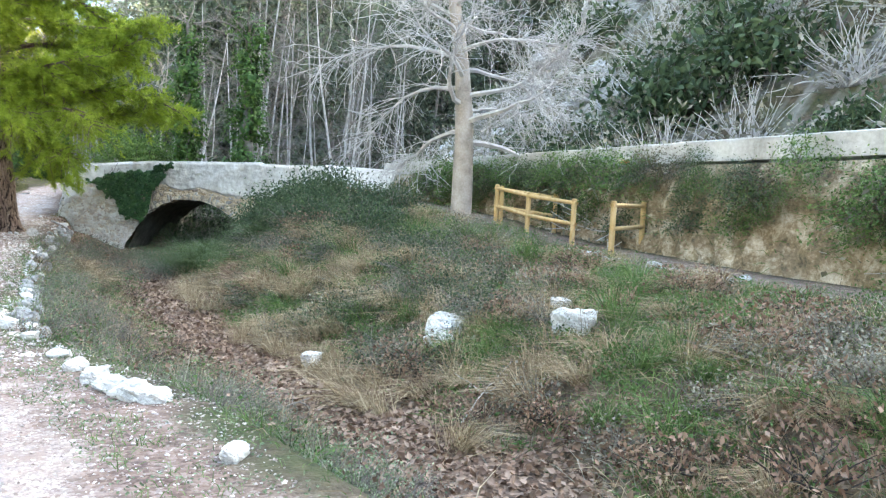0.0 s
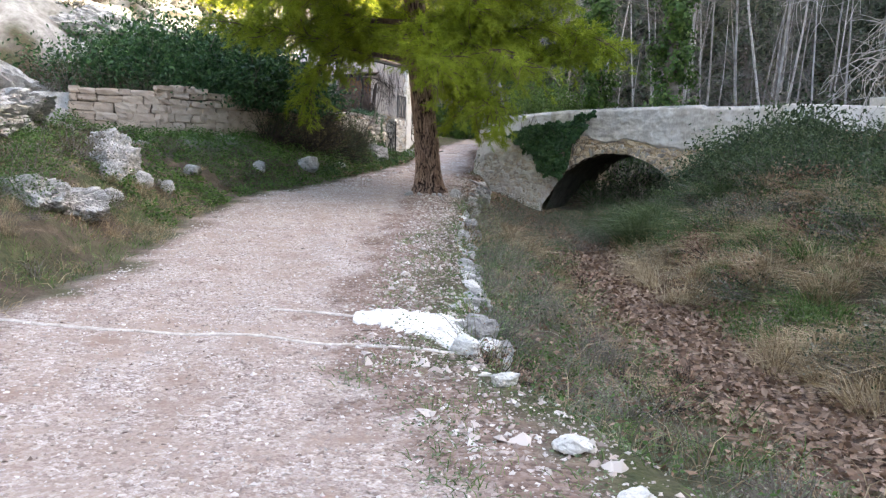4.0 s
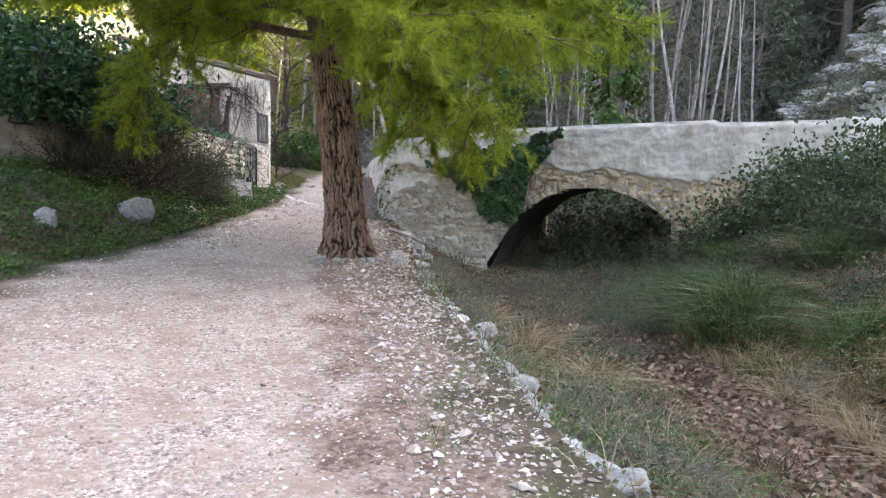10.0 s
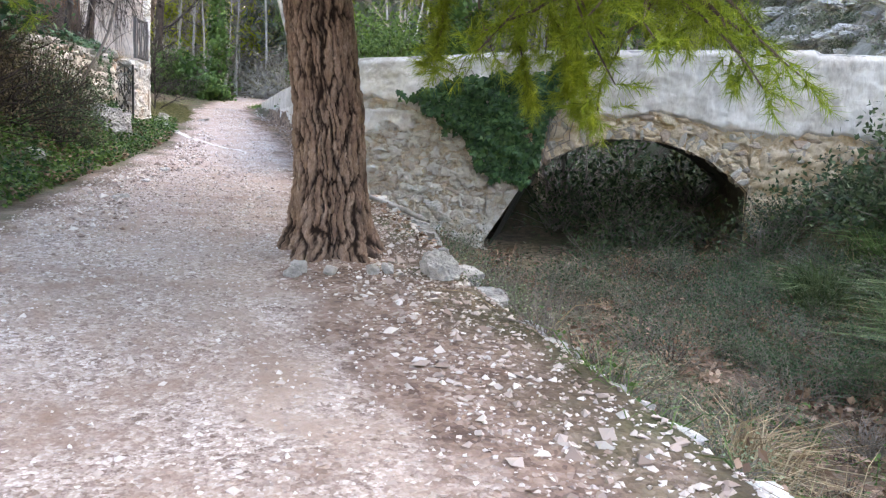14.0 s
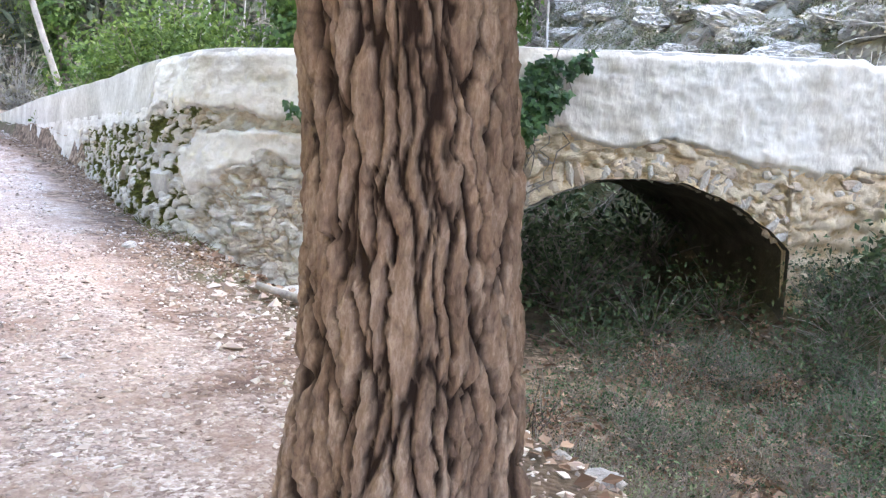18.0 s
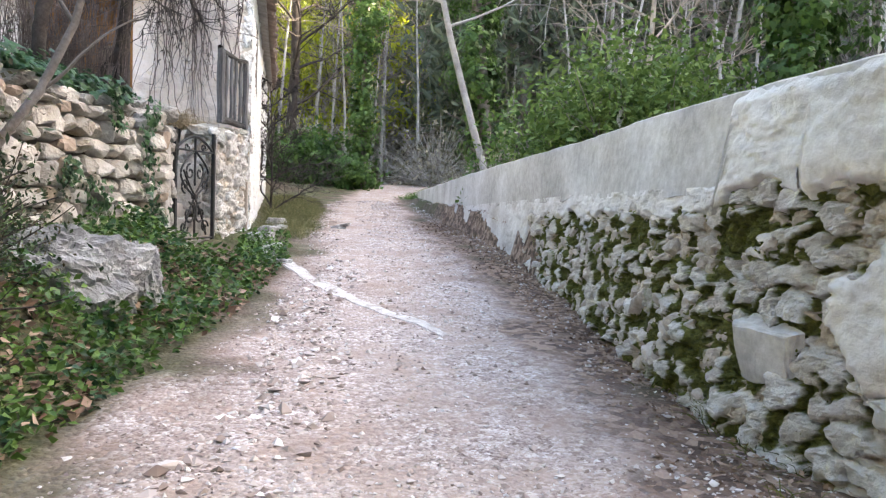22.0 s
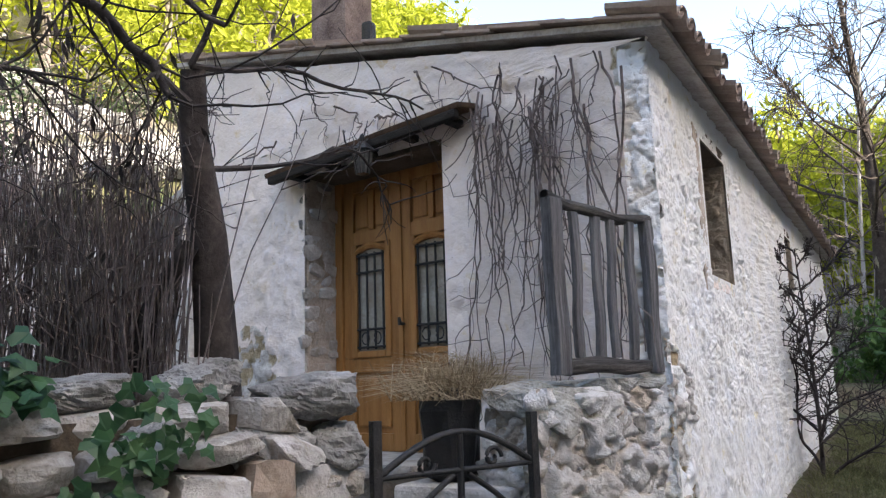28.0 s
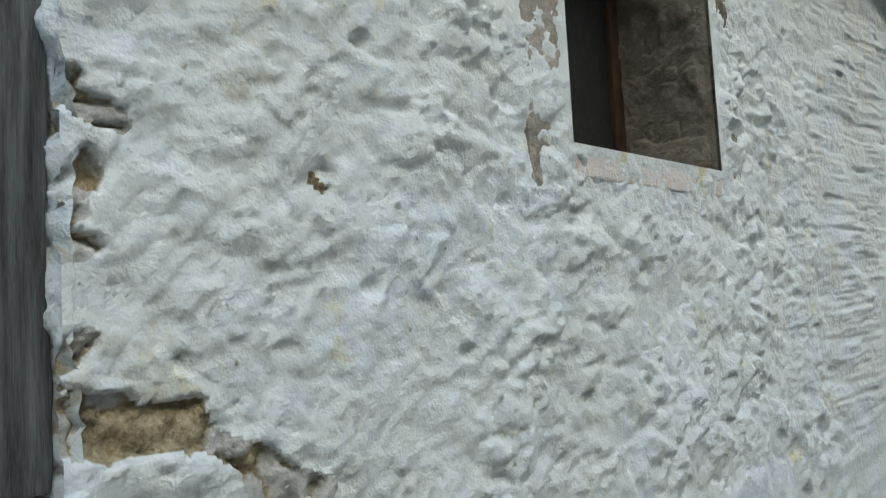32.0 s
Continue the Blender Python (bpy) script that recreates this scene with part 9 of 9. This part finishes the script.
ob["label"] = "smooth grey slab set in the wall"
ob.matrix_basis = Matrix.Translation((p[0] + nrm[0] * o, p[1] + nrm[1] * o, 1.9)) @ Matrix.Rotation(math.atan2(nrm[1], nrm[0]) + math.pi / 2, 4, "Z") @ Matrix.Rotation(0.06, 4, "X") @ Matrix.Rotation(-0.05, 4, "Y") @ Matrix.Diagonal((0.5, 0.13, 0.36, 1))
# voussoirs and stones over the arch
for k in range(25):
    u = 0.02 + 3.3 * (k + r.uniform(-0.3, 0.3)) / 24
    z = float(arch_z(np.array([np.clip(u, 0, 3.35)]))[0])
    p, nrm = face_at(S_PIER + u)
    ang = math.atan2(z - (2.28 - 2.31), u - 1.675)
    o = float(batter(S_PIER + u, z)) - 0.035 + r.normal() * 0.012
    ln = r.uniform(0.16, 0.36)
    ob = new("stone", (WARM + MASON)[r.integers(0, 18)])
    ob.parent = bridge
    ob.matrix_basis = Matrix.Translation((p[0] + nrm[0] * o, p[1] + nrm[1] * o, z + ln * 0.42)) @ Matrix.Rotation(math.atan2(nrm[1], nrm[0]) + math.pi / 2, 4, "Z") @ Matrix.Rotation(-(ang - math.pi / 2) + r.normal() * 0.15, 4, "Y") @ Matrix.Diagonal((r.uniform(0.10, 0.22), 0.16, ln, 1))
for k in range(130):
    u = r.uniform(-0.4, 5.4)
    lo = np.nan_to_num(float(arch_z(np.array([u]))[0]), nan=1.8) + 0.3
    z = r.uniform(lo, 2.95)
    if float(coat_m(np.array([S_PIER + u]), np.array([z]))[0]) > -0.05:
        continue
    p, nrm = face_at(S_PIER + u)
    o = float(batter(S_PIER + u, z)) - 0.03
    ob = new("stone", (WARM + MASON)[k % 18])
    ob.parent = bridge
    ob.matrix_basis = Matrix.Translation((p[0] + nrm[0] * o, p[1] + nrm[1] * o, z)) @ Matrix.Rotation(math.atan2(nrm[1], nrm[0]) + math.pi / 2, 4, "Z") @ Matrix.Rotation(r.normal() * 0.2, 4, "Y") @ Matrix.Diagonal((r.uniform(0.12, 0.3), 0.16, r.uniform(0.07, 0.15), 1))

# kerb of rough stones between track and ditch
ROCKS = [crag_mesh("rock", M_ROCK, 600 + k, 15, 7, 0.022) for k in range(8)]
PALEROCK = mottled("pale_boulder", (0.17, 0.165, 0.16), (0.43, 0.425, 0.415), (0.68, 0.68, 0.68), 3.2, 26, relief=1.0, dist=0.06)
M_WHITEROCK = mottled("white_limestone", (0.34, 0.33, 0.31), (0.62, 0.615, 0.60), (0.80, 0.80, 0.79), 4, 30, relief=1.0, dist=0.03)
WHITES = [crag_mesh("rock", M_WHITEROCK, 630 + k, 18, 9, 0.024) for k in range(5)]
PALES = [crag_mesh("rock", PALEROCK, 620 + k, 12, 5, 0.02) for k in range(8)]


def boulder(x, y, size, label, meshes, seed, dz=0.0, name="boulder", cat="rock", group=""):
    r = np.random.default_rng(seed)
    ob = new(name, meshes[seed % len(meshes)])
    s = np.asarray(size, float)
    ob.matrix_basis = Matrix.Translation((x, y, float(land(x, y)) + s[2] * 0.12 + dz)) @ Matrix.Rotation(r.uniform(0, 6.28), 4, "Z") @ Matrix.Rotation(r.normal() * 0.15, 4, "X") @ Matrix.Diagonal((*s, 1))
    return tagged(ob, label, cat, group)


r = np.random.default_rng(640)
yk = 5.7
k = 0
while yk < 23.2:
    w = r.uniform(0.14, 0.42)
    x = float(road_right(yk + w / 2)) + r.normal() * 0.07 + 0.06
    ob = new("edge_stone", (ROCKS + PALES + WHITES[:2])[r.integers(0, 18)])
    z = float(road_z(yk)) - 0.115 + r.normal() * 0.025
    ob.matrix_basis = Matrix.Translation((x, yk + w / 2, z)) @ Matrix.Rotation(math.pi / 2 + r.normal() * 0.3, 4, "Z") @ Matrix.Rotation(r.normal() * 0.2, 4, "X") @ Matrix.Diagonal((w * 1.15, r.uniform(0.14, 0.34), r.uniform(0.13, 0.22), 1))
    tagged(ob, "rough limestone edging stone between track and ditch", "stone", "edging stones")
    ob2 = new("edge_stone", ROCKS[(k + 3) % 8])
    ob2.matrix_basis = Matrix.Translation((x + 0.10 + r.normal() * 0.04, yk + w / 2, z - 0.25)) @ Matrix.Rotation(math.pi / 2 + r.normal() * 0.3, 4, "Z") @ Matrix.Diagonal((w * 1.1, 0.3, 0.28, 1))
    tagged(ob2, "grey limestone footing stone of the track edge", "stone", "edging stones")
    yk += w * r.uniform(0.6, 1.25)
    k += 1
for k, (x, y, s) in enumerate(((1.36, 3.35, 0.22), (1.5, 2.55, 0.24), (1.62, 1.95, 0.32), (1.76, 1.6, 0.34), (1.90, 1.32, 0.4), (2.05, 1.15, 0.3), (2.34, -0.55, 0.24), (0.84, 5.5, 0.3), (1.1, 4.6, 0.2))):
    boulder(x, y, (s * 1.15, s * 0.75, s * 0.6), "white limestone rock at the edge of the track", WHITES, 650 + k, 0.02, "edge_rock", group="rocks of the edge")
boulder(1.0, 6.35, (0.42, 0.3, 0.3), "grey rock on the track edge by the white stripe", ROCKS, 661, 0.05, "edge_rock")
for k, (x, y, s) in enumerate(((6.2, 3.85, 0.72), (7.1, 2.15, 0.58), (4.65, 5.0, 0.36), (7.5, 2.95, 0.3), (6.0, 3.6, 0.4))):
    boulder(x, y, (s * 1.05, s * 0.7, s * 0.62), "white limestone rock in the grass of the bank", WHITES, 670 + k, 0.14, "bank_rock", group="rocks of the bank")
CRAGS = [crag_mesh("rock", PALEROCK, 660 + k, 26, 21, 0.034) for k in range(5)]
for k, (x, y, sx_, sy_, sz_) in enumerate(((-4.55, 10.2, 1.0, 0.8, 0.5), (-4.9, 9.7, 1.1, 0.8, 0.6), (-5.55, 14.0, 0.8, 0.9, 1.0), (-5.2, 13.1, 0.6, 0.55, 0.5), (-4.95, 13.7, 0.5, 0.5, 0.4), (-4.75, 14.4, 0.4, 0.35, 0.3), (-5.9, 14.7, 0.8, 0.7, 0.8), (-6.3, 6.6, 1.1, 1.4, 1.4), (-6.4, 8.0, 1.2, 1.2, 1.0), (-4.9, 12.2, 0.5, 0.4, 0.3))):
    boulder(x, y, (sx_, sy_, sz_), "weathered grey white limestone outcrop on the verge", CRAGS, 680 + k, 0.0, "outcrop")
for k, (x, y, s) in enumerate(((-4.87, 16.5, 0.3), (-4.1, 19.5, 0.34), (-3.2, 21.6, 0.5), (-3.3, 22.3, 0.3), (-2.55, 24.2, 0.2))):
    boulder(x, y, (s * 1.3, s, s * 0.9), "grey limestone rock in the bank plants", ROCKS, 690 + k, 0.06, "bank_stone", group="stones of the west bank")
for k, (x, y, z, size, turn) in enumerate(((-1.90, 28.15, 2.02, (1.15, 0.55, 0.72), 0.35), (-1.52, 28.75, 1.98, (0.36, 0.3, 0.5), 0.9), (-2.12, 28.0, 2.0, (0.4, 0.34, 0.36), 0.1))):
    ob = new("bank_boulder", crag_mesh("rock", M_CRAG, 703 + k, 14, 23, 0.026))
    ob.matrix_basis = Matrix.Translation((x, y, z)) @ Matrix.Rotation(turn, 4, "Z") @ Matrix.Rotation(0.25, 4, "Y") @ Matrix.Diagonal((*size, 1))
    tagged(ob, "large grey limestone boulder with broken faces on the bank", "rock")
for k, (x, y, s) in enumerate(((-0.62, 32.3, 0.3), (-0.75, 33.2, 0.34), (-0.7, 33.9, 0.28), (-0.55, 34.6, 0.22), (-0.62, 35.6, 0.3), (-0.5, 36.6, 0.22))):
    boulder(x, y, (s * 1.2, s, s * 0.7), "pale stone at the foot of the house wall", PALES, 710 + k, 0.0, "foot_stone", group="stones at the house foot")
for k, (x, y, sx_, sy_) in enumerate(((0.6, 36.9, 0.5, 0.26), (0.45, 36.2, 0.3, 0.2), (-0.55, 31.75, 0.42, 0.24), (-1.2, 24.0, 0.22, 0.14), (-1.5, 22.4, 0.2, 0.15), (-0.9, 25.2, 0.18, 0.12), (1.17, 24.9, 0.16, 0.12), (-2.9, 18.6, 0.15, 0.1))):
    boulder(x, y, (sx_, sy_, 0.07), "flat pale stone set in the track", PALES, 720 + k, 0.0, "track_stone", group="flat stones of the track")
for k, (x, y, s) in enumerate(((-0.12, 18.62, 0.13), (-0.2, 18.5, 0.12), (0.1, 18.5, 0.1), (0.45, 18.55, 0.1), (0.6, 18.6, 0.11))):
    boulder(x, y, (s * 1.2, s, s), "small pale stone at the foot of the pine", PALES, 730 + k, 0.02, "root_stone", group="stones round the pine")

boulder(1.01, 18.42, (0.42, 0.32, 0.3), "grey white boulder at the foot of the pine", CRAGS, 739, 0.03, "root_boulder")
# rock faces on the slopes
rr = np.random.default_rng(745)
for k in range(90):
    x, y = rr.uniform(-24, -8.6), rr.uniform(-4, 62)
    if y > 32 and x > -9.5:
        continue
    s = rr.uniform(0.8, 2.6)
    boulder(x, y, (s * 1.3, s * 1.6, s * 0.6), "pale limestone slab on the west slope", CRAGS, 750 + k, 0.0, "slope_rock")
for k in range(26):
    x, y = rr.uniform(13.4, 26), rr.uniform(-8, 26)
    s = rr.uniform(0.8, 2.2)
    boulder(x, y, (s, s, s * 0.9), "grey rock on the east slope", CRAGS, 800 + k, 0.0, "hill_rock")
for k in range(130):
    x, y = rr.uniform(13.4, 25), rr.uniform(18, 36)
    s = rr.uniform(0.4, 1.5)
    boulder(x, y, (s, s * 1.5, s * 0.55), "pale weathered limestone slab on the hillside", CRAGS, 930 + k, 0.0, "hillside_rock")
for k in range(170):
    y = rr.uniform(24, 58)
    x = rr.uniform(9.5 + 0.75 * (y - 24), 24 + 0.65 * (y - 24))
    s = rr.uniform(0.5, 2.2)
    if x > 13.6:
        boulder(x, y, (s, s * 1.5, s * 0.5), "pale weathered limestone on the far hillside", CRAGS, 1100 + k, 0.0, "hillside_rock")
for k in range(14):
    x, y = rr.uniform(-11, -6.4), rr.uniform(33.5, 44)
    s = rr.uniform(0.6, 1.5)
    boulder(x, y, (s * 0.9, s * 1.4, s * 0.5), "pale rock ledge on the slope beside the house", CRAGS, 1000 + k, 0.0, "slope_ledge")
boulder(13.2, 26.0, (1.9, 1.7, 1.2), "pale rock outcrop above the bridge end", CRAGS, 841, 0.0, "hill_rock")
boulder(14.8, 23.6, (1.8, 1.6, 1.3), "grey rock outcrop above the channel", CRAGS, 842, 0.2, "hill_rock")


# loose gravel, joined
def gravel(n, seed, x, y, size, mat, name, label):
    r = np.random.default_rng(seed)
    oct_v = np.array([(1, 0, 0), (-1, 0, 0), (0, 1, 0), (0, -1, 0), (0, 0, 1), (0, 0, -1)], float)
    oct_f = np.array([(0, 2, 4), (2, 1, 4), (1, 3, 4), (3, 0, 4), (2, 0, 5), (1, 2, 5), (3, 1, 5), (0, 3, 5)])
    n = len(x)
    s = size(r, n)
    v = oct_v[None] * (s[:, None, None] * r.uniform(0.6, 1.25, (n, 6, 1))) * np.array([1, 1, 0.55])
    v += r.normal(size=v.shape) * s[:, None, None] * 0.22
    a = r.uniform(0, 6.28, n)
    ca, sa = np.cos(a)[:, None], np.sin(a)[:, None]
    vx = v[..., 0] * ca - v[..., 1] * sa
    vy = v[..., 0] * sa + v[..., 1] * ca
    z = land(x, y)
    v = np.stack([vx + x[:, None], vy + y[:, None], v[..., 2] + z[:, None] + s[:, None] * 0.12], -1)
    f = oct_f[None] + (np.arange(n) * 6)[:, None, None]
    pile = Pile()
    pile.add(v.reshape(-1, 3), f.reshape(-1, 3))
    return tagged(pile.done(name, mat), label, "gravel", kind="stuff")


def pebble_material():
    m, t, b = material("loose_gravel", 0.9)
    g = t.nodes.new("ShaderNodeNewGeometry")
    col = ramp(t, g.outputs["Random Per Island"], [(0.0, (0.22, 0.165, 0.14)), (0.4, (0.40, 0.33, 0.30)), (0.8, (0.55, 0.50, 0.47)), (1.0, (0.68, 0.655, 0.635))])
    t.links.new(col, b.inputs["Base Color"])
    return m


M_LOOSE = pebble_material()


def on_track(x, y):
    return (x > road_left(y) + 0.15) & (x < road_right(y) + 0.05)


x, y, r = scatter(60000, -4, 2.6, -4, 26, 861, on_track)
gravel(0, 862, x, y, lambda r, n: np.clip(r.lognormal(-4.5, 0.35, n), 0.004, 0.03), M_LOOSE, "track_gravel", "loose crushed stone on the track")
x, y, r = scatter(26000, -2.5, 3.4, 20, 46, 863, lambda x, y: on_track(x, y) & (np.abs(np.abs(x - (road_left(y) + road_right(y)) / 2 - 0.1) - 0.72 - 0.12 * fbm(x, y, 869, 3, 1.5)) > 0.2))
gravel(0, 864, x, y, lambda r, n: np.clip(r.lognormal(-4.4, 0.4, n), 0.005, 0.035), M_LOOSE, "track_gravel", "loose crushed stone on the upper track")
x, y, r = scatter(9500, -0.4, 1.6, 3, 24, 865, lambda x, y: (x > road_right(y) - 0.95) & (x < road_right(y) + 0.05))
gravel(0, 866, x, y, lambda r, n: np.clip(r.lognormal(-4.15, 0.55, n), 0.006, 0.07), M_LOOSE, "shoulder_stones", "loose pale stones on the track shoulder")
x, y, r = scatter(7000, -2.6, 0.4, 20, 32, 867, lambda x, y: on_track(x, y) & (abs(x - road_left(y) - 0.75 - 0.2 * np.sin(y)) < 0.3))
gravel(0, 868, x, y, lambda r, n: np.clip(r.lognormal(-3.9, 0.45, n), 0.008, 0.06), M_LOOSE, "rut_stones", "loose stones along the wheel rut")


# cement bars across the track
def bar(name, pts, width, label, parent=None, h=0.02):
    p = np.asarray(pts, float)
    t = np.linspace(0, 1, 40)
    seg = np.concatenate([[0], np.cumsum(np.linalg.norm(np.diff(p, axis=0), axis=1))])
    q = np.stack([np.interp(t * seg[-1], seg, p[:, k]) for k in (0, 1)], -1)
    d = unit(np.gradient(q, axis=0))
    nrm = np.stack([-d[:, 1], d[:, 0]], -1)
    w = np.interp(t * seg[-1], seg, np.broadcast_to(width, len(p)))
    wl, wr = w / 2 * (1 + 0.25 * fbm(t * 9, t * 0, 871, 3, 1.0)), w / 2 * (1 + 0.25 * fbm(t * 9, t * 0 + 5, 872, 3, 1.0))
    rows = []
    for o, dz in ((wl * 1.15, -0.03), (wl * 0.9, h), (wl * 0, h * 1.25), (-wr * 0.9, h), (-wr * 1.15, -0.03)):
        xy = q + nrm * np.asarray(o)[:, None]
        rows.append(np.c_[xy, land(xy[:, 0], xy[:, 1]) + dz])
    v = np.stack(rows, 1)
    n, m = v.shape[:2]
    i, j = np.meshgrid(np.arange(n - 1), np.arange(m - 1), indexing="ij")
    f = np.stack([i * m + j, i * m + j + 1, (i + 1) * m + j + 1, (i + 1) * m + j], -1).reshape(-1, 4)
    ob = solid(name, v.reshape(-1, 3), f[:, ::-1], M_WORNCEMENT if h < 0.015 else M_CEMENT, parent)
    return tagged(ob, label, "drain bar") if parent is None else ob


bar("drain_bar", [(-3.6, 6.1), (-1.5, 5.85), (0.1, 5.6), (0.75, 5.45)], 0.075, "white cement drain bar across the gravel track", None, 0.008)
bar("drain_apron", [(-0.2, 6.55), (0.15, 6.55), (0.5, 6.4), (0.85, 6.15)], np.array([0.3, 0.62, 0.75, 0.5]), "white cement apron at the track edge")
bar("drain_apron", [(0.5, 6.25), (0.72, 5.95), (0.85, 5.65), (0.95, 5.4)], np.array([0.3, 0.4, 0.34, 0.2]), "white cement apron lip at the ditch")
bar("drain_bar", [(-1.05, 6.72), (-0.5, 6.62), (0.0, 6.5)], 0.07, "short white cement drain bar on the track", None, 0.008)
bar("drain_bar", [(-0.5, 31.9), (-0.24, 31.08), (0.0, 30.4), (0.22, 29.77), (0.51, 29.23), (0.77, 28.55)], np.array([0.2, 0.17, 0.2, 0.15, 0.16, 0.08]), "white cement drain bar on the upper track", None, 0.008)

# peeled log at the foot of the abutment
v, f = tube([(1.5, 22.9, 1.36), (1.68, 22.3, 1.30), (1.82, 21.8, 1.25), (1.95, 21.3, 1.17)], [0.03, 0.036, 0.034, 0.028], 9, 0.06)
log = empty("peeled_log")
tagged(log, "pale peeled log lying by the wall foot", "log")
solid("stem", v, f, M_WOODGREY, log, True)

# fallen sticks in the ditch
for k, (p, d, ln) in enumerate((((5.2, 1.45, 0.3), (0.6, 0.5, 0.35), 1.0), ((3.3, 2.2, 0.3), (0.5, 0.7, 0.1), 0.9), ((3.5, 2.0, 0.3), (-0.1, 1, 0.35), 0.6), ((6.9, 20.6, 1.2), (0.2, -0.4, 1.0), 1.0), ((6.4, 20.4, 0.9), (-0.6, -0.3, 0.9), 0.9), ((7.3, 20.3, 1.3), (0.5, -0.6, 0.6), 0.9), ((9.5, -0.6, 1.2), (0.7, 0.3, 0.5), 1.4))):
    ob = empty("fallen_stick")
    tagged(ob, "pale bare stick lying in the ditch", "stick")
    rs = np.random.default_rng(880 + k)
    line = branch_line((p[0], p[1], float(land(p[0], p[1])) + 0.05), d, ln, 7, 0.3, 0.1, rs)
    v, f = tube(line, np.linspace(0.013, 0.005, 8), 6)
    solid("stem", v, f, M_TWIG if k else M_PALETWIG, ob, True)
    for _ in range(3):
        e = rs.integers(2, 8)
        b = branch_line(line[e], unit(line[e] - line[e - 1]) + rs.normal(size=3) * 0.6, ln * 0.4, 4, 0.4, 0, rs)
        v, f = tube(b, np.linspace(0.006, 0.003, 5), 4)
        solid("side_twig", v, f, M_TWIG if k else M_PALETWIG, ob, True)

# yellow wooden fence on the far path


def fence(name, posts, label):
    ob = empty(name)
    tagged(ob, label, "fence")
    tops = []
    for x, y, h in posts:
        z = float(land(x, y)) - 0.15
        v, f = tube([(x, y, z), (x, y, z + 0.5), (x, y, z + h + 0.15)], 0.055, 10)
        post = solid("post", v, f, M_YWOOD, ob, True)
        bm = bmesh.new()
        bmesh.ops.create_uvsphere(bm, u_segments=10, v_segments=6, radius=0.055, matrix=Matrix.Translation((x, y, z + h + 0.15)) @ Matrix.Diagonal((1, 1, 0.35, 1)))
        part("cap", bm, M_YWOOD, post)
        tops.append((x, y, z + h + 0.15))
    for a, b in zip(tops, tops[1:]):
        for dz in (-0.07, -0.5):
            pa_ = np.array(a) + (0, 0, dz)
            pb_ = np.array(b) + (0, 0, dz)
            e = unit(pb_ - pa_) * 0.08
            v, f = tube([pa_ - e, (pa_ + pb_) / 2, pb_ + e], 0.042, 9)
            solid("rail", v, f, M_YWOOD, ob, True)


fence("wooden_fence", [(10.9, 10.4, 0.95), (10.75, 8.8, 0.95), (10.8, 7.2, 0.95)], "yellow round wood fence beside the far path")
fence("wooden_fence", [(11.0, 10.35, 0.93), (11.9, 9.4, 0.9)], "yellow round wood fence across the far path")
fence("wooden_fence", [(10.5, 5.6, 1.0), (12.1, 6.6, 1.0)], "yellow round wood barrier by the channel wall")
# old rails on the slope above the wall
ob = empty("slope_fence")
tagged(ob, "grey weathered wooden fence on the rocky slope", "fence")
for k, (x, y) in enumerate(((-9.2, 22), (-8.9, 24), (-8.5, 26), (-8.1, 28))):
    z = float(land(x, y))
    v, f = tube([(x, y, z - 0.2), (x, y, z + 1.0)], 0.06, 8)
    solid("post", v, f, M_OLDWOOD, ob, True)
for (xa, ya), (xb, yb_) in zip(((-9.2, 22), (-8.9, 24), (-8.5, 26)), ((-8.9, 24), (-8.5, 26), (-8.1, 28))):
    for dz in (0.4, 0.65, 0.9):
        v, f = tube([(xa, ya, float(land(xa, ya)) + dz), (xb, yb_, float(land(xb, yb_)) + dz)], 0.045, 8)
        solid("rail", v, f, M_OLDWOOD, ob, True)
# flat stones along the far path
for k in range(11):
    y = 6.6 - k * 0.42 + 0.2 * rr.normal()
    boulder(10.15 + 0.02 * k + 0.12 * rr.normal(), y, (rr.uniform(0.2, 0.45), rr.uniform(0.15, 0.3), 0.13), "pale flat kerb stone of the far path", PALES, 900 + k, 0.0, "kerb_stone", group="kerb of the far path")
# plants that hang over the rock below the channel
x, y, r = scatter(2600, 11.75, 12.5, -10, 19, 921)
pile = Pile()
z = land(x * 0 + 12.0, y) + r.uniform(0.1, 1.5, len(x))
k = fbm(y, z, 922, 4, 1.2) > 0.0
add_blades(pile, np.c_[12.25 - 0.1 * r.uniform(size=len(x)), y, z][k], np.c_[-r.uniform(0.3, 1.2, len(x)), r.normal(size=len(x)) * 0.4, r.uniform(-0.2, 0.8, len(x))][k], r.uniform(0.15, 0.45, k.sum()), 0.014, 0.8)
tagged(pile.done("hanging_grass", M_GRASS), "grass hanging over the rock footing", "grass", kind="stuff")
